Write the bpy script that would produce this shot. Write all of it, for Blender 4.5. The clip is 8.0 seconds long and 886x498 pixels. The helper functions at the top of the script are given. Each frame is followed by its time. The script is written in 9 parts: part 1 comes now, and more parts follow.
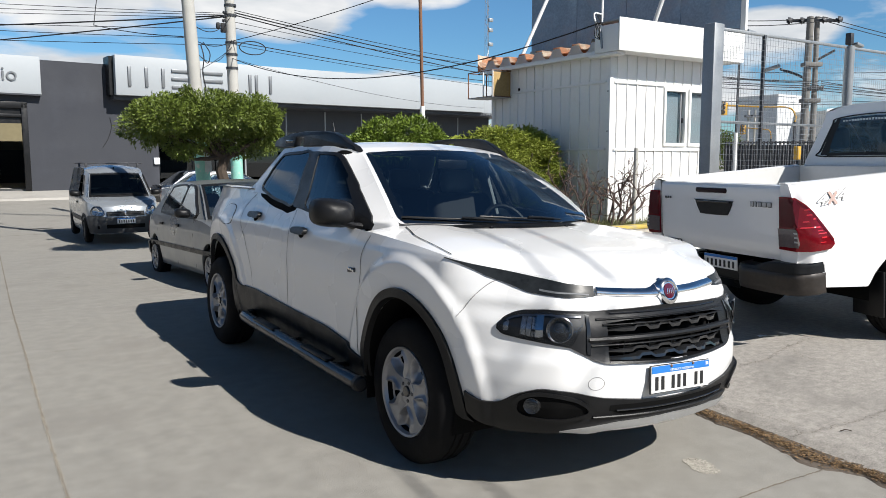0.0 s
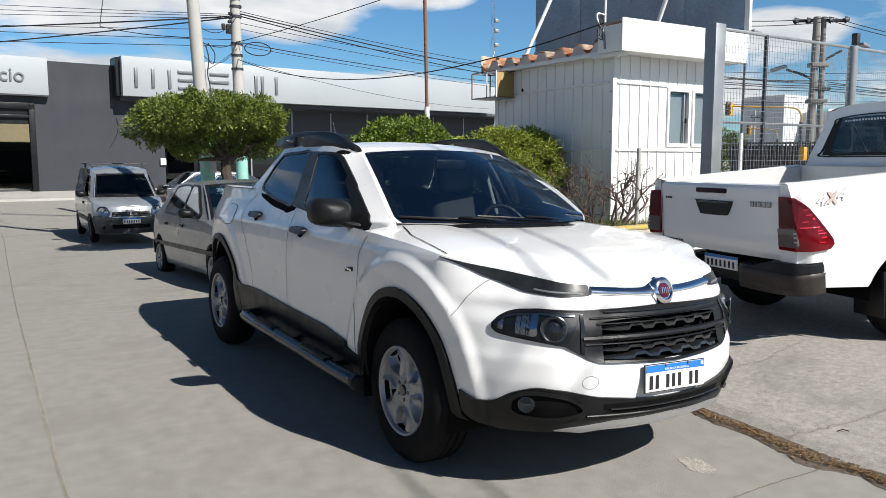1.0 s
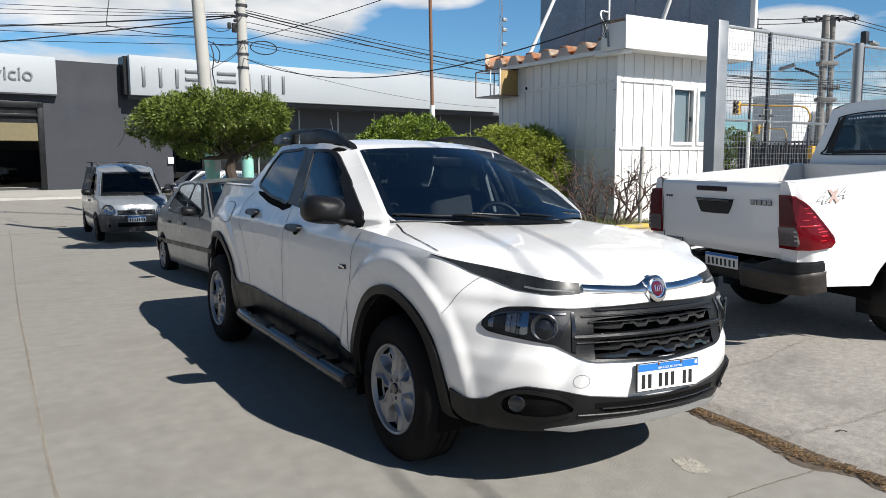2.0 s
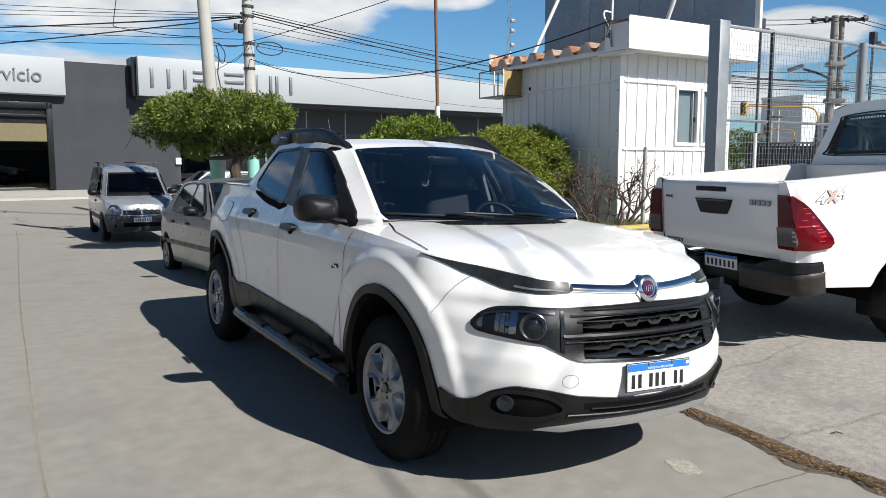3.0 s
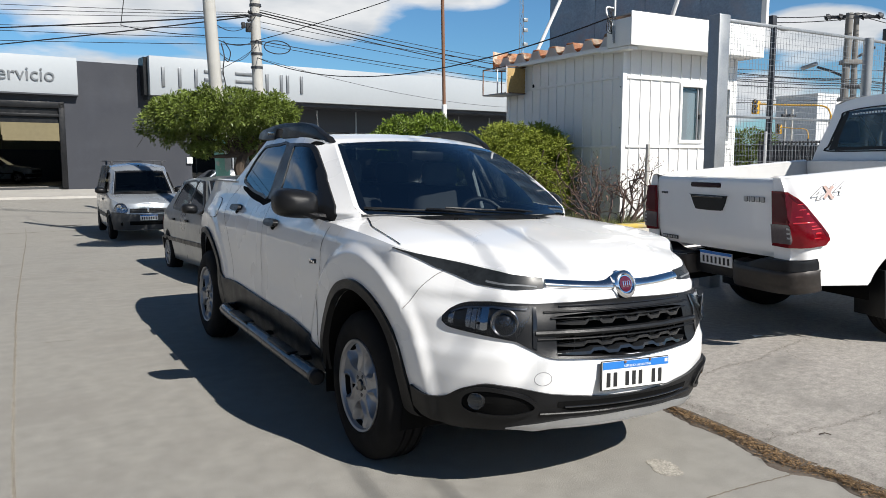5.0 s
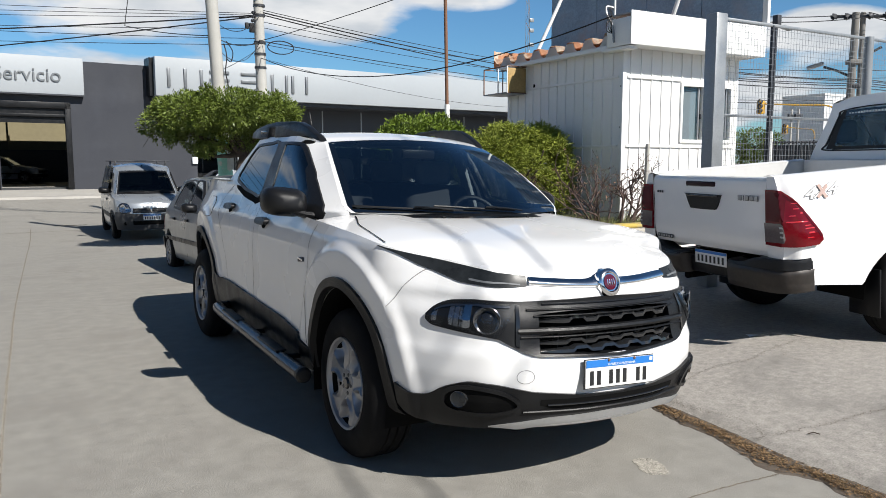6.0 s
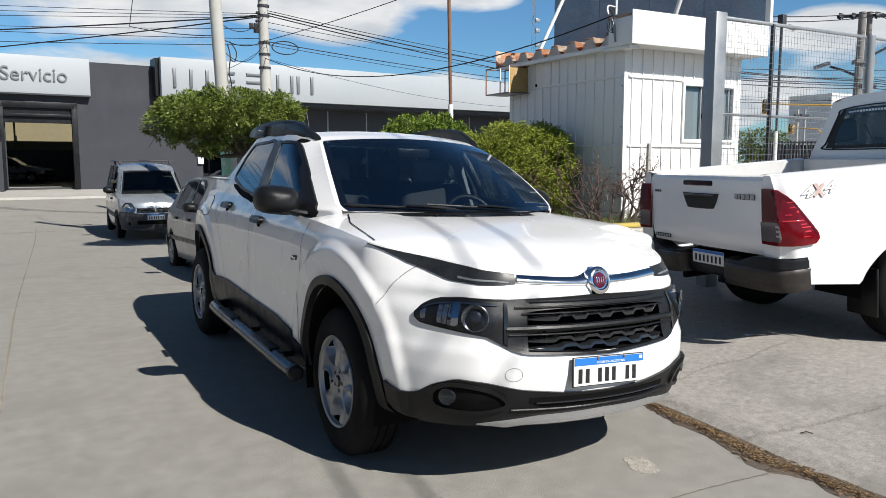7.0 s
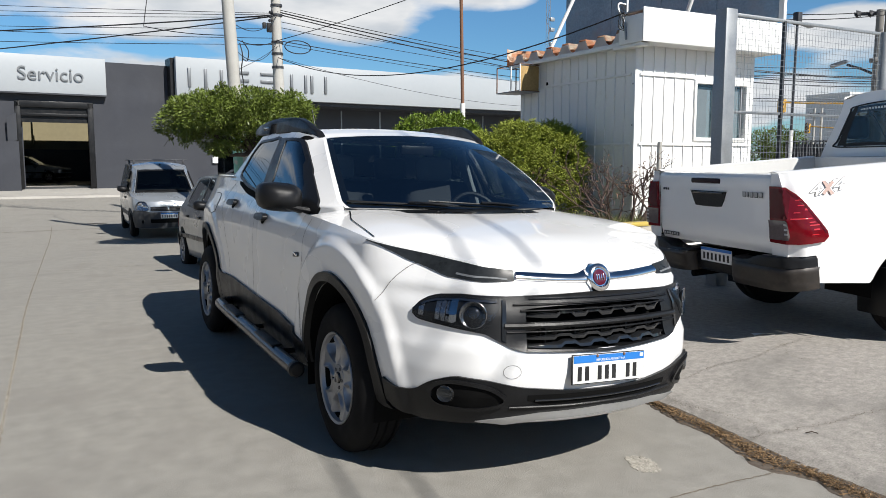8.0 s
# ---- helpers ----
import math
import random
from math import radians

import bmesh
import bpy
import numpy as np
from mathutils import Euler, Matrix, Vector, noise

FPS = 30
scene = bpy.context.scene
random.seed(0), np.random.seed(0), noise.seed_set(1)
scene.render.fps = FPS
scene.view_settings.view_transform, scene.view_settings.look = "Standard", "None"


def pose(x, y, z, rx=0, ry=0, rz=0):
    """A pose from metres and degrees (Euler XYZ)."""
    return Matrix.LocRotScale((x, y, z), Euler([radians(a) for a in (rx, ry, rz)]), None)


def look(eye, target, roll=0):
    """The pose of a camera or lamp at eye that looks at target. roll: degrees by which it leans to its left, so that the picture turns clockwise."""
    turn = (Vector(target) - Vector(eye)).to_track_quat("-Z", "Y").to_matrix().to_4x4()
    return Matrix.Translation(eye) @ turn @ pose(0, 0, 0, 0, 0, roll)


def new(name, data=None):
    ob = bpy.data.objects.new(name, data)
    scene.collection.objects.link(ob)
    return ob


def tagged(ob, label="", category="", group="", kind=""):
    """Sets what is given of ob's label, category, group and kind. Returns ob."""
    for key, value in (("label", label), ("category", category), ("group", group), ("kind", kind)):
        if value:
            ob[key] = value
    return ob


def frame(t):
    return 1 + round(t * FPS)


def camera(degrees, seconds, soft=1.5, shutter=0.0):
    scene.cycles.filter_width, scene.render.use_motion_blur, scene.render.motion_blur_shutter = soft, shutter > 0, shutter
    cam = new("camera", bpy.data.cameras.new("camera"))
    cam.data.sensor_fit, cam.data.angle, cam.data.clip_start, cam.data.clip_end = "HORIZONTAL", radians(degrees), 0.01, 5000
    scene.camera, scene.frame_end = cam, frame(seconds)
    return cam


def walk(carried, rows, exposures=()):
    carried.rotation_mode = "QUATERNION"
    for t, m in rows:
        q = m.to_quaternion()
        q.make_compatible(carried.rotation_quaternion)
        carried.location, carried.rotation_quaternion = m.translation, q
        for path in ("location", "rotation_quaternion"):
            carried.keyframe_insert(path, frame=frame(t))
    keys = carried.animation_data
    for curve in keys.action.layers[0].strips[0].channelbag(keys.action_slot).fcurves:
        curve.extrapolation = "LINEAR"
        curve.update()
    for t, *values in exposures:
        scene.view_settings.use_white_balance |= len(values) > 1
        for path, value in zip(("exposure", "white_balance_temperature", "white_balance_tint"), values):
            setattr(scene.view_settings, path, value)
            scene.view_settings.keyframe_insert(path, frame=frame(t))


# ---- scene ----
cam = camera(60.2, 8.0, soft=0.5)
PATH = [
    (0, (-2.719, -3.151, 1.499), (-1.618, -1.497, 1.269), -0.1),
    (0.5, (-2.716, -3.182, 1.497), (-1.619, -1.525, 1.269), -0.1),
    (1, (-2.686, -3.191, 1.494), (-1.599, -1.528, 1.266), -0.1),
    (1.5, (-2.646, -3.197, 1.488), (-1.568, -1.528, 1.258), -0.1),
    (3, (-2.531, -3.247, 1.471), (-1.48, -1.56, 1.244), -0.0),
    (3.5, (-2.495, -3.258, 1.465), (-1.453, -1.566, 1.238), -0.0),
    (4, (-2.449, -3.266, 1.457), (-1.416, -1.569, 1.229), -0.0),
    (4.5, (-2.393, -3.27, 1.448), (-1.367, -1.569, 1.22), -0.0),
    (6, (-2.256, -3.334, 1.428), (-1.251, -1.619, 1.202), -0.0),
    (6.5, (-2.22, -3.354, 1.424), (-1.224, -1.635, 1.198), -0.0),
    (7, (-2.194, -3.375, 1.418), (-1.204, -1.652, 1.193), -0.0),
    (7.5, (-2.159, -3.389, 1.41), (-1.181, -1.659, 1.185), -0.0),
    (8, (-2.131, -3.397, 1.403), (-1.174, -1.656, 1.177), -0.0),
]
walk(cam, [(t, look(eye, target, roll)) for t, eye, target, roll in PATH], [(0.0, 0.5), (3.0, 0.47), (8.0, 0.42)])

# ---- world and sun ----
SUN_WAY = Vector((0.42, -1.33, 1.2)).normalized()      # towards the sun
SUN_EL = math.asin(SUN_WAY.z)
SUN_AZ = math.atan2(SUN_WAY.x, SUN_WAY.y)

world = bpy.data.worlds.new("sky")
scene.world = world
world.use_nodes = True
wn, wl = world.node_tree.nodes, world.node_tree.links
wn.clear()
w_out = wn.new("ShaderNodeOutputWorld")
w_bg = wn.new("ShaderNodeBackground")
w_sky = wn.new("ShaderNodeTexSky")
w_sky.sky_type = "NISHITA"
w_sky.sun_disc = False
w_sky.sun_elevation = SUN_EL
w_sky.sun_rotation = SUN_AZ
w_sky.air_density, w_sky.dust_density, w_sky.ozone_density = 1.0, 0.2, 4.0
w_bg.inputs["Strength"].default_value = 0.05
w_co = wn.new("ShaderNodeTexCoord")
w_sep = wn.new("ShaderNodeSeparateXYZ")
wl.new(w_co.outputs["Generated"], w_sep.inputs[0])
# clouds lie on a flat layer: direction divided by height
w_up = wn.new("ShaderNodeMath"); w_up.operation = "ADD"; w_up.inputs[1].default_value = 0.16
wl.new(w_sep.outputs["Z"], w_up.inputs[0])
w_max = wn.new("ShaderNodeMath"); w_max.operation = "MAXIMUM"; w_max.inputs[1].default_value = 0.05
wl.new(w_up.outputs[0], w_max.inputs[0])
w_div = wn.new("ShaderNodeVectorMath"); w_div.operation = "DIVIDE"
wl.new(w_co.outputs["Generated"], w_div.inputs[0])
w_cmb = wn.new("ShaderNodeCombineXYZ")
for w_i in range(3):
    wl.new(w_max.outputs[0], w_cmb.inputs[w_i])
wl.new(w_cmb.outputs[0], w_div.inputs[1])
w_map = wn.new("ShaderNodeMapping")
w_map.inputs["Location"].default_value = (7.1, 4.6, 0.0)
w_map.inputs["Scale"].default_value = (0.75, 0.75, 1.0)
wl.new(w_div.outputs[0], w_map.inputs[0])
w_noi = wn.new("ShaderNodeTexNoise")
w_noi.inputs["Scale"].default_value = 1.25
w_noi.inputs["Detail"].default_value = 9.0
w_noi.inputs["Roughness"].default_value = 0.52
wl.new(w_map.outputs[0], w_noi.inputs["Vector"])
w_rmp = wn.new("ShaderNodeValToRGB")
w_rmp.color_ramp.elements[0].position = 0.475
w_rmp.color_ramp.elements[1].position = 0.57
w_thin = wn.new("ShaderNodeMapRange"); w_thin.interpolation_type = "SMOOTHSTEP"
w_thin.inputs[1].default_value, w_thin.inputs[2].default_value = 0.20, 0.45
w_thin.inputs[3].default_value, w_thin.inputs[4].default_value = 0.02, -0.25
wl.new(w_sep.outputs["Z"], w_thin.inputs[0])
w_cov = wn.new("ShaderNodeMath"); w_cov.operation = "ADD"
w_az = wn.new("ShaderNodeMath"); w_az.operation = "ARCTAN2"
wl.new(w_sep.outputs["X"], w_az.inputs[0]); wl.new(w_sep.outputs["Y"], w_az.inputs[1])
w_el = wn.new("ShaderNodeMath"); w_el.operation = "ARCSINE"
wl.new(w_sep.outputs["Z"], w_el.inputs[0])


def cloud_bank(before, az, el, half_az, half_el, amount):
    """Adds a soft bank of cloud about a bearing and height, in degrees."""
    terms = []
    for src, mid, half in ((w_az, az, half_az), (w_el, el, half_el)):
        a = wn.new("ShaderNodeMath"); a.operation = "SUBTRACT"; a.inputs[1].default_value = radians(mid)
        wl.new(src.outputs[0], a.inputs[0])
        d = wn.new("ShaderNodeMath"); d.operation = "DIVIDE"; d.inputs[1].default_value = radians(half)
        wl.new(a.outputs[0], d.inputs[0])
        q = wn.new("ShaderNodeMath"); q.operation = "MULTIPLY"
        wl.new(d.outputs[0], q.inputs[0]); wl.new(d.outputs[0], q.inputs[1])
        terms.append(q)
    t = wn.new("ShaderNodeMath"); t.operation = "ADD"
    wl.new(terms[0].outputs[0], t.inputs[0]); wl.new(terms[1].outputs[0], t.inputs[1])
    f = wn.new("ShaderNodeMapRange"); f.interpolation_type = "SMOOTHSTEP"
    f.inputs[1].default_value, f.inputs[2].default_value, f.inputs[3].default_value, f.inputs[4].default_value = 0.0, 1.5, amount, 0.0
    wl.new(t.outputs[0], f.inputs[0])
    o = wn.new("ShaderNodeMath"); o.operation = "ADD"
    wl.new(before.outputs[0], o.inputs[0]); wl.new(f.outputs[0], o.inputs[1])
    return o


w_bank = w_thin
for w_row in ((30, 7, 48, 12, -0.13), (22, 12, 7.5, 4.6, 0.24), (5, 10.5, 11, 3.0, 0.15), (32.5, 12.2, 5.0, 1.8, 0.24), (28, 4.4, 9, 2.6, 0.24),
              (4, 5.6, 9, 2.2, 0.20), (14, 6.0, 6, 2.0, 0.18), (56, 8.3, 4.5, 2.0, 0.24), (59, 5.0, 9, 2.0, 0.20), (46, 3.0, 10, 1.6, 0.20)):
    w_bank = cloud_bank(w_bank, *w_row)
wl.new(w_noi.outputs[0], w_cov.inputs[0]); wl.new(w_bank.outputs[0], w_cov.inputs[1])
wl.new(w_cov.outputs[0], w_rmp.inputs[0])
w_mix = wn.new("ShaderNodeMix"); w_mix.data_type = "RGBA"
wl.new(w_rmp.outputs[0], w_mix.inputs[0])
w_tint = wn.new("ShaderNodeMix"); w_tint.data_type = "RGBA"; w_tint.blend_type = "MULTIPLY"
w_tint.inputs[0].default_value = 1.0
w_tint.inputs[7].default_value = (0.885, 1.335, 1.58, 1)
wl.new(w_sky.outputs[0], w_tint.inputs[6])
# the blue deepens overhead
w_deep = wn.new("ShaderNodeMapRange"); w_deep.interpolation_type = "SMOOTHSTEP"
w_deep.inputs[1].default_value, w_deep.inputs[2].default_value = 0.25, 0.72
w_deep.inputs[3].default_value, w_deep.inputs[4].default_value = 1.0, 0.36
wl.new(w_sep.outputs["Z"], w_deep.inputs[0])
w_blue = wn.new("ShaderNodeVectorMath"); w_blue.operation = "SCALE"
wl.new(w_tint.outputs[2], w_blue.inputs[0])
wl.new(w_deep.outputs[0], w_blue.inputs["Scale"])
wl.new(w_blue.outputs[0], w_mix.inputs[6])
w_n2 = wn.new("ShaderNodeTexNoise")
w_n2.inputs["Scale"].default_value = 3.2
w_n2.inputs["Detail"].default_value = 5.0
wl.new(w_map.outputs[0], w_n2.inputs["Vector"])
w_r2 = wn.new("ShaderNodeValToRGB")
w_r2.color_ramp.elements[0].position = 0.34
w_r2.color_ramp.elements[0].color = (8.0, 8.75, 9.6, 1)
w_r2.color_ramp.elements[1].position = 0.62
w_r2.color_ramp.elements[1].color = (13.0, 13.1, 13.2, 1)
wl.new(w_n2.outputs[0], w_r2.inputs[0])
wl.new(w_r2.outputs[0], w_mix.inputs[7])
wl.new(w_mix.outputs[2], w_bg.inputs["Color"])
wl.new(w_bg.outputs[0], w_out.inputs[0])

sun = new("sun", bpy.data.lights.new("sun", "SUN"))
sun.data.energy = 5.0
sun.data.angle = radians(0.53)
sun.data.color = (1.0, 0.96, 0.90)
sun.matrix_world = look(SUN_WAY * 60, (0, 0, 0))

# ---- materials ----


def mat(name, rgb, rough=0.6, metal=0.0, var=0.12, scale=6.0, fine=60.0, bump=0.0, bump_scale=80.0, coat=0.0, spec=0.5,
        stain=None, stain_at=(0.55, 0.7), stain_scale=1.5, rand=0.0, island=False, trans=0.0, ior=1.45, rough_var=0.1):
    """A procedural surface: base colour with variation at two scales, stains, relief."""
    m = bpy.data.materials.new(name)
    m.use_nodes = True
    n, l = m.node_tree.nodes, m.node_tree.links
    b = n["Principled BSDF"]
    b.inputs["Roughness"].default_value = rough
    b.inputs["Metallic"].default_value = metal
    b.inputs["Specular IOR Level"].default_value = spec
    b.inputs["Coat Weight"].default_value = coat
    b.inputs["Coat Roughness"].default_value = 0.03
    b.inputs["Transmission Weight"].default_value = trans
    b.inputs["IOR"].default_value = ior
    co = n.new("ShaderNodeTexCoord")
    n1 = n.new("ShaderNodeTexNoise"); n1.inputs["Scale"].default_value = scale; n1.inputs["Detail"].default_value = 4
    n2 = n.new("ShaderNodeTexNoise"); n2.inputs["Scale"].default_value = fine; n2.inputs["Detail"].default_value = 3
    for k in (n1, n2):
        l.new(co.outputs["Object"], k.inputs["Vector"])
    add = n.new("ShaderNodeMath"); add.operation = "ADD"
    l.new(n1.outputs[0], add.inputs[0]); l.new(n2.outputs[0], add.inputs[1])
    val = add.outputs[0]
    if rand:
        src = n.new("ShaderNodeNewGeometry").outputs["Random Per Island"] if island else n.new("ShaderNodeObjectInfo").outputs["Random"]
        mr = n.new("ShaderNodeMapRange"); mr.inputs[3].default_value = -rand; mr.inputs[4].default_value = rand
        l.new(src, mr.inputs[0])
        a2 = n.new("ShaderNodeMath"); a2.operation = "ADD"
        l.new(val, a2.inputs[0]); l.new(mr.outputs[0], a2.inputs[1])
        val = a2.outputs[0]
    ramp = n.new("ShaderNodeMapRange")
    ramp.inputs[1].default_value, ramp.inputs[2].default_value = 0.55, 1.45
    ramp.inputs[3].default_value, ramp.inputs[4].default_value = 1 - var, 1 + var
    ramp.clamp = False
    l.new(val, ramp.inputs[0])
    mul = n.new("ShaderNodeVectorMath"); mul.operation = "SCALE"
    mul.inputs[0].default_value = rgb
    l.new(ramp.outputs[0], mul.inputs["Scale"])
    col = mul.outputs[0]
    if stain:
        ns = n.new("ShaderNodeTexNoise"); ns.inputs["Scale"].default_value = stain_scale; ns.inputs["Detail"].default_value = 7
        ns.inputs["Roughness"].default_value = 0.62
        l.new(co.outputs["Object"], ns.inputs["Vector"])
        rs = n.new("ShaderNodeMapRange"); rs.inputs[1].default_value, rs.inputs[2].default_value = stain_at
        l.new(ns.outputs[0], rs.inputs[0])
        mx = n.new("ShaderNodeMix"); mx.data_type = "RGBA"
        l.new(rs.outputs[0], mx.inputs[0]); l.new(col, mx.inputs[6]); mx.inputs[7].default_value = (*stain, 1)
        col = mx.outputs[2]
    l.new(col, b.inputs["Base Color"])
    if rough_var:
        rr = n.new("ShaderNodeMapRange"); rr.inputs[1].default_value, rr.inputs[2].default_value = 0.3, 0.7
        rr.inputs[3].default_value, rr.inputs[4].default_value = max(rough - rough_var, 0.0), min(rough + rough_var, 1.0)
        l.new(n1.outputs[0], rr.inputs[0]); l.new(rr.outputs[0], b.inputs["Roughness"])
    if bump:
        nb = n.new("ShaderNodeTexNoise"); nb.inputs["Scale"].default_value = bump_scale; nb.inputs["Detail"].default_value = 4
        l.new(co.outputs["Object"], nb.inputs["Vector"])
        bp = n.new("ShaderNodeBump"); bp.inputs["Strength"].default_value = bump; bp.inputs["Distance"].default_value = 0.01
        l.new(nb.outputs[0], bp.inputs["Height"]); l.new(bp.outputs[0], b.inputs["Normal"])
    return m


def glass_mat(name, tint, rough=0.0, ior=1.55, gloss=(0.92, 0.96, 1.0)):
    """Tinted sheet glass: a mix of see-through tint and a Fresnel gloss."""
    m = bpy.data.materials.new(name)
    m.use_nodes = True
    n, l = m.node_tree.nodes, m.node_tree.links
    n.clear()
    out = n.new("ShaderNodeOutputMaterial")
    tr = n.new("ShaderNodeBsdfTransparent"); tr.inputs[0].default_value = (*tint, 1)
    gl = n.new("ShaderNodeBsdfGlossy"); gl.inputs["Roughness"].default_value = rough
    gl.inputs[0].default_value = (*gloss, 1)
    lw = n.new("ShaderNodeLayerWeight")
    pw = n.new("ShaderNodeMath"); pw.operation = "POWER"; pw.inputs[1].default_value = 5.0
    l.new(lw.outputs["Facing"], pw.inputs[0])
    r0 = ((ior - 1) / (ior + 1)) ** 2
    fr = n.new("ShaderNodeMath"); fr.operation = "MULTIPLY_ADD"; fr.inputs[1].default_value = 1 - r0; fr.inputs[2].default_value = r0
    l.new(pw.outputs[0], fr.inputs[0])
    mx = n.new("ShaderNodeMixShader")
    l.new(fr.outputs[0], mx.inputs[0]); l.new(tr.outputs[0], mx.inputs[1]); l.new(gl.outputs[0], mx.inputs[2])
    l.new(mx.outputs[0], out.inputs[0])
    return m


M_WHITE = mat("white_paint", (0.785, 0.785, 0.78), 0.28, coat=0.7, var=0.015, scale=1.2, fine=9, rough_var=0.04, stain=(0.72, 0.71, 0.68), stain_at=(0.62, 0.9), stain_scale=3)
M_BLACK = mat("black_plastic", (0.0085, 0.0088, 0.0098), 0.38, spec=0.34, var=0.25, scale=8, fine=180, bump=0.12, bump_scale=500)
M_GLOSSBLACK = mat("gloss_black", (0.014, 0.015, 0.017), 0.14, var=0.1, coat=0.5, rough_var=0.03)
# near-black for gaps; also paints shade into rim barrels and the exhaust
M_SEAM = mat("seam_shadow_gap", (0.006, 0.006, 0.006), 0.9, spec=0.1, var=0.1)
M_GAP = mat("door_gap_grey", (0.07, 0.07, 0.07), 0.8, spec=0.1, var=0.1)
M_RUBBER = mat("tyre_rubber", (0.0075, 0.0075, 0.0082), 0.82, spec=0.18, var=0.25, scale=12, fine=90, bump=0.06, bump_scale=220, stain=(0.016, 0.015, 0.0135), stain_at=(0.5, 0.8), stain_scale=6)
M_ALLOY = mat("alloy_silver", (0.34, 0.345, 0.36), 0.40, 0.70, var=0.08, scale=14, fine=120, stain=(0.25, 0.23, 0.21), stain_at=(0.58, 0.85), stain_scale=9)
M_ALLOYDARK = mat("alloy_dark", (0.10, 0.10, 0.105), 0.5, 0.4, var=0.2, scale=20)
M_CHROME = mat("chrome", (0.84, 0.84, 0.85), 0.13, 1.0, var=0.03, rough_var=0.03)
M_CHROMEDULL = mat("dull_chrome", (0.42, 0.43, 0.45), 0.25, 0.95, var=0.12, scale=60, rough_var=0.05)
M_REFLECT = mat("lamp_reflector", (0.25, 0.255, 0.265), 0.18, 0.95, var=0.1, scale=40, rough_var=0.05)
M_DRL = mat("running_lamp_lens", (0.020, 0.023, 0.026), 0.30, var=0.35, scale=18, spec=0.12, rough_var=0.06)
M_GUIDE = mat("light_guide_grey", (0.14, 0.15, 0.16), 0.6, var=0.1)
M_STEPTUBE = mat("worn_dark_chrome", (0.06, 0.06, 0.064), 0.22, 0.9, var=0.12, scale=9)
M_SKID = mat("silver_skid", (0.42, 0.42, 0.42), 0.45, 0.5, var=0.08, scale=9)
M_WSCREEN = glass_mat("windscreen_glass", (0.40, 0.50, 0.53), ior=3.4)
M_TINT = glass_mat("tinted_glass", (0.10, 0.12, 0.125), ior=1.62)
M_CLEAR = glass_mat("clear_glass", (0.80, 0.84, 0.84), ior=1.8)
M_LENS = glass_mat("clear_lens", (0.78, 0.80, 0.82), ior=1.45)
M_SMOKE = glass_mat("smoked_lens", (0.34, 0.36, 0.38))
M_REDLENS = mat("red_lens", (0.13, 0.002, 0.006), 0.16, var=0.15, scale=14, coat=0.15, spec=0.4, rough_var=0.03)
M_PALELENS = mat("pale_lens", (0.13, 0.105, 0.105), 0.12, var=0.15, scale=30, coat=0.6, rough_var=0.03)
M_SEAT = mat("seat_cloth", (0.045, 0.046, 0.05), 0.9, var=0.2, fine=200)
M_SEATLIGHT = mat("grey_cloth", (0.34, 0.35, 0.36), 0.9, var=0.15, fine=200)
M_PLATE = mat("plate_white", (0.76, 0.76, 0.74), 0.35, var=0.04, scale=20)
M_PLATEBLUE = mat("plate_blue", (0.022, 0.17, 0.52), 0.35, var=0.05)
M_INK = mat("black_ink", (0.015, 0.015, 0.016), 0.5, var=0.1)
M_BADGERED = mat("badge_red", (0.075, 0.006, 0.018), 0.2, var=0.1, coat=0.8)
M_SILVER = mat("silver_paint", (0.27, 0.285, 0.295), 0.34, 0.55, coat=0.5, var=0.06, scale=2, fine=14, stain=(0.24, 0.24, 0.23), stain_at=(0.56, 0.85), stain_scale=4)
M_SILVERBLUE = mat("van_silver_paint", (0.36, 0.39, 0.42), 0.30, 0.5, coat=0.7, var=0.05, scale=2, fine=14)
M_GREYPLASTIC = mat("grey_plastic", (0.05, 0.052, 0.055), 0.6, var=0.12, scale=9, bump=0.08)
M_BUMPER = mat("worn_bumper_steel", (0.040, 0.034, 0.030), 0.40, 0.2, var=0.3, scale=8, fine=40, stain=(0.03, 0.028, 0.026), stain_at=(0.45, 0.7), stain_scale=7)
M_DARKCARS = mat("dark_blue_paint", (0.03, 0.04, 0.06), 0.25, 0.3, coat=0.8, var=0.06)

M_ROAD = mat("road_concrete", (0.270, 0.259, 0.234), 0.9, var=0.23, scale=9.0, fine=190, bump=0.40, bump_scale=300, stain=(0.225, 0.212, 0.192), stain_at=(0.52, 0.76), stain_scale=1.1)
M_APRON = mat("apron_concrete", (0.318, 0.298, 0.272), 0.92, var=0.40, scale=24.0, fine=110, bump=0.42, bump_scale=220, stain=(0.195, 0.185, 0.171), stain_at=(0.52, 0.76), stain_scale=1.6)
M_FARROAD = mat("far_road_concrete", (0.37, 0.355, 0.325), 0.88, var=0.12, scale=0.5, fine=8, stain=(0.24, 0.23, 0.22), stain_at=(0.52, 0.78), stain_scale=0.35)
M_CRACK = mat("joint_dirt", (0.165, 0.142, 0.112), 0.95, var=0.35, scale=9, fine=90)
M_WET = mat("damp_concrete", (0.118, 0.096, 0.077), 0.7, var=0.2, scale=8, fine=70, bump=0.2)
M_DEBRIS = mat("dry_leaf_litter", (0.20, 0.130, 0.068), 0.9, var=0.55, scale=30, fine=160, rand=0.5, island=True)
M_GRAVEL = mat("exposed_gravel", (0.33, 0.31, 0.27), 0.9, var=0.3, scale=60, fine=200, rand=0.35, island=True)
M_SIDING = mat("white_sheet_metal", (0.80, 0.80, 0.785), 0.48, var=0.03, scale=1.6, fine=26, stain=(0.66, 0.63, 0.57), stain_at=(0.60, 0.85), stain_scale=2.2)
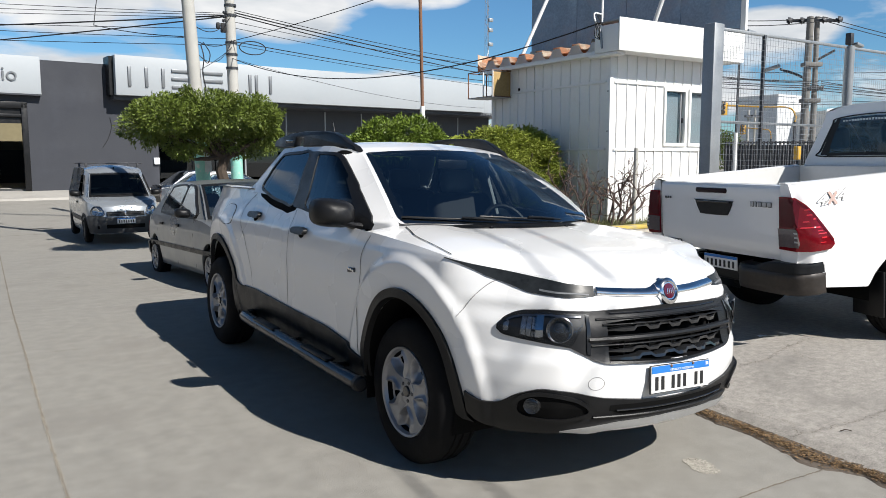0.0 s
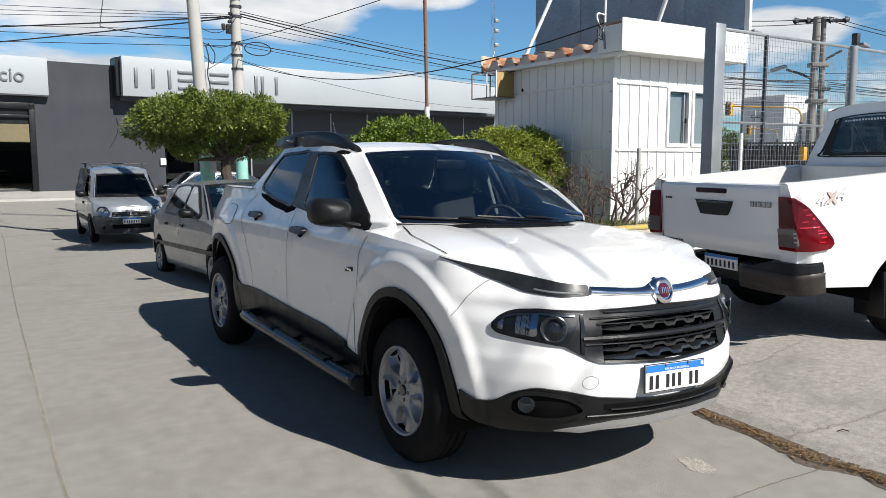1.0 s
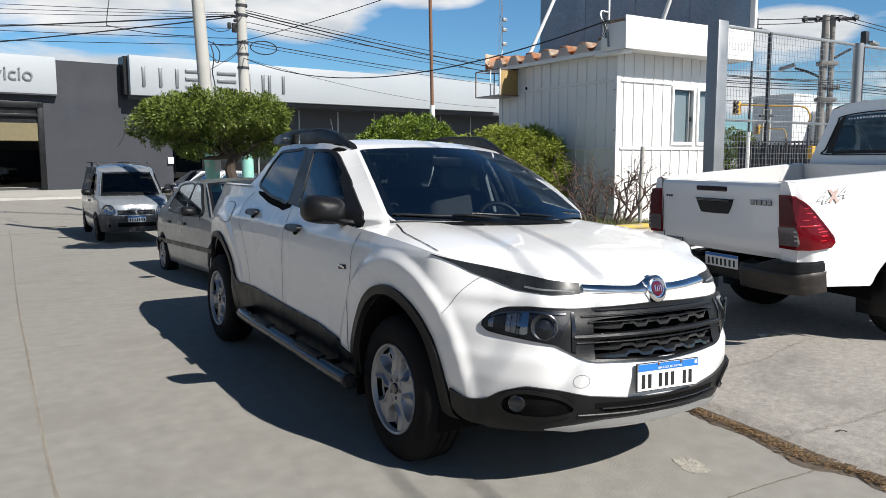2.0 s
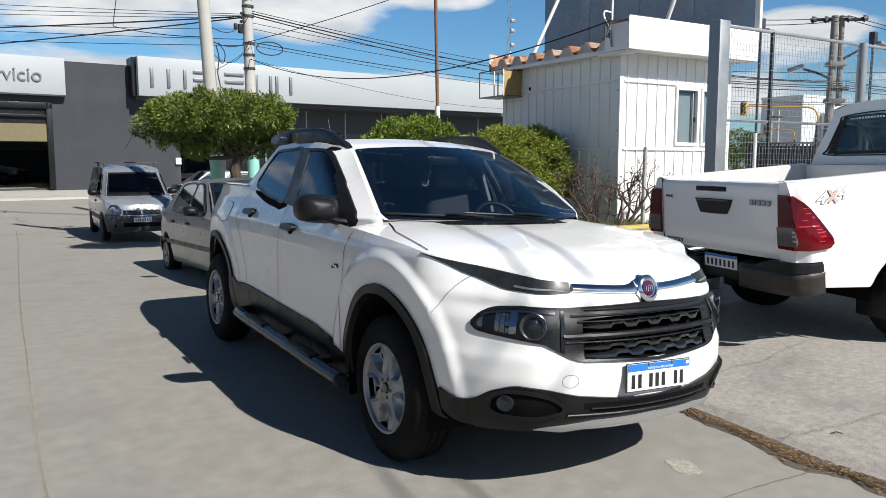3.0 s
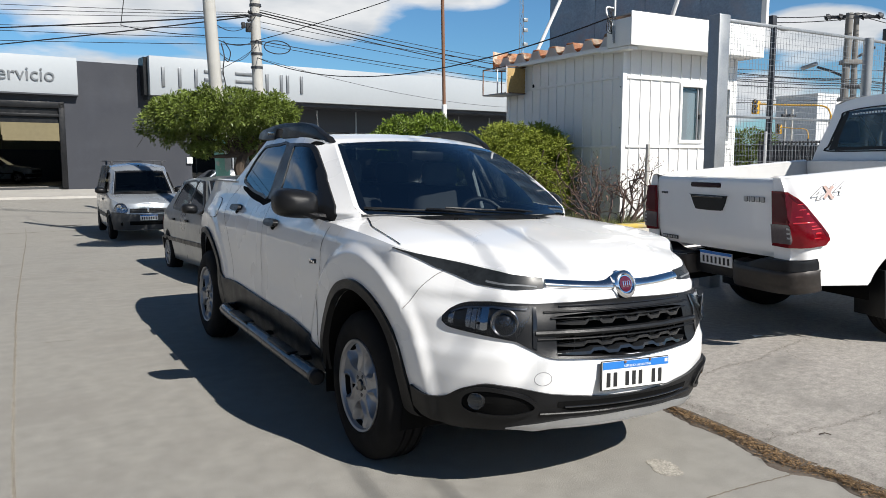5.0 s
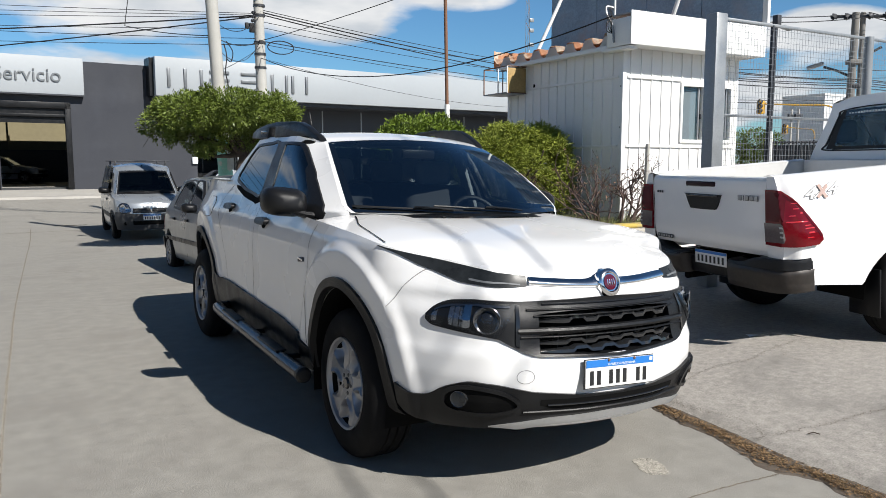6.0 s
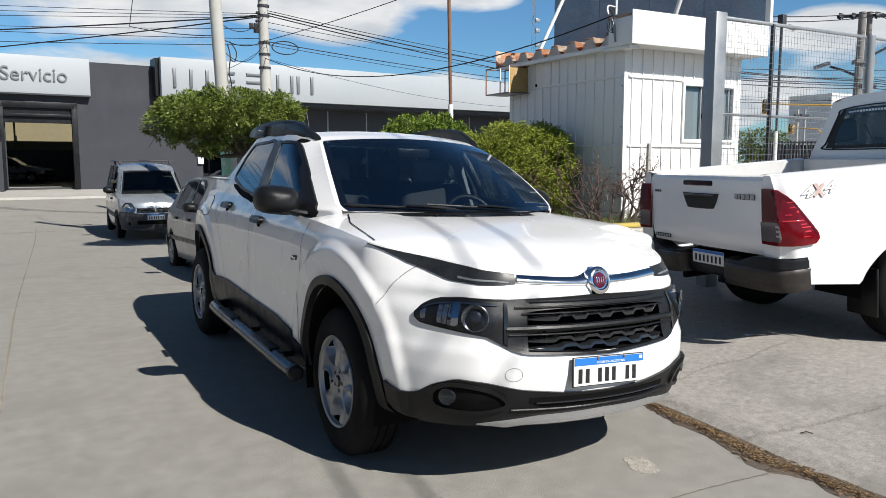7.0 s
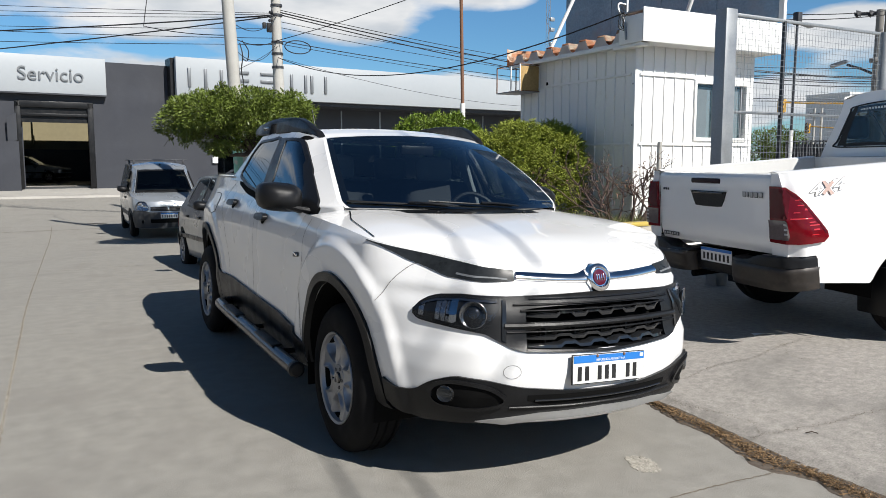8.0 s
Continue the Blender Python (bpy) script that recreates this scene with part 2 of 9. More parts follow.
M_FASCIAW = mat("white_fascia_board", (0.76, 0.76, 0.74), 0.5, var=0.02, scale=1.2, fine=20, stain=(0.72, 0.70, 0.66), stain_at=(0.63, 0.9), stain_scale=1.3)
M_SIGNW = mat("pale_sign_panel", (0.35, 0.375, 0.395), 0.45, var=0.025, scale=0.4, fine=6)
M_SIGNGREY = mat("sign_letter_grey", (0.17, 0.18, 0.19), 0.4, 0.3, var=0.06)
M_WALLGREY = mat("grey_render", (0.034, 0.037, 0.046), 0.75, var=0.06, scale=0.7, fine=14, stain=(0.047, 0.051, 0.063), stain_at=(0.5, 0.8), stain_scale=0.6)
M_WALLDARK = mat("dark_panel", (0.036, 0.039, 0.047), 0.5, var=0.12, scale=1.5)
M_INNER = mat("workshop_wall", (0.20, 0.175, 0.105), 0.85, var=0.12, scale=0.5, fine=4)
M_POLE = mat("concrete_pole", (0.42, 0.41, 0.38), 0.88, var=0.13, scale=4, fine=50, bump=0.3, bump_scale=60)
M_MINT = mat("mint_paint", (0.24, 0.52, 0.44), 0.7, var=0.14, scale=6, fine=40, stain=(0.50, 0.50, 0.47), stain_at=(0.55, 0.66), stain_scale=7)
M_PAPER = mat("posted_paper", (0.45, 0.50, 0.50), 0.8, var=0.15, scale=10)
M_CABLE = mat("cable_black", (0.012, 0.012, 0.013), 0.7, var=0.1)
M_UNSEENHOUSE = mat("unseen_house_render", (0.24, 0.235, 0.225), 0.9, var=0.15, scale=0.4, fine=3)
M_PLY = mat("weathered_plywood", (0.40, 0.27, 0.11), 0.8, var=0.2, scale=5, fine=40)
M_FARPOLE = mat("far_pole_concrete", (0.20, 0.19, 0.175), 0.9, var=0.12, scale=3)
M_PANEBACK = mat("reflected_sky_grey", (0.19, 0.225, 0.25), 0.6, var=0.10, scale=2.5, fine=20)
M_REARGLASS = glass_mat("rear_window_glass", (0.74, 0.78, 0.78), ior=1.5)
M_WHITE_WORK = mat("white_work_paint", (0.84, 0.84, 0.835), 0.32, coat=0.7, var=0.015, scale=1.2, fine=9, rough_var=0.04)
M_REDGLINT = mat("red_lens_glint", (0.52, 0.02, 0.028), 0.15, var=0.1, coat=0.8)
M_REDDARK = mat("red_lens_dark", (0.075, 0.002, 0.006), 0.22, var=0.1, coat=0.12, spec=0.3, rough_var=0.03)
M_BRAKEDARK = mat("smoked_red_lens", (0.022, 0.006, 0.009), 0.45, spec=0.25, var=0.1)
M_GALV = mat("galvanised_steel", (0.29, 0.305, 0.315), 0.45, 0.45, var=0.12, scale=7, fine=60)
M_MESHWIRE = mat("fence_wire", (0.22, 0.24, 0.26), 0.5, 0.4, var=0.1)
M_DARKSTEEL = mat("dark_steel", (0.05, 0.052, 0.058), 0.5, 0.3, var=0.15)
M_RUST = mat("rusty_steel", (0.20, 0.105, 0.065), 0.8, 0.2, var=0.25, scale=9, fine=70)
M_ORANGE = mat("orange_rust_sheet", (0.50, 0.24, 0.13), 0.8, var=0.22, scale=7, fine=50, stain=(0.60, 0.52, 0.42), stain_at=(0.46, 0.60), stain_scale=5)
M_BILLBOARD = mat("weathered_blue_sheet", (0.22, 0.31, 0.41), 0.7, var=0.30, scale=2.2, fine=34, bump=0.2, bump_scale=20, stain=(0.27, 0.30, 0.35), stain_at=(0.50, 0.72), stain_scale=2.4)
M_BARK = mat("bark", (0.06, 0.045, 0.034), 0.95, var=0.3, scale=12, fine=60, bump=0.8, bump_scale=40)
M_TWIG = mat("rose_twig", (0.085, 0.058, 0.050), 0.9, var=0.3, scale=20, fine=80)
M_LEAF = mat("leaf_green", (0.106, 0.146, 0.020), 0.55, var=0.25, scale=2.0, fine=20, rand=0.32, island=True)
M_LEAF2 = mat("leaf_fresh_green", (0.125, 0.185, 0.020), 0.5, var=0.2, scale=3.0, fine=20, rand=0.3, island=True)
M_JUNIPER = mat("juniper_green", (0.225, 0.265, 0.034), 0.7, var=0.3, scale=4.0, fine=30, rand=0.4, island=True)
M_GRASS = mat("planter_grass", (0.17, 0.18, 0.07), 0.85, var=0.3, scale=8, rand=0.4, island=True)
M_DRYFLOWER = mat("dry_flower_head", (0.15, 0.085, 0.055), 0.9, var=0.3, rand=0.3, island=True)
M_KERBYELLOW = mat("yellow_kerb_paint", (0.56, 0.42, 0.10), 0.8, var=0.2, scale=8, stain=(0.40, 0.37, 0.31), stain_at=(0.5, 0.68), stain_scale=5)
M_KERB = mat("kerb_concrete", (0.46, 0.43, 0.37), 0.9, var=0.12, scale=5, fine=50)
M_YELLOW = mat("signal_yellow", (0.58, 0.33, 0.035), 0.5, var=0.12)
M_FARBLD = mat("far_building_grey", (0.60, 0.615, 0.63), 0.85, var=0.06, scale=0.2, fine=3)
M_FARWHITE = mat("far_building_white", (0.70, 0.69, 0.67), 0.85, var=0.04, scale=0.2, fine=3)
M_DECAL = mat("decal_grey", (0.24, 0.235, 0.235), 0.5, var=0.1)
M_DECALRED = mat("decal_rust_red", (0.46, 0.33, 0.29), 0.5, var=0.1)
M_TAPE = mat("white_print", (0.75, 0.77, 0.78), 0.5, var=0.03)
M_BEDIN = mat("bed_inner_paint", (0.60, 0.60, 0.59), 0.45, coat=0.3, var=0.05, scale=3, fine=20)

# ---- mesh helpers ----


def smooth01(v):
    v = min(max(v, 0.0), 1.0)
    return v * v * (3 - 2 * v)


def lerp(a, b, f):
    return a + (b - a) * f


def part(name, bm, material, parent=None, label="", sharp=35, recalc=True):
    """Links a bmesh as one mesh object, under a thing or a part."""
    if recalc:
        bmesh.ops.recalc_face_normals(bm, faces=bm.faces)
    for f in bm.faces:
        f.smooth = True
    me = bpy.data.meshes.new(name)
    bm.to_mesh(me)
    bm.free()
    me.set_sharp_from_angle(angle=radians(sharp))
    if material:
        me.materials.append(material)
    ob = new(name, me)
    if parent:
        ob.parent = parent
    if label:
        ob["label"] = label
    return ob


def empty(name, m, label, category, group="", kind=""):
    ob = new(name)
    ob.empty_display_size = 0.2
    ob.matrix_world = m
    return tagged(ob, label, category, group, kind)


def dense_poly(poly, n=6):
    """A closed outline with n steps along each side."""
    return [(lerp(a[0], b[0], k / n), lerp(a[1], b[1], k / n)) for a, b in zip(poly, poly[1:] + poly[:1]) for k in range(n)]


def join_bm(a, b):
    """Adds the geometry of b to a."""
    me = bpy.data.meshes.new("tmp")
    b.to_mesh(me)
    b.free()
    a.from_mesh(me)
    bpy.data.meshes.remove(me)
    return a


def bm_box(c, size, bevel=0.0, rot=(0, 0, 0), seg=2):
    bm = bmesh.new()
    bmesh.ops.create_cube(bm, size=1.0)
    bmesh.ops.scale(bm, vec=size, verts=bm.verts)
    if bevel:
        bmesh.ops.bevel(bm, geom=bm.edges[:], offset=bevel, segments=seg, affect="EDGES", profile=0.5)
    bmesh.ops.transform(bm, matrix=pose(*c, *rot), verts=bm.verts)
    return bm


def bm_lathe(profile, m=None, n=40):
    """Turns (radius, height) pairs about local z."""
    bm = bmesh.new()
    rings = []
    for r, h in profile:
        if r < 1e-5:
            rings.append([bm.verts.new((0, 0, h))])
        else:
            rings.append([bm.verts.new((r * math.cos(2 * math.pi * k / n), r * math.sin(2 * math.pi * k / n), h)) for k in range(n)])
    for a, b in zip(rings, rings[1:]):
        for k in range(n):
            j = (k + 1) % n
            if len(a) == 1 and len(b) == 1:
                continue
            if len(a) == 1:
                bm.faces.new((a[0], b[k], b[j]))
            elif len(b) == 1:
                bm.faces.new((a[k], b[0], a[j]))
            else:
                bm.faces.new((a[k], b[k], b[j], a[j]))
    if m is not None:
        bmesh.ops.transform(bm, matrix=m, verts=bm.verts)
    return bm


def spline(pts, n=12, closed=False):
    """Catmull-Rom through the points."""
    p = [Vector(q) for q in pts]
    out = []
    cnt = len(p) if closed else len(p) - 1
    for i in range(cnt):
        if closed:
            a, b, c, d = p[i - 1], p[i], p[(i + 1) % len(p)], p[(i + 2) % len(p)]
        else:
            b, c = p[i], p[i + 1]
            a = p[i - 1] if i else b * 2 - c
            d = p[i + 2] if i + 2 < len(p) else c * 2 - b
        for k in range(n):
            t = k / n
            out.append(0.5 * ((2 * b) + (c - a) * t + (2 * a - 5 * b + 4 * c - d) * t * t + (3 * b - 3 * c + d - a) * t ** 3))
    if not closed:
        out.append(p[-1])
    return out


def bm_tube(pts, r, n=8, flat=1.0, cap=True, radii=None):
    """A tube along points; flat squeezes it across the second axis."""
    bm = bmesh.new()
    p = [Vector(q) for q in pts]
    up = Vector((0, 0, 1))
    rings = []
    side = None
    for i, q in enumerate(p):
        d = (p[min(i + 1, len(p) - 1)] - p[max(i - 1, 0)]).normalized()
        if side is None:
            side = d.cross(up)
            if side.length < 0.05:
                side = d.cross(Vector((1, 0, 0)))
        side = (side - d * side.dot(d)).normalized()
        top = side.cross(d)
        rr = radii[i] if radii else r
        rings.append([bm.verts.new(q + side * (math.cos(2 * math.pi * k / n) * rr) + top * (math.sin(2 * math.pi * k / n) * rr * flat)) for k in range(n)])
    for a, b in zip(rings, rings[1:]):
        for k in range(n):
            bm.faces.new((a[k], a[(k + 1) % n], b[(k + 1) % n], b[k]))
    if cap:
        bm.faces.new(rings[0][::-1])
        bm.faces.new(rings[-1])
    return bm


def bm_grid(fn, nu, nv, skip=None):
    """A sheet from fn(u, v) with u and v from 0 to 1."""
    bm = bmesh.new()
    g = [[bm.verts.new(fn(i / nu, j / nv)) for j in range(nv + 1)] for i in range(nu + 1)]
    for i in range(nu):
        for j in range(nv):
            if skip and skip((i + 0.5) / nu, (j + 0.5) / nv):
                continue
            bm.faces.new((g[i][j], g[i + 1][j], g[i + 1][j + 1], g[i][j + 1]))
    bmesh.ops.remove_doubles(bm, verts=bm.verts, dist=1e-5)
    loose = [v for v in bm.verts if not v.link_faces]
    bmesh.ops.delete(bm, geom=loose, context="VERTS")
    return bm


def bm_patch(outline, put, off, thick=0.0, rings=4, lip=0.0):
    """A filled closed outline laid on a surface. put(a, b, off) gives the place. thick: depth of its turned-in rim; lip: rounded edge."""
    bm = bmesh.new()
    o = [Vector((q[0], q[1])) for q in outline]
    c = sum(o, Vector((0, 0))) / len(o)
    rows = []
    if thick:
        rows.append([bm.verts.new(put(q.x, q.y, off - thick)) for q in o])
    if lip:
        rows.append([bm.verts.new(put(q.x, q.y, off - lip)) for q in o])
    for k in range(rings):
        f = 1 - k / rings
        if lip and k == 0:
            f = 1 - 0.06 / max(rings, 1)
        rows.append([bm.verts.new(put(*(c + (q - c) * f), off)) for q in o])
    mid = bm.verts.new(put(c.x, c.y, off))
    n = len(o)
    for a, b in zip(rows, rows[1:]):
        for k in range(n):
            bm.faces.new((a[k], a[(k + 1) % n], b[(k + 1) % n], b[k]))
    for k in range(n):
        bm.faces.new((rows[-1][k], rows[-1][(k + 1) % n], mid))
    return bm


def bm_ring(outline, put, width, off, thick=0.01):
    """A frame that follows a closed outline, width to its outside, with depth."""
    o = [Vector((q[0], q[1])) for q in outline]
    n = len(o)
    c = sum(o, Vector((0, 0))) / n
    outer = []
    for k in range(n):
        d = (o[(k + 1) % n] - o[k - 1]).normalized()
        nn = Vector((d.y, -d.x))
        if nn.dot(o[k] - c) < 0:
            nn = -nn
        outer.append(o[k] + nn * width)
    bm = bmesh.new()
    rows = [[bm.verts.new(put(q.x, q.y, off - thick)) for q in o], [bm.verts.new(put(q.x, q.y, off)) for q in o],
            [bm.verts.new(put(q.x, q.y, off)) for q in outer], [bm.verts.new(put(q.x, q.y, off - thick)) for q in outer]]
    for a, b in zip(rows, rows[1:]):
        for k in range(n):
            bm.faces.new((a[k], a[(k + 1) % n], b[(k + 1) % n], b[k]))
    return bm


def bm_strip(line, put, width, off):
    """A narrow strip along an open line on a surface."""
    o = [Vector((q[0], q[1])) for q in line]
    bm = bmesh.new()
    prev = None
    for k, q in enumerate(o):
        d = (o[min(k + 1, len(o) - 1)] - o[max(k - 1, 0)]).normalized()
        nn = Vector((d.y, -d.x)) * (width / 2)
        cur = (bm.verts.new(put(*(q - nn), off)), bm.verts.new(put(*(q + nn), off)))
        if prev:
            bm.faces.new((prev[0], prev[1], cur[1], cur[0]))
        prev = cur
    return bm


def text_mesh(name, words, size, material, parent, m, depth=0.002, label="", squeeze=1.0, spacing=1.0, swell=0.0):
    """Raised lettering in the built-in font, as a mesh centred on m."""
    cu = bpy.data.curves.new(name, "FONT")
    cu.body, cu.size, cu.extrude, cu.align_x, cu.align_y = words, size, depth, "CENTER", "CENTER"
    cu.space_character, cu.offset = spacing, swell
    tmp = bpy.data.objects.new(name, cu)
    scene.collection.objects.link(tmp)
    me = bpy.data.meshes.new_from_object(tmp.evaluated_get(bpy.context.evaluated_depsgraph_get()))
    bpy.data.objects.remove(tmp)
    bpy.data.curves.remove(cu)
    me.transform(Matrix.Diagonal((squeeze, 1, 1, 1)))
    me.materials.clear()
    me.materials.append(material)
    ob = new(name, me)
    ob.parent = parent
    ob.matrix_basis = m
    if label:
        ob["label"] = label
    return ob


def eased(xs, ys, reach=0.03):
    """A table read with its corners rounded off."""
    q = np.linspace(xs[0], xs[-1], 400)
    z = np.interp(q, xs, ys)
    n = max(3, int(400 * reach / (xs[-1] - xs[0])) | 1)
    z = np.convolve(np.concatenate([np.full(n // 2, z[0]), z, np.full(n // 2, z[-1])]), np.ones(n) / n, "valid")
    return lambda x: float(np.interp(x, q, z))


class Shell:
    """The body sides of a vehicle: a plan outline (half, from the front centre to the rear centre) swept over height."""

    def __init__(self, plan, inset_side, inset_front, front_from, front_to, bulges=(), flares=(), nose=((0, 0), (2, 0)), nose_half=0.5):
        ctrl = [(-plan[1][0], plan[1][1])] + list(plan) + [(-plan[-2][0], plan[-2][1])]
        dense = spline([(a, b, 0) for a, b in ctrl], 30)[30:-30]
        self.px = np.array([v.x for v in dense])
        self.py = np.maximum.accumulate(np.array([v.y for v in dense]) + np.linspace(0, 1e-5, len(dense)))
        dx, dy = np.gradient(self.px), np.gradient(self.py)
        ln = np.hypot(dx, dy)
        self.nx, self.ny = dy / ln, -dx / ln
        self.s = np.concatenate([[0], np.cumsum(np.hypot(np.diff(self.px), np.diff(self.py)))])
        self.side, self.front, self.ff, self.ft, self.bulges = inset_side, inset_front, front_from, front_to, bulges
        self.nose, self.nose_half, self.flares = nose, nose_half, flares
        self.top_i = int(np.argmax(self.px))

    def s_x(self, x):
        k = self.top_i
        return float(np.interp(abs(x), self.px[:k], self.s[:k])) * (-1 if x < 0 else 1)

    def s_y(self, y):
        return float(np.interp(y, self.py, self.s))

    def y_at(self, s):
        return float(np.interp(abs(s), self.s, self.py))

    def x_at(self, s):
        return float(np.interp(abs(s), self.s, self.px))

    def put(self, s, z, off=0.0):
        """The place on the left (s < 0 means x < 0) or right side at arc length s and height z."""
        a = abs(s)
        x, y = np.interp(a, self.s, self.px), np.interp(a, self.s, self.py)
        nx, ny = np.interp(a, self.s, self.nx), np.interp(a, self.s, self.ny)
        w = 1 - smooth01((y - self.ff) / (self.ft - self.ff))
        ins = lerp(np.interp(z, *zip(*self.side)), np.interp(z, *zip(*self.front)), w)
        for cy, cz, ry, rz, amount in self.bulges:
            d = ((y - cy) / ry) ** 2 + ((z - cz) / rz) ** 2
            ins -= amount * math.exp(-d)
        for cy, cz, ry, rz, amount in self.flares:
            d = math.sqrt(((y - cy) / ry) ** 2 + (max(z - cz, 0) / rz) ** 2)
            if d < 1.36:
                ins -= amount * (min(max(d - 0.95, 0) / 0.27, 1) if d < 1.22 else 1 - smooth01((d - 1.22) / 0.11))
        if y < self.ft:
            ins += float(np.interp(z, *zip(*self.nose))) * max(0.0, 1 - (x / self.nose_half) ** 2)
        d = off - ins
        sg = -1 if s < 0 else 1
        return Vector((sg * (x + nx * d), y + ny * d, z))

    def put_y(self, sg):
        """A map (y, z, off) on the side sg."""
        return lambda y, z, off: self.put(sg * self.s_y(y), z, off)

    def put_x(self):
        """A map (x, z, off) on the front."""
        return lambda x, z, off: self.put(self.s_x(x) if abs(x) > 1e-6 else 1e-9, z, off)

    def band(self, s0, s1, zlo, zhi, off, thick=0.0, ns=40, nz=4, lip=0.35):
        """A strip of the surface from s0 to s1 between two heights, with turned-in edges."""
        bm = bmesh.new()
        cols = []
        for i in range(ns + 1):
            s = lerp(s0, s1, i / ns)
            a, b = zlo(s), max(zhi(s), zlo(s) + 1e-4)
            col = []
            if thick:
                col.append(bm.verts.new(self.put(s, a, off - thick)))
            for j in range(nz + 1):
                col.append(bm.verts.new(self.put(s, lerp(a, b, j / nz), off)))
            if thick:
                col.append(bm.verts.new(self.put(s, b, off - thick)))
            cols.append(col)
        for a, b in zip(cols, cols[1:]):
            for j in range(len(a) - 1):
                bm.faces.new((a[j], b[j], b[j + 1], a[j + 1]))
        if thick:
            for col in (cols[0], cols[-1]):
                try:
                    bm.faces.new(col)
                except ValueError:
                    pass
        return bm

    def skin(self, stations, z0, z1, nz=14, lip=0.05, skip=None):
        """Both sides as one mesh, with the bottom edge turned in."""
        bm = bmesh.new()
        for sg in (-1, 1):
            cols = []
            for s in stations:
                a, b = z0(s), z1(s)
                col = [bm.verts.new(self.put(sg * max(s, 1e-9), a, -lip)), bm.verts.new(self.put(sg * max(s, 1e-9), a, -0.004))]
                for j in range(nz + 1):
                    f = j / nz
                    col.append(bm.verts.new(self.put(sg * max(s, 1e-9), lerp(a + 0.006, b, f), 0)))
                cols.append(col)
            for a, b in zip(cols, cols[1:]):
                for j in range(len(a) - 1):
                    if skip and skip((a[j].co + b[j + 1].co) / 2):
                        continue
                    bm.faces.new((a[j], b[j], b[j + 1], a[j + 1]))
        bmesh.ops.remove_doubles(bm, verts=bm.verts, dist=1e-4)
        return bm


def arch_z(y, cy, cz, ry, rz, low):
    """The height of a wheel opening's edge at y, or low outside it."""
    d = 1 - ((y - cy) / ry) ** 2
    return max(low, cz + rz * math.sqrt(d)) if d > 0 else low


def stations_for(shell, arches, step, s_end):
    """Arc lengths from the front to s_end, crowded at the ends of the wheel openings."""
    ss = set(np.arange(0, s_end, step).round(4).tolist())
    for cy, ry in arches:
        for k in range(33):
            ss.add(round(shell.s_y(cy - ry * math.cos(math.pi * k / 32)), 4))
        ss.add(round(shell.s_y(cy - ry - 0.001), 4))
        ss.add(round(shell.s_y(cy + ry + 0.001), 4))
    return sorted(ss | {s_end})


def wheel_meshes(radius, width, rim_r, spokes=6, steel=False):
    """Mesh data of a wheel whose axle runs along x, outer face at -x: tyre, rim, spokes, centre cap, nuts, disc."""
    turn = pose(0, 0, 0, 0, -90, 0)
    w = width / 2
    R, r = radius, rim_r
    tyre = bm_lathe([(r - 0.012, -w + 0.02), (r + 0.006, -w + 0.004), (r + 0.03, -w - 0.006), (R - 0.06, -w - 0.004), (R - 0.022, -w + 0.012),
                     (R - 0.006, -w + 0.03), (R, -w + 0.045), (R - 0.010, -w + 0.048), (R - 0.010, -w + 0.056), (R + 0.001, -w + 0.059), (R + 0.002, -0.022), (R - 0.009, -0.018), (R - 0.009, -0.010), (R + 0.002, -0.006), (R + 0.002, 0.02), (R - 0.009, 0.024), (R + 0.001, 0.03), (R, w - 0.045), (R - 0.006, w - 0.03), (R - 0.022, w - 0.012),
                     (R - 0.06, w + 0.004), (r + 0.03, w + 0.006), (r + 0.006, w - 0.004), (r - 0.012, w - 0.02)], turn, 64)
    rim = bm_lathe([(r - 0.002, w - 0.006), (r + 0.006, w - 0.002), (r + 0.004, w + 0.004), (r - 0.006, w - 0.001), (r - 0.014, w - 0.02)], turn, 64)
    barrel = bm_lathe([(r - 0.014, w - 0.02), (r - 0.030, w - 0.09), (r - 0.04, -w + 0.02), (r, -w + 0.006)], turn, 48)
    return tyre, rim, barrel


def alloy_spokes(r, w, count):
    """Broad forked spokes of a cast alloy wheel, outer face at -x."""
    out = []
    for k in range(count):
        bm = bmesh.new()
        a0 = 2 * math.pi * k / count
        # one leg pair: narrow waist at mid radius, wide at hub and rim
        radii = [0.040, 0.065, 0.090, 0.115, 0.140, 0.170, 0.195, r - 0.006]
        wid = [0.026, 0.036, 0.043, 0.046, 0.048, 0.054, 0.066, 0.080]
        dep = [-w + 0.022, -w + 0.008, -w + 0.004, -w + 0.004, -w + 0.005, -w + 0.006, -w + 0.008, -w + 0.012]
        pit = [0.0, 0.002, 0.004, 0.005, 0.008, 0.012, 0.014, 0.012]
        rows = []
        for q, ww, dd, pp in zip(radii, wid, dep, pit):
            row = []
            for lat, dx in ((-1.0, 0.045), (-0.95, 0.008), (-0.86, 0.0), (-0.46, 0.001), (-0.34, pp * 0.9), (0, pp), (0.34, pp * 0.9), (0.46, 0.001), (0.86, 0.0), (0.95, 0.008), (1.0, 0.045)):
                v = Vector((dd + dx, lat * ww, q))
                row.append(bm.verts.new(Matrix.Rotation(a0, 3, "X") @ v))
            rows.append(row)
        for a, b in zip(rows, rows[1:]):
            for j in range(len(a) - 1):
                bm.faces.new((a[j], b[j], b[j + 1], a[j + 1]))
        out.append(bm)
    return out


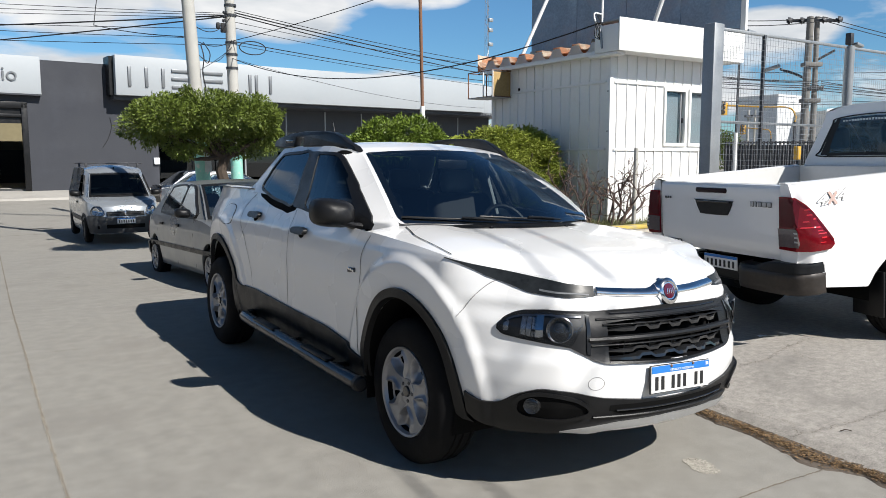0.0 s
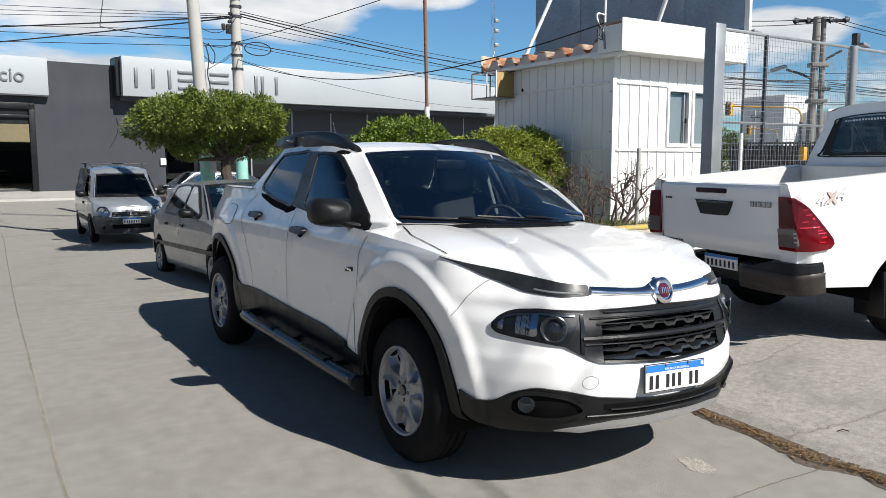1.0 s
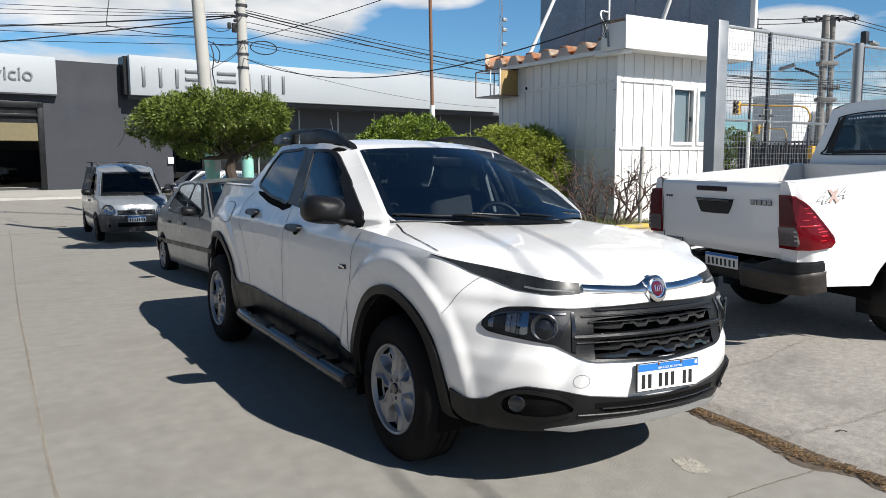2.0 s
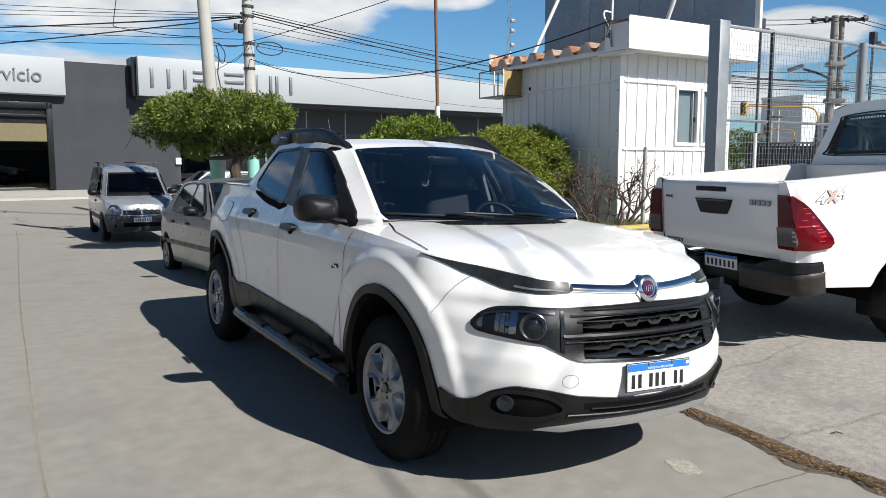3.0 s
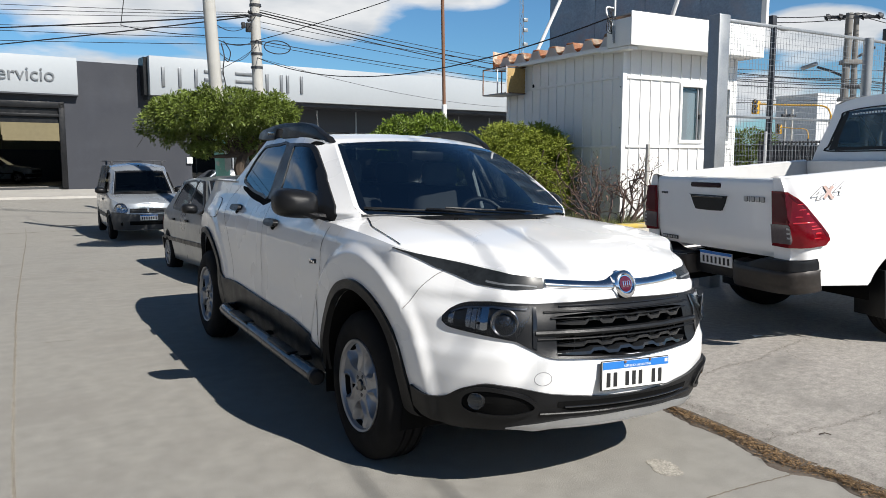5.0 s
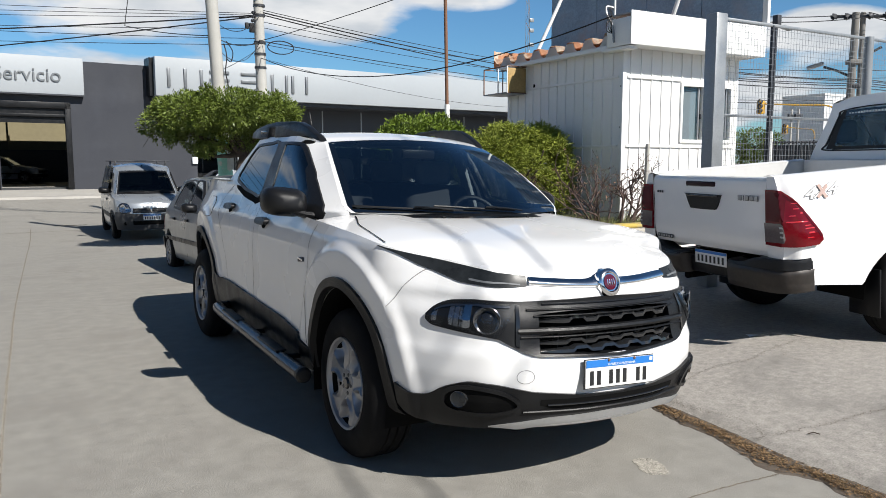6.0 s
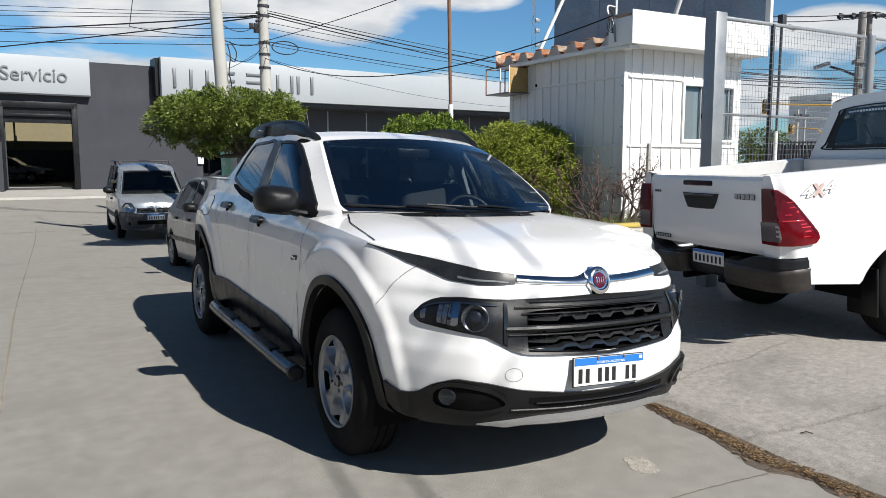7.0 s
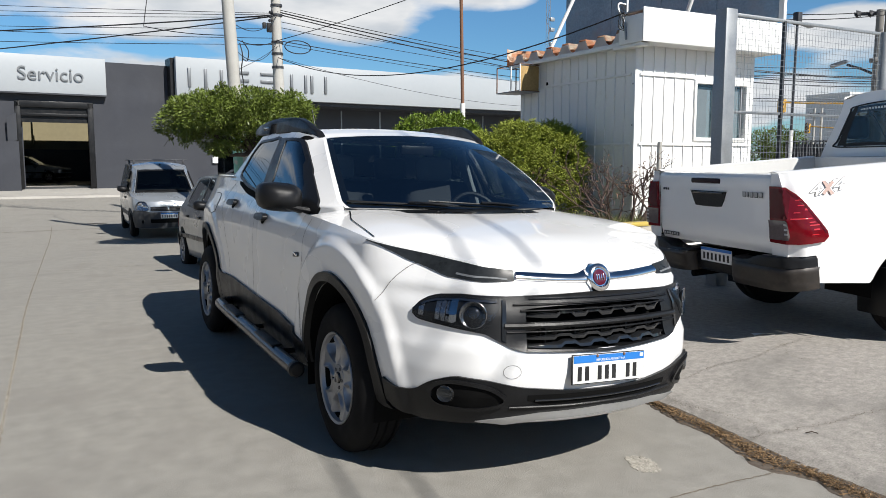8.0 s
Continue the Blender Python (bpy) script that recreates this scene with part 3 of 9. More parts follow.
def petal_spoke(r, w, turn_by, span):
    """One fifth of a pressed-looking alloy face: a broad arm flanked by two half petals with raised rims and open windows; outer face at -x."""
    bm = bmesh.new()
    nr, na = 30, 48
    grid = []
    for i in range(nr + 1):
        q = lerp(0.030, r - 0.006, i / nr)
        row = []
        for k in range(na + 1):
            a = (k / na - 0.5) * span
            away = span / 2 - abs(a)                       # angle from the petal's middle line
            lat = q * math.sin(min(away, 1.5))
            wide = 0.056 * smooth01((q - 0.062) / 0.10) ** 0.8 + 0.004
            d = lat - wide
            base = float(np.interp(q, [0.03, 0.055, 0.085, 0.15, 0.19, r], [0.016, 0.016, 0.026, 0.028, 0.020, 0.012]))
            h = base - 0.017 * math.exp(-(d / 0.008) ** 2) * smooth01((q - 0.06) / 0.03) * (1 - smooth01((q - r + 0.03) / 0.024))
            if d < 0:
                h += 0.030 * smooth01(-d / 0.022) * smooth01((q - 0.085) / 0.04) * (1 - smooth01((q - r + 0.022) / 0.016))
            row.append((bm.verts.new(Matrix.Rotation(turn_by + a, 3, "X") @ Vector((-w + h, 0, q))), d, q, a))
        grid.append(row)
    for i in range(nr):
        for k in range(na):
            c = grid[i][k]
            e = grid[i + 1][k + 1]
            if (c[1] + e[1]) / 2 < -0.026 and 0.118 < (c[2] + e[2]) / 2 < r - 0.028 and (c[3] + e[3]) > 0:
                continue
            bm.faces.new((grid[i][k][0], grid[i + 1][k][0], grid[i + 1][k + 1][0], grid[i][k + 1][0]))
    return bm


def add_wheel(parent, name, place, radius, width, rim_r, flip, spokes=6, alloy=M_ALLOY, cap=M_GLOSSBLACK, turn=0.0, petals=False):
    """A wheel with its parts, axle along x; flip turns its outer face to +x."""
    hub = new(name)
    hub.parent = parent
    hub.empty_display_size = 0.1
    hub.matrix_basis = pose(*place, turn, 0, 180 if flip else 0)
    tyre, rim, barrel = wheel_meshes(radius, width, rim_r)
    part("tyre", tyre, M_RUBBER, hub)
    part("rim", rim, alloy, hub)
    # barrel near-black: the shade behind the spokes is put into its colour
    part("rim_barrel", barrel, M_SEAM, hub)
    w = width / 2
    if petals:
        for k in range(spokes):
            part("spoke", petal_spoke(rim_r, w, 2 * math.pi * k / spokes, 2 * math.pi / spokes), alloy, hub, sharp=40)
    else:
        for bm in alloy_spokes(rim_r, w, spokes):
            part("spoke", bm, alloy, hub)
    to_x = pose(0, 0, 0, 0, -90, 0)
    part("hub_disc", bm_lathe([(0.0, w - 0.018), (0.062, w - 0.016), (0.07, w - 0.03), (0.072, w - 0.08)], to_x, 32), alloy, hub)
    part("centre_cap", bm_lathe([(0, w - 0.006), (0.024, w - 0.007), (0.028, w - 0.012), (0.029, w - 0.02)], to_x, 24), cap, hub)
    part("brake_disc", bm_lathe([(0.0, w - 0.13), (0.15, w - 0.13), (0.15, w - 0.15), (0.0, w - 0.15)], to_x, 40), M_ALLOYDARK, hub)
    for k in range(5):
        a = 2 * math.pi * (k + 0.5) / 5
        nut = bm_lathe([(0, 0.006), (0.008, 0.006), (0.010, 0.004), (0.011, 0.0)], pose(-w + 0.018, 0.047 * math.cos(a), 0.047 * math.sin(a)) @ to_x, 6)
        part("wheel_nut", nut, M_ALLOYDARK, hub)
    return hub

# ---- the white pickup in front ----
LEAN = 1.6


def build_pickup():
    root = empty("pickup_truck", Matrix.Translation((-0.83, 0, 0)) @ pose(0, 0, 0, 0, LEAN, -0.6) @ Matrix.Translation((0.83, 0, 0)),
                 "white double-cab pickup with black plastic cladding, parked at the kerb", "pickup truck")
    plan = [(0, -0.957), (0.2, -0.942), (0.38, -0.898), (0.50, -0.853), (0.61, -0.782), (0.735, -0.615), (0.822, -0.425), (0.872, -0.22), (0.898, -0.02), (0.908, 0.3), (0.900, 1.0),
            (0.892, 1.6), (0.886, 2.2), (0.888, 2.75), (0.872, 3.05), (0.82, 3.36), (0.73, 3.64), (0.55, 3.86), (0, 3.94)]
    side_in = [(0.28, 0.07), (0.40, 0.03), (0.52, 0.012), (0.70, 0.012), (0.86, 0.0), (0.97, 0.004), (1.04, 0.012), (1.07, 0.020), (1.13, 0.048), (1.20, 0.080), (1.32, 0.115)]
    front_in = [(0.28, 0.10), (0.36, 0.05), (0.46, 0.014), (0.56, 0.0), (0.65, 0.002), (0.69, 0.016), (0.80, 0.032), (0.86, 0.062), (0.90, 0.062), (0.95, 0.092), (1.0, 0.115), (1.08, 0.16)]
    arches = [(-0.01, 0.36, 0.372, 0.486), (2.94, 0.36, 0.45, 0.520)]
    sh = Shell(plan, side_in, front_in, -0.62, -0.28, nose=[(0.62, 0.0), (0.68, 0.02), (0.80, 0.03), (0.88, 0.025), (0.95, 0.032), (1.0, 0.045)], nose_half=0.52, flares=[(-0.01, 0.36, 0.43, 0.53, 0.020), (2.94, 0.36, 0.50, 0.56, 0.012)],
               bulges=[(0.0, 0.78, 0.5, 0.22, 0.008), (3.0, 0.80, 0.5, 0.22, 0.010)])
    ys = [-0.957, -0.895, -0.717, -0.492, -0.317, -0.092, 0.3, 0.5, 1.2, 1.83, 2.25, 2.5, 3.4, 3.94]
    zt = [0.960, 0.977, 1.009, 1.037, 1.071, 1.101, 1.125, 1.13, 1.19, 1.275, 1.30, 1.295, 1.29, 1.26]

    yy = np.linspace(-0.957, 3.94, 700)
    zz = np.interp(yy, ys, zt)
    pad = np.concatenate([np.linspace(2 * zz[0] - zz[14], zz[0], 14, endpoint=False), zz, np.full(14, zz[-1])])
    zz = np.convolve(pad, np.ones(29) / 29, "valid")

    def z_top(s):
        return float(np.interp(sh.y_at(s), yy, zz))

    def z_low(s):
        y = sh.y_at(s)
        base = float(np.interp(y, [-0.955, -0.56, -0.42, -0.4, 0.5, 2.5, 3.5, 3.94], [0.33, 0.335, 0.44, 0.33, 0.32, 0.34, 0.40, 0.44]))
        for cy, cz, ry, rz in arches:
            base = max(base, arch_z(y, cy, cz, ry, rz, base))
        return base

    st = stations_for(sh, [(a[0], a[2]) for a in arches], 0.022, float(sh.s[-1]))
    body = part("body", sh.skin(st, z_low, z_top, 40, skip=lambda c: abs(c.x) < 0.40 and c.y < -0.7 and 0.655 < c.z < 0.85), M_WHITE, root, sharp=50)

    # wheel wells and underbody
    for cy, cz, ry, rz in arches:
        for sg in (-1, 1):
            def well(u, v, cy=cy, cz=cz, ry=ry, rz=rz, sg=sg):
                a = math.pi * (1.15 * u - 0.075)
                y = cy - (ry - 0.008) * math.cos(a)
                return Vector((sg * lerp(sh.x_at(sh.s_y(y)) - 0.02, 0.5, v), y, cz + (rz - 0.008) * math.sin(a)))
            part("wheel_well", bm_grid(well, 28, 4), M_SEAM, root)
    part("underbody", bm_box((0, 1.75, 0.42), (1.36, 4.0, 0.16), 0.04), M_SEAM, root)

    # bonnet and front wings: rows across between the two top edges
    yb = np.linspace(-1.0, 0.6, 320)
    zb = np.convolve(np.interp(np.linspace(-1.1, 0.7, 360), [-1.1, -0.85, -0.76, -0.5, 0.0, 0.40, 0.7], [0.90, 0.962, 0.985, 1.07, 1.135, 1.168, 1.19]), np.ones(41) / 41, "valid")

    def z_mid(y):
        return float(np.interp(y, yb, zb))

    def rise(d):
        """A height that fades to a few millimetres without a kink."""
        return 0.5 * (d + math.sqrt(d * d + 0.0006)) + 0.001

    def top_row(u, v):
        s = u * sh.s_y(0.42)
        e = sh.put(max(s, 1e-9), z_top(s), 0)
        f = 2 * v - 1
        af = abs(f)
        bow = (1 - af ** 2.6)
        return Vector((e.x * f, e.y, e.z + rise(z_mid(e.y) - e.z) * bow + 0.009 * math.exp(-((af - 0.66) / 0.16) ** 2) * smooth01((s - 0.45) / 0.5)))
    part("bonnet", bm_grid(top_row, 90, 96), M_WHITE, root, sharp=60)

    def on_top(x, y, off):
        """A place on the bonnet at x and y."""
        lo, hi = 1e-6, sh.s_y(0.45)
        for _ in range(30):
            mid = (lo + hi) / 2
            lo, hi = (mid, hi) if sh.put(mid, z_top(mid), 0).y < y else (lo, mid)
        e = sh.put(lo, z_top(lo), 0)
        q = top_row(lo / sh.s_y(0.42), 0.5 + 0.5 * max(-1, min(1, x / max(e.x, 0.01))))
        return Vector((q.x, q.y, q.z + off))

    for sg in (-1, 1):
        line = spline([(sg * 0.672, 0.335, 0), (sg * 0.715, 0.21, 0), (sg * 0.755, 0.10, 0), (sg * 0.782, -0.05, 0), (sg * 0.797, -0.20, 0), (sg * 0.805, -0.305, 0)], 8)
        part("bonnet_seam", bm_strip([(p.x, p.y) for p in line], on_top, 0.006, 0.004), M_SEAM, root)
        part("washer_jet", bm_box(on_top(sg * 0.27 + 0.02, 0.14, 0.006), (0.022, 0.016, 0.012), 0.004), M_BLACK, root)
    part("scuttle_panel", bm_grid(lambda u, v: Vector(((2 * u - 1) * 0.63, lerp(0.27, 0.37, v) - 0.17 * (1 - (2 * u - 1) ** 2), 1.148 - 0.035 * abs(2 * u - 1) ** 5 + 0.010 * v + 0.014 * (1 - (2 * u - 1) ** 2))), 24, 3), M_BLACK, root)

    # cabin
    def glass_edge(w):
        """Half width and y of the windscreen's side edge, from its base (0) to the roof (1)."""
        return lerp(0.712, 0.566, w) + 0.064 * w * (1 - w), lerp(0.385, 1.062, w) - 0.065 * w * (1 - w)

    def X(z, y=3.0):
        """Half width of the cabin, drawn in towards the windscreen pillars."""
        ex, ey = glass_edge(min(max((z - 1.168) / 0.388, 0), 1))
        a, b = 0.842 - (z - 1.15) * 0.40 - 0.10 * max(z - 1.45, 0), ex + 0.006 + 0.52 * (y - ey)
        return 0.5 * (a + b - math.sqrt((a - b) ** 2 + 0.0016))

    def z_belt(y):
        return float(np.interp(y, [0.2, 0.5, 1.2, 1.83, 2.25, 2.6], [1.10, 1.115, 1.165, 1.25, 1.27, 1.27]))

    def z_roof(y):
        return float(np.interp(y, [0.80, 1.055, 1.15, 1.3, 1.5, 1.9, 2.1, 2.3], [1.50, 1.553, 1.574, 1.594, 1.604, 1.604, 1.592, 1.565]))

    def screen(q, w, off=0.0):
        """The windscreen: q from -1 to 1 across, w from 0 at the base to 1 at the roof."""
        c = 1 - q * q
        x = (glass_edge(w)[0] - 0.035 * max(0.0, 1 - w / 0.09) ** 2) * q
        y = lerp(0.385 - 0.225 * c, 1.062 - 0.13 * c, w)
        z = lerp(1.168 + 0.002 * c, 1.556 + 0.032 * c, w)
        b = 0.028 * 4 * w * (1 - w) + off
        return Vector((x, y - 0.58 * b, z + 0.81 * b))

    def flank(sg, p, w, off=0.0):
        yr = lerp(2.52, 2.13, w ** 0.8)
        yd = glass_edge(w)[1] + lerp(0.17, 0.08, w)
        if p > 0.08:
            y = lerp(yd, yr, (p - 0.08) / 0.92)
            z = lerp(z_belt(y), z_roof(y), w)
            return Vector((sg * (X(z, y) + off), y, z))
        # the windscreen pillar turns from the door to the glass
        z = lerp(z_belt(yd), z_roof(yd), w)
        a = screen(sg, w)
        f = p / 0.08
        y, zz = lerp(a.y, yd, f), lerp(a.z, z, f)
        x = X(zz, y) + (abs(a.x) - X(a.z, a.y)) * (1 - f) ** 2
        return Vector((sg * x, y, zz - (0.045 if w <= 0 else 0)))

    def put_flank(sg):
        return lambda y, z, off: Vector((sg * (X(z, y) + off), y, z + 0.35 * off))

    REAR_PANE = [(1.543, 1.226), (1.714, 1.232), (1.902, 1.25), (2.082, 1.284), (2.197, 1.315), (2.167, 1.378), (2.108, 1.466), (2.053, 1.526), (1.993, 1.54), (1.765, 1.547), (1.601, 1.545), (1.559, 1.39)]
    FRONT_PANE = [(0.675, 1.168), (0.781, 1.173), (1.035, 1.19), (1.318, 1.208), (1.352, 1.3), (1.391, 1.42), (1.437, 1.53), (1.428, 1.541), (1.242, 1.536), (1.151, 1.514), (1.041, 1.463), (0.911, 1.397), (0.81, 1.342), (0.738, 1.283), (0.698, 1.231)]

    def inside(poly, y, z, shrink):
        cy, cz = sum(p[0] for p in poly) / len(poly), sum(p[1] for p in poly) / len(poly)
        y, z = cy + (y - cy) * shrink, cz + (z - cz) * shrink
        hit = False
        for (a, b), (c, d) in zip(poly, poly[1:] + poly[:1]):
            if (b > z) != (d > z) and y < (c - a) * (z - b) / (d - b) + a:
                hit = not hit
        return hit

    for sg in (-1, 1):
        def skip_fl(u, v, sg=sg):
            q = flank(sg, u, v)
            return inside(FRONT_PANE, q.y, q.z, 0.985) or inside(REAR_PANE, q.y, q.z, 0.985)
        part("cab_side", bm_grid(lambda u, v, sg=sg: flank(sg, u, v), 260, 80, skip_fl), M_WHITE, root, sharp=60)
    part("screen_surround", bm_grid(lambda u, v: screen(2 * u - 1, v), 48, 24, lambda u, v: abs(2 * u - 1) < 0.955 and 0.015 < v < 0.975), M_WHITE, root, sharp=60)
    part("cab_back", bm_grid(lambda u, v: Vector(((2 * u - 1) * X(lerp(1.27, 1.60, v)), lerp(2.52, 2.13, v ** 0.8) + 0.03 * (1 - (2 * u - 1) ** 2), lerp(1.27, 1.595, v) + 0.02 * v * (1 - (2 * u - 1) ** 2))), 12, 8,
                             lambda u, v: 0.15 < u < 0.85 and 0.12 < v < 0.86), M_WHITE, root)
    part("rear_window", bm_grid(lambda u, v: Vector(((2 * u - 1) * 0.56, lerp(2.48, 2.18, v) + 0.03, lerp(1.30, 1.56, v))), 6, 4), M_TINT, root)

    def roof(u, v):
        f = 2 * v - 1
        c = 1 - f * f
        y = lerp(1.062 - 0.13 * c, 2.13 + 0.03 * c, u)
        ye = lerp(1.062, 2.13, u)
        xe = lerp(0.566, X(z_roof(ye), ye), smooth01(u / 0.10))
        return Vector((f * xe, y, z_roof(ye) + lerp(0.032, 0.044, smooth01(u / 0.35)) * c ** lerp(1.0, 0.85, u)))
    part("roof", bm_grid(roof, 36, 28), M_WHITE, root, sharp=60)
    # black band where the screen meets the roof
    part("screen_top_trim", bm_grid(lambda u, v: screen(lerp(-0.95, 0.95, u), lerp(0.972, 0.988, v), 0.003), 30, 2), M_SEAM, root)
    part("windscreen", bm_grid(lambda u, v: screen(lerp(-0.972, 0.972, u), lerp(0.0, 0.98, v), 0.004), 36, 18), M_WSCREEN, root)
    fr = bm_grid(lambda u, v: screen(lerp(-0.970, 0.970, u), lerp(0.0, 0.975, v), 0.0015), 80, 40,
                 lambda u, v: 0.02 < u < 0.98 and 0.06 < v < 0.97)
    part("windscreen_edge_band", fr, M_SEAM, root)

    # side windows with black frames
    for sg in (-1, 1):
        rear, front = REAR_PANE, FRONT_PANE
        for nm, poly in (("rear_door_window", rear), ("front_door_window", front)):
            pts = [(p.x, p.y) for p in spline([(a, b, 0) for a, b in poly], 6, True)]
            g = part(nm, bm_patch(pts, put_flank(sg), 0.006, 0, 5), M_TINT, root)
            part("window_frame", bm_ring(pts, put_flank(sg), 0.018, 0.011, 0.03), M_BLACK, g)
            part("inner_trim", bm_ring(pts, put_flank(sg), 0.060, -0.006, 0.012), M_SEAM, g)
        part("mirror_sail", bm_patch(dense_poly([(0.766, 1.145), (0.695, 1.15), (0.718, 1.215), (0.754, 1.275), (0.826, 1.33), (0.923, 1.385), (0.953, 1.436), (0.843, 1.377), (0.725, 1.312), (0.63, 1.255), (0.542, 1.2), (0.504, 1.159), (0.524, 1.119), (0.597, 1.133)], 3), put_flank(sg), 0.0125, 0.03, 3), M_BLACK, root)
        part("pillar_cover", bm_patch(dense_poly([(1.337, 1.188), (1.522, 1.203), (1.537, 1.30), (1.558, 1.42), (1.595, 1.562), (1.452, 1.562), (1.414, 1.44), (1.373, 1.31)], 3), put_flank(sg), 0.010, 0.02, 3), M_BLACK, root)
        # door mirror
        mir = part("door_mirror", mirror_head(), M_BLACK, root, sharp=50)
        mir.matrix_basis = pose(-0.955, 0.605, 1.213) @ Matrix.Diagonal((-0.90, 0.95, 0.92, 1)) if sg < 0 else pose(0.895, 0.80, 1.213, 0, 0, 66) @ Matrix.Diagonal((0.90, 0.95, 0.92, 1))
        ay = 0.59 if sg < 0 else 0.76
        part("mirror_arm", bm_tube([(sg * 0.79, ay, 1.14), (sg * 0.86, ay - 0.005, 1.148), (sg * (0.94 if sg < 0 else 0.88), ay - 0.01, 1.17)], 0.03, 8, 0.7), M_BLACK, root)

    # roof rails
    for sg in (-1, 1):
        outl = [(1.077, 1.557), (1.127, 1.597), (1.195, 1.621), (1.278, 1.656), (1.383, 1.687), (1.491, 1.698), (1.80, 1.706), (2.027, 1.698), (2.246, 1.673), (2.305, 1.650), (2.312, 1.606),
                (2.15, 1.598), (1.935, 1.598), (1.92, 1.668), (1.79, 1.668), (1.775, 1.600), (1.49, 1.598), (1.273, 1.593), (1.196, 1.582)]
        rb = bmesh.new()
        rb.faces.new([rb.verts.new((0, y, z)) for y, z in outl])
        ext = bmesh.ops.extrude_face_region(rb, geom=rb.faces[:])
        for v in ext["geom"]:
            if isinstance(v, bmesh.types.BMVert):
                v.co.x = 0.050
        bmesh.ops.bevel(rb, geom=[e for e in rb.edges if abs(e.verts[0].co.x - e.verts[1].co.x) < 1e-5], offset=0.008, segments=2, affect="EDGES", profile=0.5)
        for v in rb.verts:
            v.co.x = sg * (0.588 + v.co.x + 0.018 * min(max((v.co.y - 1.0) / 0.8, 0), 1) - 0.065 * min(max((1.5 - v.co.y) / 0.5, 0), 1) - 0.25 * max(v.co.z - 1.62, 0))
        rail_ob = part("roof_rail", rb, M_BLACK, root, sharp=30)
        part("rail_slot", bm_box((sg * 0.622, 2.03, 1.640), (0.058, 0.15, 0.030), 0.006), M_GLOSSBLACK, rail_ob)

    # load bed: rails, soft cover, tail
    def rail_row(sg):
        def fn(u, v):
            s = sh.s_y(lerp(2.36, 3.92, u))
            e = sh.put(sg * s, z_top(s), 0)
            return Vector((e.x - sg * 0.07 * v, e.y - 0.02 * v, e.z + 0.014 * math.sin(math.pi * min(v * 1.2, 1)) - 0.02 * max(v - 0.8, 0)))
        return fn
    for sg in (-1, 1):
        part("bed_rail", bm_grid(rail_row(sg), 30, 5), M_WHITE, root)
    part("bed_cover", bm_grid(lambda u, v: Vector(((2 * v - 1) * lerp(0.80, 0.60, u ** 3), lerp(2.38, 3.86, u), 1.296 + 0.035 * (1 - (2 * v - 1) ** 4) - 0.01 * u)), 16, 16), M_BLACK, root)
    part("tail_lamp", sh.band(-sh.s_y(3.76), -sh.s_y(3.86), lambda s: 1.03, lambda s: 1.20, 0.012, 0.02, 8, 4), M_REDLENS, root)

    # black cladding: wheel arches, sills, lower bumper
    for cy, cz, ry, rz in arches:
        for sg in (-1, 1):
            def clad(u, v, cy=cy, cz=cz, ry=ry, rz=rz, sg=sg):
                wid = 0.056 + (0.022 * smooth01((0.30 - u) / 0.22) if cy < 1 else 0.0)
                k = min(v / 0.8, 1) * wid
                leg0, leg1 = 0.12, 0.90
                if u < leg0:
                    y, z = cy - (ry + k - 0.012) - (0.035 * (1 - u / leg0) ** 1.5 if cy < 1 else 0.0), lerp(0.335, cz, u / leg0)
                elif u > leg1:
                    y, z = cy + (ry + k - 0.012), lerp(cz, 0.40 if cy < 1 else 0.34, (u - leg1) / (1 - leg1))
                else:
                    a = math.pi * (u - leg0) / (leg1 - leg0)
                    y, z = cy - (ry + k - 0.012) * math.cos(a), cz + (rz + k - 0.012) * math.sin(a)
                return sh.put(sg * sh.s_y(y), z, (0.020 if 0.05 < v < 0.85 else -0.012) - 0.006 * v)
            part("wheel_arch_trim", bm_grid(clad, 44, 8), M_BLACK, root, sharp=50)
    for sg in (-1, 1):
        def sill_hi(s):
            y = sh.y_at(s)
            return float(np.interp(y, [0.38, 0.45, 0.55, 0.85, 1.35, 2.10, 2.38, 2.48, 2.6], [0.45, 0.468, 0.510, 0.546, 0.560, 0.588, 0.580, 0.60, 0.66]))
        part("sill_trim", sh.band(sg * sh.s_y(0.40), sg * sh.s_y(2.58), lambda s: 0.335, sill_hi, 0.014, 0.03, 40, 5), M_BLACK, root)
        part("rear_bumper_trim", sh.band(sg * sh.s_y(3.40), sg * sh.s_y(3.93), lambda s: 0.42, lambda s: 0.60, 0.014, 0.03, 16, 4), M_BLACK, root)
        # side step: steel tube with treads
        tube = spline([(sg * 0.80, 2.20, 0.385), (sg * 0.94, 2.10, 0.40), (sg * 0.975, 1.95, 0.403), (sg * 0.980, 1.2, 0.385), (sg * 0.985, 0.55, 0.368), (sg * 0.985, 0.24, 0.364)], 8)
        step = part("side_step", bm_tube(tube, 0.040, 14), M_STEPTUBE, root, "bent steel tube side step")
        part("end_plug", bm_lathe([(0, 0.012), (0.03, 0.010), (0.041, 0.0), (0.041, -0.03)], pose(sg * 0.985, 0.232, 0.364, 90), 16), M_BLACK, step)
        for y, z in ((1.60, 0.433), (0.78, 0.414)):
            part("step_tread", bm_box((sg * 0.983, y, z), (0.062, 0.36, 0.012), 0.005, (1.2, 0, 0)), M_BLACK, step)
        for y in (0.6, 1.3, 2.0):
            part("step_bracket", bm_box((sg * 0.88, y, 0.375), (0.20, 0.05, 0.02), 0.006), M_SEAM, step)

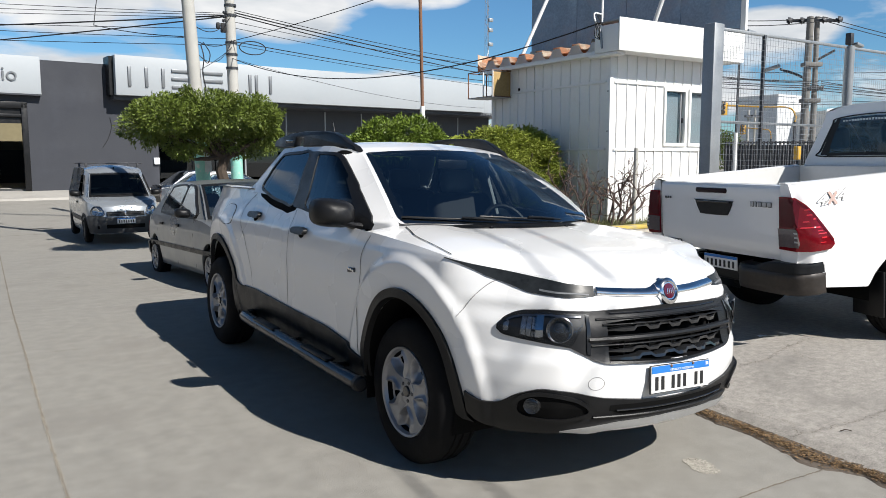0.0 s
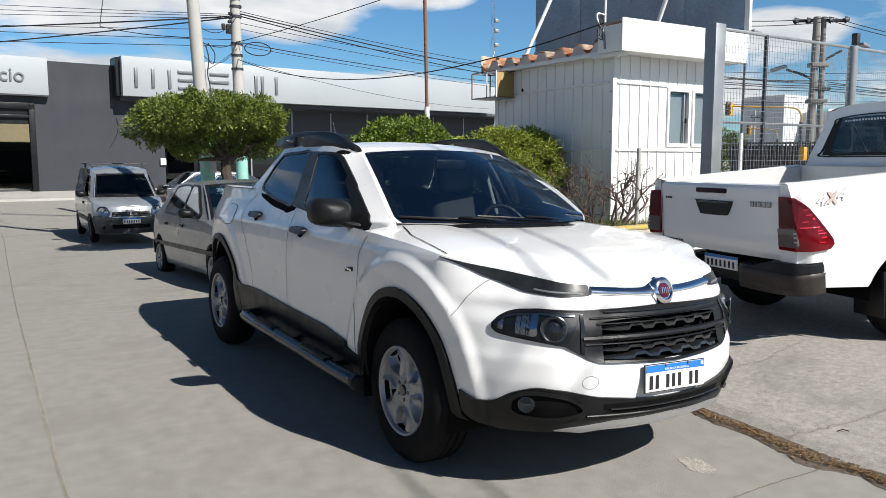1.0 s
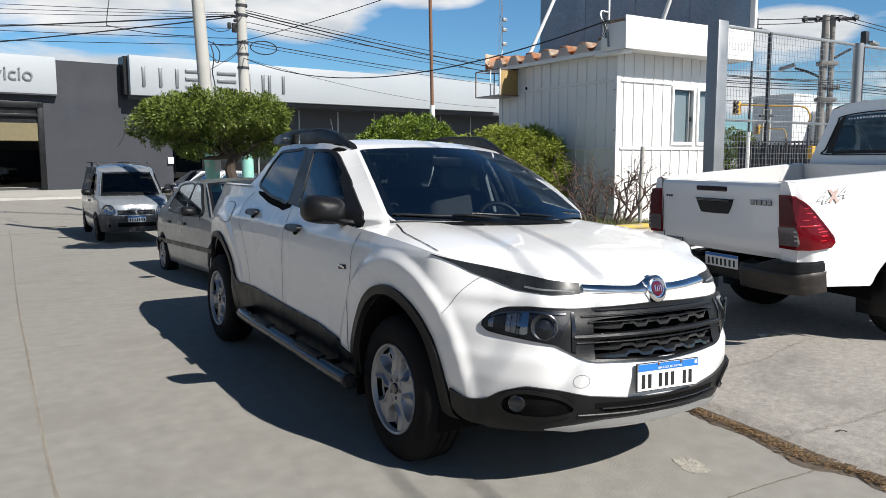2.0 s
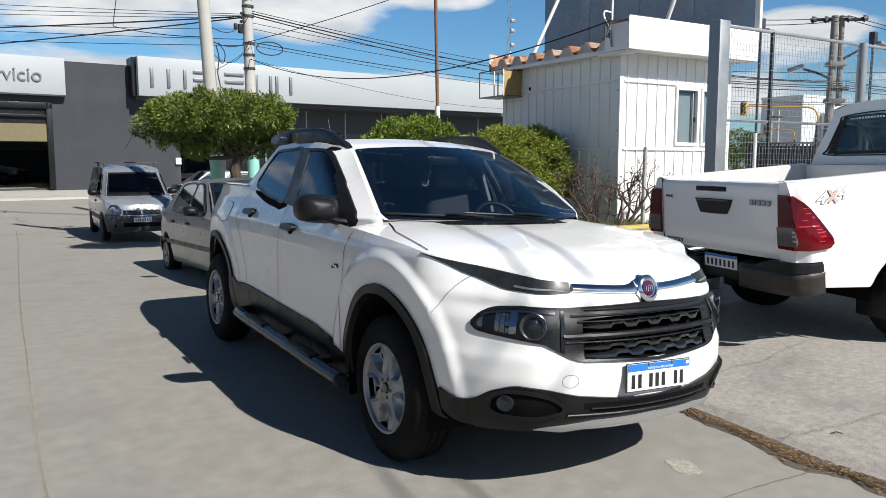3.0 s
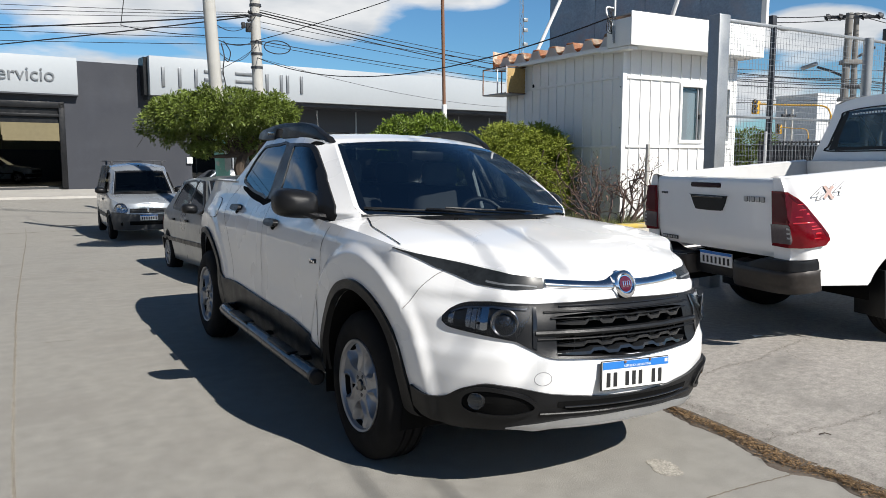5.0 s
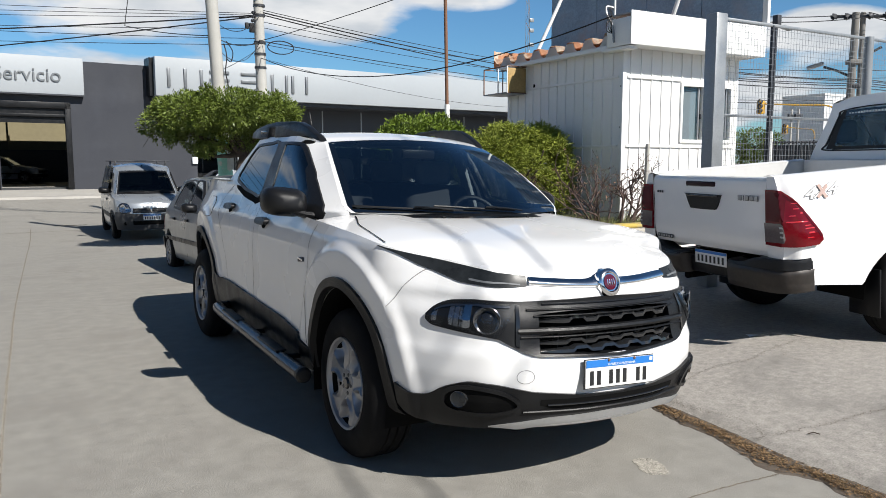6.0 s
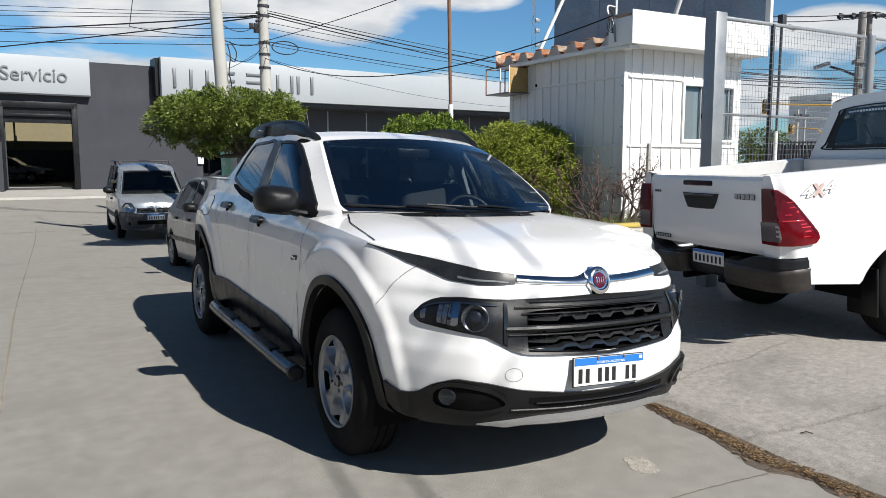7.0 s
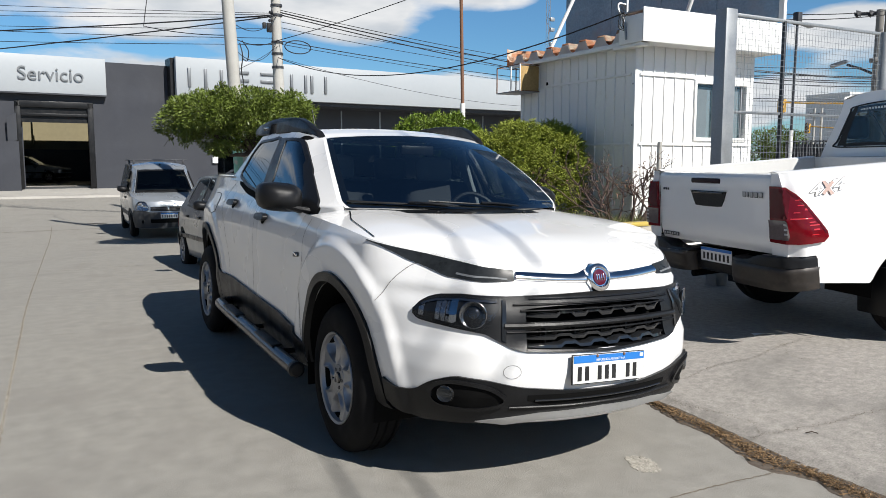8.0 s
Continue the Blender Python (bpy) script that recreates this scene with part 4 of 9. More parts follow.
    # doors: gaps, handles, fuel flap, badge
    for sg in (-1, 1):
        py = sh.put_y(sg)
        gap = lambda pts: part("door_gap", bm_strip([(p.x, p.y) for p in spline([(a, b, 0) for a, b in pts], 8)], py, 0.0042, 0.0022), M_GAP, root)
        gap([(0.355, 1.112), (0.38, 1.05), (0.40, 1.0), (0.395, 0.90), (0.415, 0.71), (0.43, 0.48)])
        gap([(1.47, 1.185), (1.462, 1.0), (1.466, 0.8), (1.478, 0.66), (1.47, 0.57)])
        gap([(2.30, 1.26), (2.42, 1.19), (2.455, 1.12), (2.415, 1.03), (2.30, 0.92), (2.215, 0.77), (2.17, 0.60)])
        for y, z in ((2.16, 1.118), (1.27, 1.070)):
            h = part("door_handle", bm_patch([(p.x, p.y) for p in spline([(y - 0.105, z - 0.004, 0), (y - 0.08, z + 0.018, 0), (y + 0.06, z + 0.020, 0), (y + 0.105, z + 0.008, 0), (y + 0.085, z - 0.018, 0), (y - 0.07, z - 0.022, 0)], 5, True)], py, 0.034, 0.028, 3, 0.012), M_BLACK, root)
            part("handle_cup", bm_patch([(y + 0.05 * math.cos(a) - 0.02, z - 0.012 + 0.034 * math.sin(a)) for a in np.linspace(0, 2 * math.pi, 18)[:-1]], py, 0.003, 0, 3), M_SEAM, h)
    flap = [(2.755 + 0.12 * math.copysign(abs(math.cos(a)) ** 0.6, math.cos(a)), 1.088 + 0.075 * math.copysign(abs(math.sin(a)) ** 0.6, math.sin(a))) for a in np.linspace(0, 2 * math.pi, 41)[:-1]]
    fuel = part("fuel_flap", bm_patch(flap, sh.put_y(-1), 0.004, 0.004, 4), M_WHITE, root)
    part("flap_gap", bm_ring(flap, sh.put_y(-1), 0.0035, 0.003, 0.004), M_GAP, fuel)
    part("engine_badge", bm_box(sh.put(-sh.s_y(0.50), 0.916, 0.004), (0.006, 0.085, 0.024), 0.003, (-6, 0, 1)), M_DARKSTEEL, root)
    for k in range(3):
        part("engine_badge_bar", bm_box(sh.put(-sh.s_y(0.475 + 0.026 * k), 0.915 + 0.003 * k, 0.008), (0.004, 0.018, 0.012), 0.001), M_CHROME, root)

    # front: running lamps, chrome bar, emblem, dark band with grille and headlamps
    px = sh.put_x()
    for sg in (-1, 1):
        drl = part("running_lamp", sh.band(sg * sh.s_x(0.417), sg * sh.s_y(-0.302),
                                           lambda s: z_top(s) - float(np.interp(sh.x_at(s), [0.411, 0.547, 0.688, 0.793, 0.836, 0.854], [0.046, 0.064, 0.074, 0.044, 0.015, 0.008])),
                                           lambda s: z_top(s) - 0.006, 0.006, 0.02, 30, 4), M_DRL, root, "dark slim running lamp")
        part("light_guide", sh.band(sg * sh.s_x(0.45), sg * sh.s_x(0.66), lambda s: z_top(s) - 0.046 - 0.012 * smooth01((sh.x_at(s) - 0.5) / 0.15), lambda s: z_top(s) - 0.040 - 0.010 * smooth01((sh.x_at(s) - 0.5) / 0.15), 0.0085, 0.004, 20, 2), M_GUIDE, drl)
        def bar(u, v, sg=sg):
            q = lerp(1e-6, sh.s_x(0.408), u)
            hump = math.exp(-((sh.x_at(q)) / 0.062) ** 2)
            return sh.put(sg * q, z_top(q) - lerp(0.043 + 0.012 * hump, 0.010 - 0.038 * hump, v), 0.004 + (0.014 + 0.012 * hump) * math.sin(math.pi * v) ** 0.6)
        part("chrome_bar", bm_grid(bar, 40, 8), M_CHROME, root, "chrome bar across the nose")
    em_m = Matrix.Translation(sh.put(1e-9, 0.936, 0.026)) @ pose(0, 0, 0, 74, 0, 0) @ Matrix.Scale(0.86, 4)
    em = part("emblem", bm_lathe([(0.0, 0.004), (0.046, 0.006), (0.052, 0.014), (0.061, 0.012), (0.070, 0.004), (0.074, -0.03)], em_m, 40), M_CHROME, root, "round chrome emblem with a red face")
    part("emblem_face", bm_lathe([(0.0, 0.0115), (0.028, 0.0108), (0.040, 0.0085)], em_m, 32), M_BADGERED, em)
    for k in range(4):
        part("emblem_bar", bm_box((0, 0, 0), (0.0055, 0.030, 0.003), 0.001), M_CHROME, em).matrix_basis = em_m @ pose(-0.021 + 0.014 * k, 0, 0.0125)

    sa = sh.s_x(0.756)

    hi_at = eased([0, 0.135, 0.452, 0.636, 0.697, 0.721, 0.742, 0.750, 0.756], [0.880, 0.876, 0.868, 0.874, 0.866, 0.855, 0.834, 0.818, 0.795], 0.014)
    lo_at = eased([0, 0.397, 0.444, 0.490, 0.540, 0.642, 0.706, 0.738, 0.750, 0.756], [0.636, 0.652, 0.666, 0.691, 0.720, 0.737, 0.749, 0.757, 0.766, 0.784], 0.014)

    def blk_hi(s):
        return hi_at(sh.x_at(s))

    def blk_lo(s):
        return lo_at(sh.x_at(s))
    grille = part("grille", sh.band(-sh.s_x(0.40), sh.s_x(0.40), lambda s: 0.632, lambda s: 0.862, -0.055, 0.0, 40, 3), M_SEAM, root, "black plastic grille between the headlamps")
    s_in = sh.s_x(0.378)
    for sg in (-1, 1):
        part("end_panel", sh.band(sg * s_in, sg * sa, blk_lo, blk_hi, 0.010, 0.05, 50, 8), M_BLACK, grille)
    part("top_panel", sh.band(-s_in, s_in, lambda s: 0.829 - 0.012 * (abs(s) / s_in) ** 4, blk_hi, 0.011, 0.06, 60, 4), M_BLACK, grille)
    part("lower_lip", sh.band(-s_in, s_in, blk_lo, lambda s: blk_lo(s) + 0.010, 0.012, 0.06, 60, 2), M_BLACK, grille)

    def rail(z, half, th, dp, n=40, flat=0.5):
        """A smooth rail across the nose."""
        return bm_tube([sh.put(sh.s_x(lerp(-half, half, k / n)) if 2 * k != n else 1e-9, z, dp) for k in range(n + 1)], th, 8, flat)

    def toothed(z, half, tall, step, dp, phase):
        """A flat rail that steps up and down in slanted teeth along its length."""
        xs, x, k = [(-half, 0)], -half + phase, 0
        while x < half:
            up = k % 2
            xs.append((x, step * up))
            if x + 0.052 < half:
                xs.append((x + 0.052, step * up))
            x += 0.052 + 0.020
            k += 1
        xs.append((half, xs[-1][1]))
        bm = bmesh.new()
        prev = None
        for q, dz in xs:
            s = sh.s_x(q) if abs(q) > 1e-5 else 1e-9
            h = tall / 2 * min(1.0, 0.25 + (half - abs(q)) / 0.05)
            ring = [bm.verts.new(sh.put(s, z + dz + a * h, dp + b)) for a, b in ((1, -0.045), (1, -0.004), (0.55, 0.0), (-0.9, -0.003), (-1, -0.045))]
            if prev:
                for j in range(5):
                    bm.faces.new((prev[j], ring[j], ring[(j + 1) % 5], prev[(j + 1) % 5]))
            prev = ring
        return bm
    part("grille_ridge", rail(0.857, 0.36, 0.009, 0.010), M_GLOSSBLACK, grille)
    part("grille_ridge", rail(0.836, 0.43, 0.008, 0.012), M_BLACK, grille)
    part("grille_ridge", rail(0.812, 0.40, 0.007, 0.013), M_BLACK, grille)
    part("grille_ridge", rail(0.728, 0.46, 0.008, 0.011), M_BLACK, grille)
    for sg in (-1, 1):
        part("lamp_divider", sh.band(sg * sh.s_x(0.462), sg * sh.s_x(0.478), lambda s: blk_lo(s) + 0.012, lambda s: blk_hi(s) - 0.012, 0.016, 0.006, 4, 3), M_GLOSSBLACK, grille)
    part("grille_rail", rail(0.752, 0.47, 0.016, 0.006, 40, 0.9), M_BLACK, grille)
    part("grille_rail", toothed(0.788, 0.375, 0.020, 0.016, 0.006, 0.085), M_GLOSSBLACK, grille)
    part("grille_rail", toothed(0.699, 0.380, 0.017, 0.012, 0.004, 0.075), M_GLOSSBLACK, grille)
    part("grille_rail", toothed(0.668, 0.380, 0.017, 0.012, 0.006, 0.10), M_GLOSSBLACK, grille)
    for k in range(5):
        part("grille_rib", bm_box(sh.put(sh.s_x(-0.29 + 0.145 * k) if k != 2 else 1e-9, 0.70, -0.03), (0.008, 0.03, 0.10), 0.002), M_BLACK, grille)

    for sg in (-1, 1):
        s0, s1 = sh.s_x(0.472), sh.s_x(0.751)
        hi = lambda s: blk_hi(s) - 0.010
        lo = lambda s: max(blk_lo(s) + 0.010, lerp(0.858, 0.715, min((abs(s) - s0) / 0.085, 1)))
        lamp = part("headlamp", sh.band(sg * s0, sg * s1, lo, hi, 0.013, 0.02, 30, 6), M_BLACK, root, "headlamp with a clear lens and chrome bowls")
        part("lens", sh.band(sg * s0, sg * s1, lo, hi, 0.024, 0.010, 30, 6), M_LENS, lamp)
        c = sh.put(sg * sh.s_x(0.585), 0.797, 0.016)
        nrm = (sh.put(sg * sh.s_x(0.585), 0.797, 0.1) - c).normalized()
        mm = Matrix.Translation(c) @ nrm.to_track_quat("Z", "Y").to_matrix().to_4x4()
        part("reflector", bm_lathe([(0.030, -0.016), (0.036, -0.010), (0.046, -0.002), (0.054, 0.006), (0.057, 0.004)], mm, 32), M_REFLECT, lamp)
        part("projector_lens", bm_lathe([(0.0, 0.002), (0.015, 0.0), (0.026, -0.006), (0.031, -0.014)], mm, 28), M_GLOSSBLACK, lamp)
        # fluted bowl towards the wing
        for k in range(6):
            x0 = 0.655 + 0.0145 * k
            part("bowl_flute", sh.band(sg * sh.s_x(x0), sg * sh.s_x(x0 + 0.0125), lambda s: max(lo(s) + 0.010, 0.752 + 0.005 * k), lambda s: hi(s) - 0.016, 0.013 + 0.004 * math.sin(1.3 * k), 0.006, 3, 4), M_CHROMEDULL, lamp)
        part("lamp_bridge", sh.band(sg * sh.s_x(0.636), sg * sh.s_x(0.656), lambda s: lo(s) + 0.012 + 0.9 * max(0.0, 0.645 - sh.x_at(s)), lambda s: hi(s) - 0.010, 0.021, 0.006, 4, 3), M_CHROME, lamp, sharp=6)
        part("lamp_brow", sh.band(sg * sh.s_x(0.50), sg * sh.s_x(0.735), lambda s: hi(s) - 0.014, lambda s: hi(s) - 0.006, 0.021, 0.006, 20, 1), M_REFLECT, lamp)

    # lower bumper in black, with slot, silver skid plate and fog lamps
    sb = sh.s_y(-0.445)

    low_at = eased([0, 0.186, 0.397, 0.539, 0.635, 0.706, 0.747, 0.794, 0.832], [0.479, 0.482, 0.502, 0.535, 0.545, 0.507, 0.452, 0.458, 0.501], 0.045)

    def low_hi(s):
        return low_at(sh.x_at(s))

    def low_lo(s):
        return float(np.interp(sh.x_at(s), [0, 0.314, 0.596, 0.74, 0.80, 0.83], [0.366, 0.360, 0.335, 0.318, 0.35, 0.42]))
    part("lower_bumper", sh.band(-sb, sb, low_lo, low_hi, 0.014, 0.04, 110, 6), M_BLACK, root)
    part("air_slot", sh.band(-sh.s_x(0.37), sh.s_x(0.37), lambda s: 0.424 + 0.02 * smooth01((abs(s) - 0.30) / 0.08), lambda s: 0.470, 0.0155, 0, 40, 2), M_SEAM, root)
    part("slot_bar", rail(0.446, 0.34, 0.008, 0.018), M_GLOSSBLACK, root)
    part("bumper_ridge", rail(0.416, 0.44, 0.010, 0.014, 40, 0.6), M_BLACK, root)

    def skid_z(s):
        return float(np.interp(sh.x_at(s), [0, 0.314, 0.50, 0.596], [0.385, 0.376, 0.352, 0.334]))
    part("skid_plate", sh.band(-sh.s_x(0.57), sh.s_x(0.57), lambda s: skid_z(s) + 0.010 - 0.034 * min(1.0, 0.05 + (0.57 - sh.x_at(s)) / 0.12), lambda s: skid_z(s) + 0.010, 0.024, 0.03, 60, 4), M_SKID, root, "silver-grey skid plate")
    for sg in (-1, 1):
        pocket = [(p.x, p.y) for p in spline([(0.467, 0.446, 0), (0.514, 0.489, 0), (0.602, 0.512, 0), (0.659, 0.507, 0), (0.692, 0.475, 0), (0.69, 0.427, 0), (0.64, 0.409, 0), (0.533, 0.418, 0)], 6, True)]
        pf = lambda x, z, off, sg=sg: sh.put(sg * sh.s_x(x), z, off)
        fp = part("fog_lamp_pocket", bm_patch(pocket, pf, 0.017, 0, 4), M_SEAM, root)
        part("pocket_rim", bm_ring(pocket, pf, 0.016, 0.026, 0.016), M_BLACK, fp)
        c = sh.put(sg * sh.s_x(0.657), 0.467, 0.018)
        nrm = (sh.put(sg * sh.s_x(0.657), 0.467, 0.2) - c).normalized()
        mm = Matrix.Translation(c) @ nrm.to_track_quat("Z", "Y").to_matrix().to_4x4()
        fg = part("fog_lamp", bm_lathe([(0, 0.002), (0.02, 0.004), (0.030, 0.010), (0.034, 0.012), (0.038, 0.0)], mm, 28), M_REFLECT, fp)
        part("fog_lens", bm_lathe([(0, 0.020), (0.02, 0.018), (0.033, 0.012)], mm, 28), M_SMOKE, fg)
        # seam between wing and bumper
        ln = spline([(0.0, 0.0, 0), (0.45, 0.35, 0), (1, 1, 0)], 8)
        part("bumper_seam", bm_strip([(lerp(sg * sh.s_y(-0.40), sg * sh.s_y(-0.56), p.x), lerp(0.81, 0.985, 1 - (1 - p.x) ** 1.7)) for p in ln], sh.put, 0.0035, 0.0022), M_DECAL, root)
    cap_c = [(-0.435 + 0.034 * math.cos(a), 0.567 + 0.027 * math.sin(a)) for a in np.linspace(0, 2 * math.pi, 29)[:-1]]
    part("tow_cover_gap", bm_ring(cap_c, px, 0.0022, 0.001, 0.002), M_DECAL, root)

    # number plate: characters as plain bars
    pm = pose(-0.005, -0.966, 0.566) @ pose(0, 0, 0, 86, 0, 0) @ pose(0, 0, 0, 0, 0, -1.6) @ Matrix.Diagonal((0.955, 0.90, 1, 1))
    pl = part("number_plate", bm_box((0, 0, 0), (0.40, 0.130, 0.006), 0.0025), M_PLATE, root, "white number plate with a blue top band")
    pl.matrix_basis = pm
    part("plate_frame", bm_box((0, 0, -0.004), (0.408, 0.138, 0.006), 0.002), M_INK, pl)
    part("plate_band", bm_box((0, 0.047, 0.0035), (0.396, 0.034, 0.002), 0.0), M_PLATEBLUE, pl)
    text_mesh("band_text", "REPUBLICA ARGENTINA", 0.0150, M_TAPE, pl, pose(0.005, 0.040, 0.0052), 0.0004)
    for x in (-0.165, -0.125, -0.055, -0.015, 0.025, 0.105, 0.145):
        part("character_bar", bm_box((x, -0.019, 0.0034), (0.022, 0.066, 0.0015), 0.0), M_INK, pl)
    for x in (-0.07, 0.08):
        part("plate_screw", bm_lathe([(0, 0.007), (0.005, 0.006), (0.007, 0.0)], pose(x, 0.059, 0.003), 10), M_RUST, pl)
    part("band_mark", bm_box((0.182, 0.050, 0.0048), (0.018, 0.016, 0.001), 0.0), M_TAPE, pl)

    # wipers
    def on_screen(q, w, off):
        return screen(q, w, off)
    for q0, w0, q1, w1 in ((-0.18, 0.006, -0.80, 0.040), (0.42, 0.006, -0.22, 0.046)):
        arm = part("wiper_arm", bm_tube([on_screen(lerp(q0, q1, f), lerp(w0, w1, f), 0.020 + 0.010 * math.sin(math.pi * f)) for f in np.linspace(0, 0.6, 8)], 0.006, 6), M_GLOSSBLACK, root)
        part("wiper_blade", bm_tube([on_screen(lerp(q0, q1, f) , lerp(w0, w1, f) + 0.003, 0.014) for f in np.linspace(0.12, 1.25, 12)], 0.006, 6), M_BLACK, arm)

    # interior
    part("dashboard", bm_grid(lambda u, v: Vector(((2 * u - 1) * 0.70, lerp(0.24, 0.80, v), 1.125 + 0.02 * math.sin(math.pi * v) - 0.30 * max(v - 0.75, 0))), 16, 12), M_SEAT, root)
    part("cabin_floor", bm_box((0, 1.45, 0.60), (1.5, 1.9, 0.05), 0.02), M_SEAM, root)
    part("door_lining", bm_grid(lambda u, v: Vector((-0.80, lerp(0.5, 2.3, u), lerp(0.6, 1.13, v))), 2, 2), M_SEAM, root)
    part("door_lining", bm_grid(lambda u, v: Vector((0.80, lerp(0.5, 2.3, u), lerp(0.6, 1.13, v))), 2, 2), M_SEAM, root)
    part("headlining", bm_grid(lambda u, v: Vector(((2 * u - 1) * 0.54, lerp(1.0, 2.02, v), z_roof(lerp(1.0, 2.02, v)) + 0.006)), 4, 6), M_SEATLIGHT, root)
    for sx in (-0.37, 0.37):
        for y0, nm in ((1.30, "front_seat"), (2.05, "rear_seat")):
            seat = part(nm, bm_box((sx, y0, 0.98), (0.50, 0.16, 0.66), 0.06, (-14, 0, 0), 3), M_SEAT, root)
            part("seat_base", bm_box((sx, y0 - 0.30, 0.72), (0.50, 0.50, 0.16), 0.05, (4, 0, 0), 3), M_SEAT, seat)
            part("headrest", bm_box((sx, y0 + 0.10, 1.385), (0.27, 0.10, 0.17), 0.045, (-10, 0, 0), 3), M_SEATLIGHT, seat)
    wheel_m = pose(0.37, 0.80, 1.075) @ pose(0, 0, 0, 62, 0, 0)
    sw = part("steering_wheel", bm_tube([wheel_m @ Vector((0.18 * math.cos(a), 0.18 * math.sin(a), 0)) for a in np.linspace(0, 2 * math.pi, 33)], 0.016, 8), M_BLACK, root)
    part("wheel_boss", bm_box((0, 0, 0), (0.19, 0.12, 0.05), 0.02), M_BLACK, sw).matrix_basis = wheel_m @ pose(0, 0, -0.01)
    part("inside_mirror", bm_box((0.0, 0.92, 1.50), (0.23, 0.03, 0.06), 0.014), M_BLACK, root)
    part("screen_pillar_trim", bm_tube([screen(0.94, f, -0.05) for f in np.linspace(0, 1, 12)], 0.02, 6), M_SEAM, root)
    for sg in (-1, 1):
        part("pillar_trim", bm_box((sg * 0.66, 1.43, 1.34), (0.03, 0.11, 0.42), 0.01, (0, -20 * sg, 0)), M_SEATLIGHT, root)
    part("aerial", bm_tube([(-0.30, 1.98, 1.63), (-0.302, 2.06, 1.80)], 0.004, 6), M_BLACK, root)

    # wheels
    for sg in (-1, 1):
        for y, t in ((-0.012, 4), (2.955, 40)):
            add_wheel(root, "wheel", (sg * (0.758 if y < 1 else 0.778), y, 0.372), 0.357, 0.225, 0.216, sg > 0, 5, turn=t, petals=True)
    return root


def mirror_head():
    """The shell of a door mirror, wider than high, its glass side to +y."""
    bm = bmesh.new()
    rows = []
    for k in range(9):
        f = k / 8
        y = lerp(-0.075, 0.085, f)
        g = math.sqrt(max(1 - ((0.75 - f) / 0.80) ** 2, 0.02)) if f < 0.75 else 1.0
        row = []
        for j in range(28):
            a = 2 * math.pi * j / 28
            ca, sa = math.cos(a), math.sin(a)
            x = 0.135 * g * math.copysign(abs(ca) ** 0.62, ca)
            z = 0.085 * g * math.copysign(abs(sa) ** 0.62, sa) + 0.01 * x / 0.135
            row.append(bm.verts.new((x, y, z)))
        rows.append(row)
    for a, b in zip(rows, rows[1:]):
        for j in range(28):
            bm.faces.new((a[j], a[(j + 1) % 28], b[(j + 1) % 28], b[j]))
    bm.faces.new(rows[0])
    bm.faces.new(rows[-1])
    return bm


build_pickup()

# ---- ground: one sheet, with the street's fall ----


def street_z(y):
    return float(np.interp(y, [-400, 4.5, 8.3, 14, 21, 26, 29, 34, 60, 900], [0.015, 0.015, -0.10, -0.27, -0.30, -0.22, -0.05, 0.12, 0.12, 0.1]))


def kerb_x(y):
    return float(np.interp(y, [-400, -2.0, -1.1, -0.72, -0.4, 2.0, 5, 9, 17, 24, 60], [0.905, 0.905, 0.925, 0.975, 1.01, 1.03, 1.25, 1.62, 2.1, 2.5, 5]))


bm = bmesh.new()
gx = [-900, -300, -80, -30, -14, -8, -4, -2.3, -1, 0, 0.7, 1.4, 2, 3, 4, 6, 9, 14, 30, 80, 300, 900]
gy = [-400, -100, -30, -10, -4, -2, -1, 0, 1, 2, 3, 4.5, 6, 8.3, 11, 14, 17, 19, 21, 24, 26, 29, 34, 45, 60, 120, 300, 900]
g = [[bm.verts.new((x, y, street_z(y))) for y in gy] for x in gx]
for i in range(len(gx) - 1):
    for j in range(len(gy) - 1):
        bm.faces.new((g[i][j], g[i + 1][j], g[i + 1][j + 1], g[i][j + 1]))
tagged(part("ground", bm, M_ROAD), "pale worn concrete street with stains and open joints", "road", kind="structure")


def apron_z(x, y):
    """The driveway climbs from the gutter, and on towards the kiosk."""
    d = x - kerb_x(y)
    z = 0.045 + 0.11 * smooth01(d / 1.6) - 0.034 * (1 - smooth01((d + 0.02) / 0.13)) + 0.007 * noise.noise(Vector((x * 9, y * 9, 2))) * smooth01(d / 0.05) * (1 - smooth01((d - 0.1) / 0.3))
    z += 0.27 * smooth01((y - 0.6) / 3.2) * smooth01((d - 0.6) / 2.0)
    z += 0.006 * noise.noise(Vector((x * 1.3, y * 1.3, 0)))
    return max(z + street_z(y) * (1 - smooth01(d / 3)), street_z(y) + 0.010)


def apron_pt(u, v):
    y = float(np.interp(v, [0, 0.12, 0.75, 0.9, 1.0], [-30, -4, 9, 19, 23.5]))
    d = 60 * u ** 3.4
    wob = 0.018 * noise.noise(Vector((y * 2.3, 1.7, 0))) + 0.010 * noise.noise(Vector((y * 7, 4.7, 0)))
    x = kerb_x(y) + (wob if u < 0.2 else 0) + d
    return Vector((x, y, apron_z(x, y)))


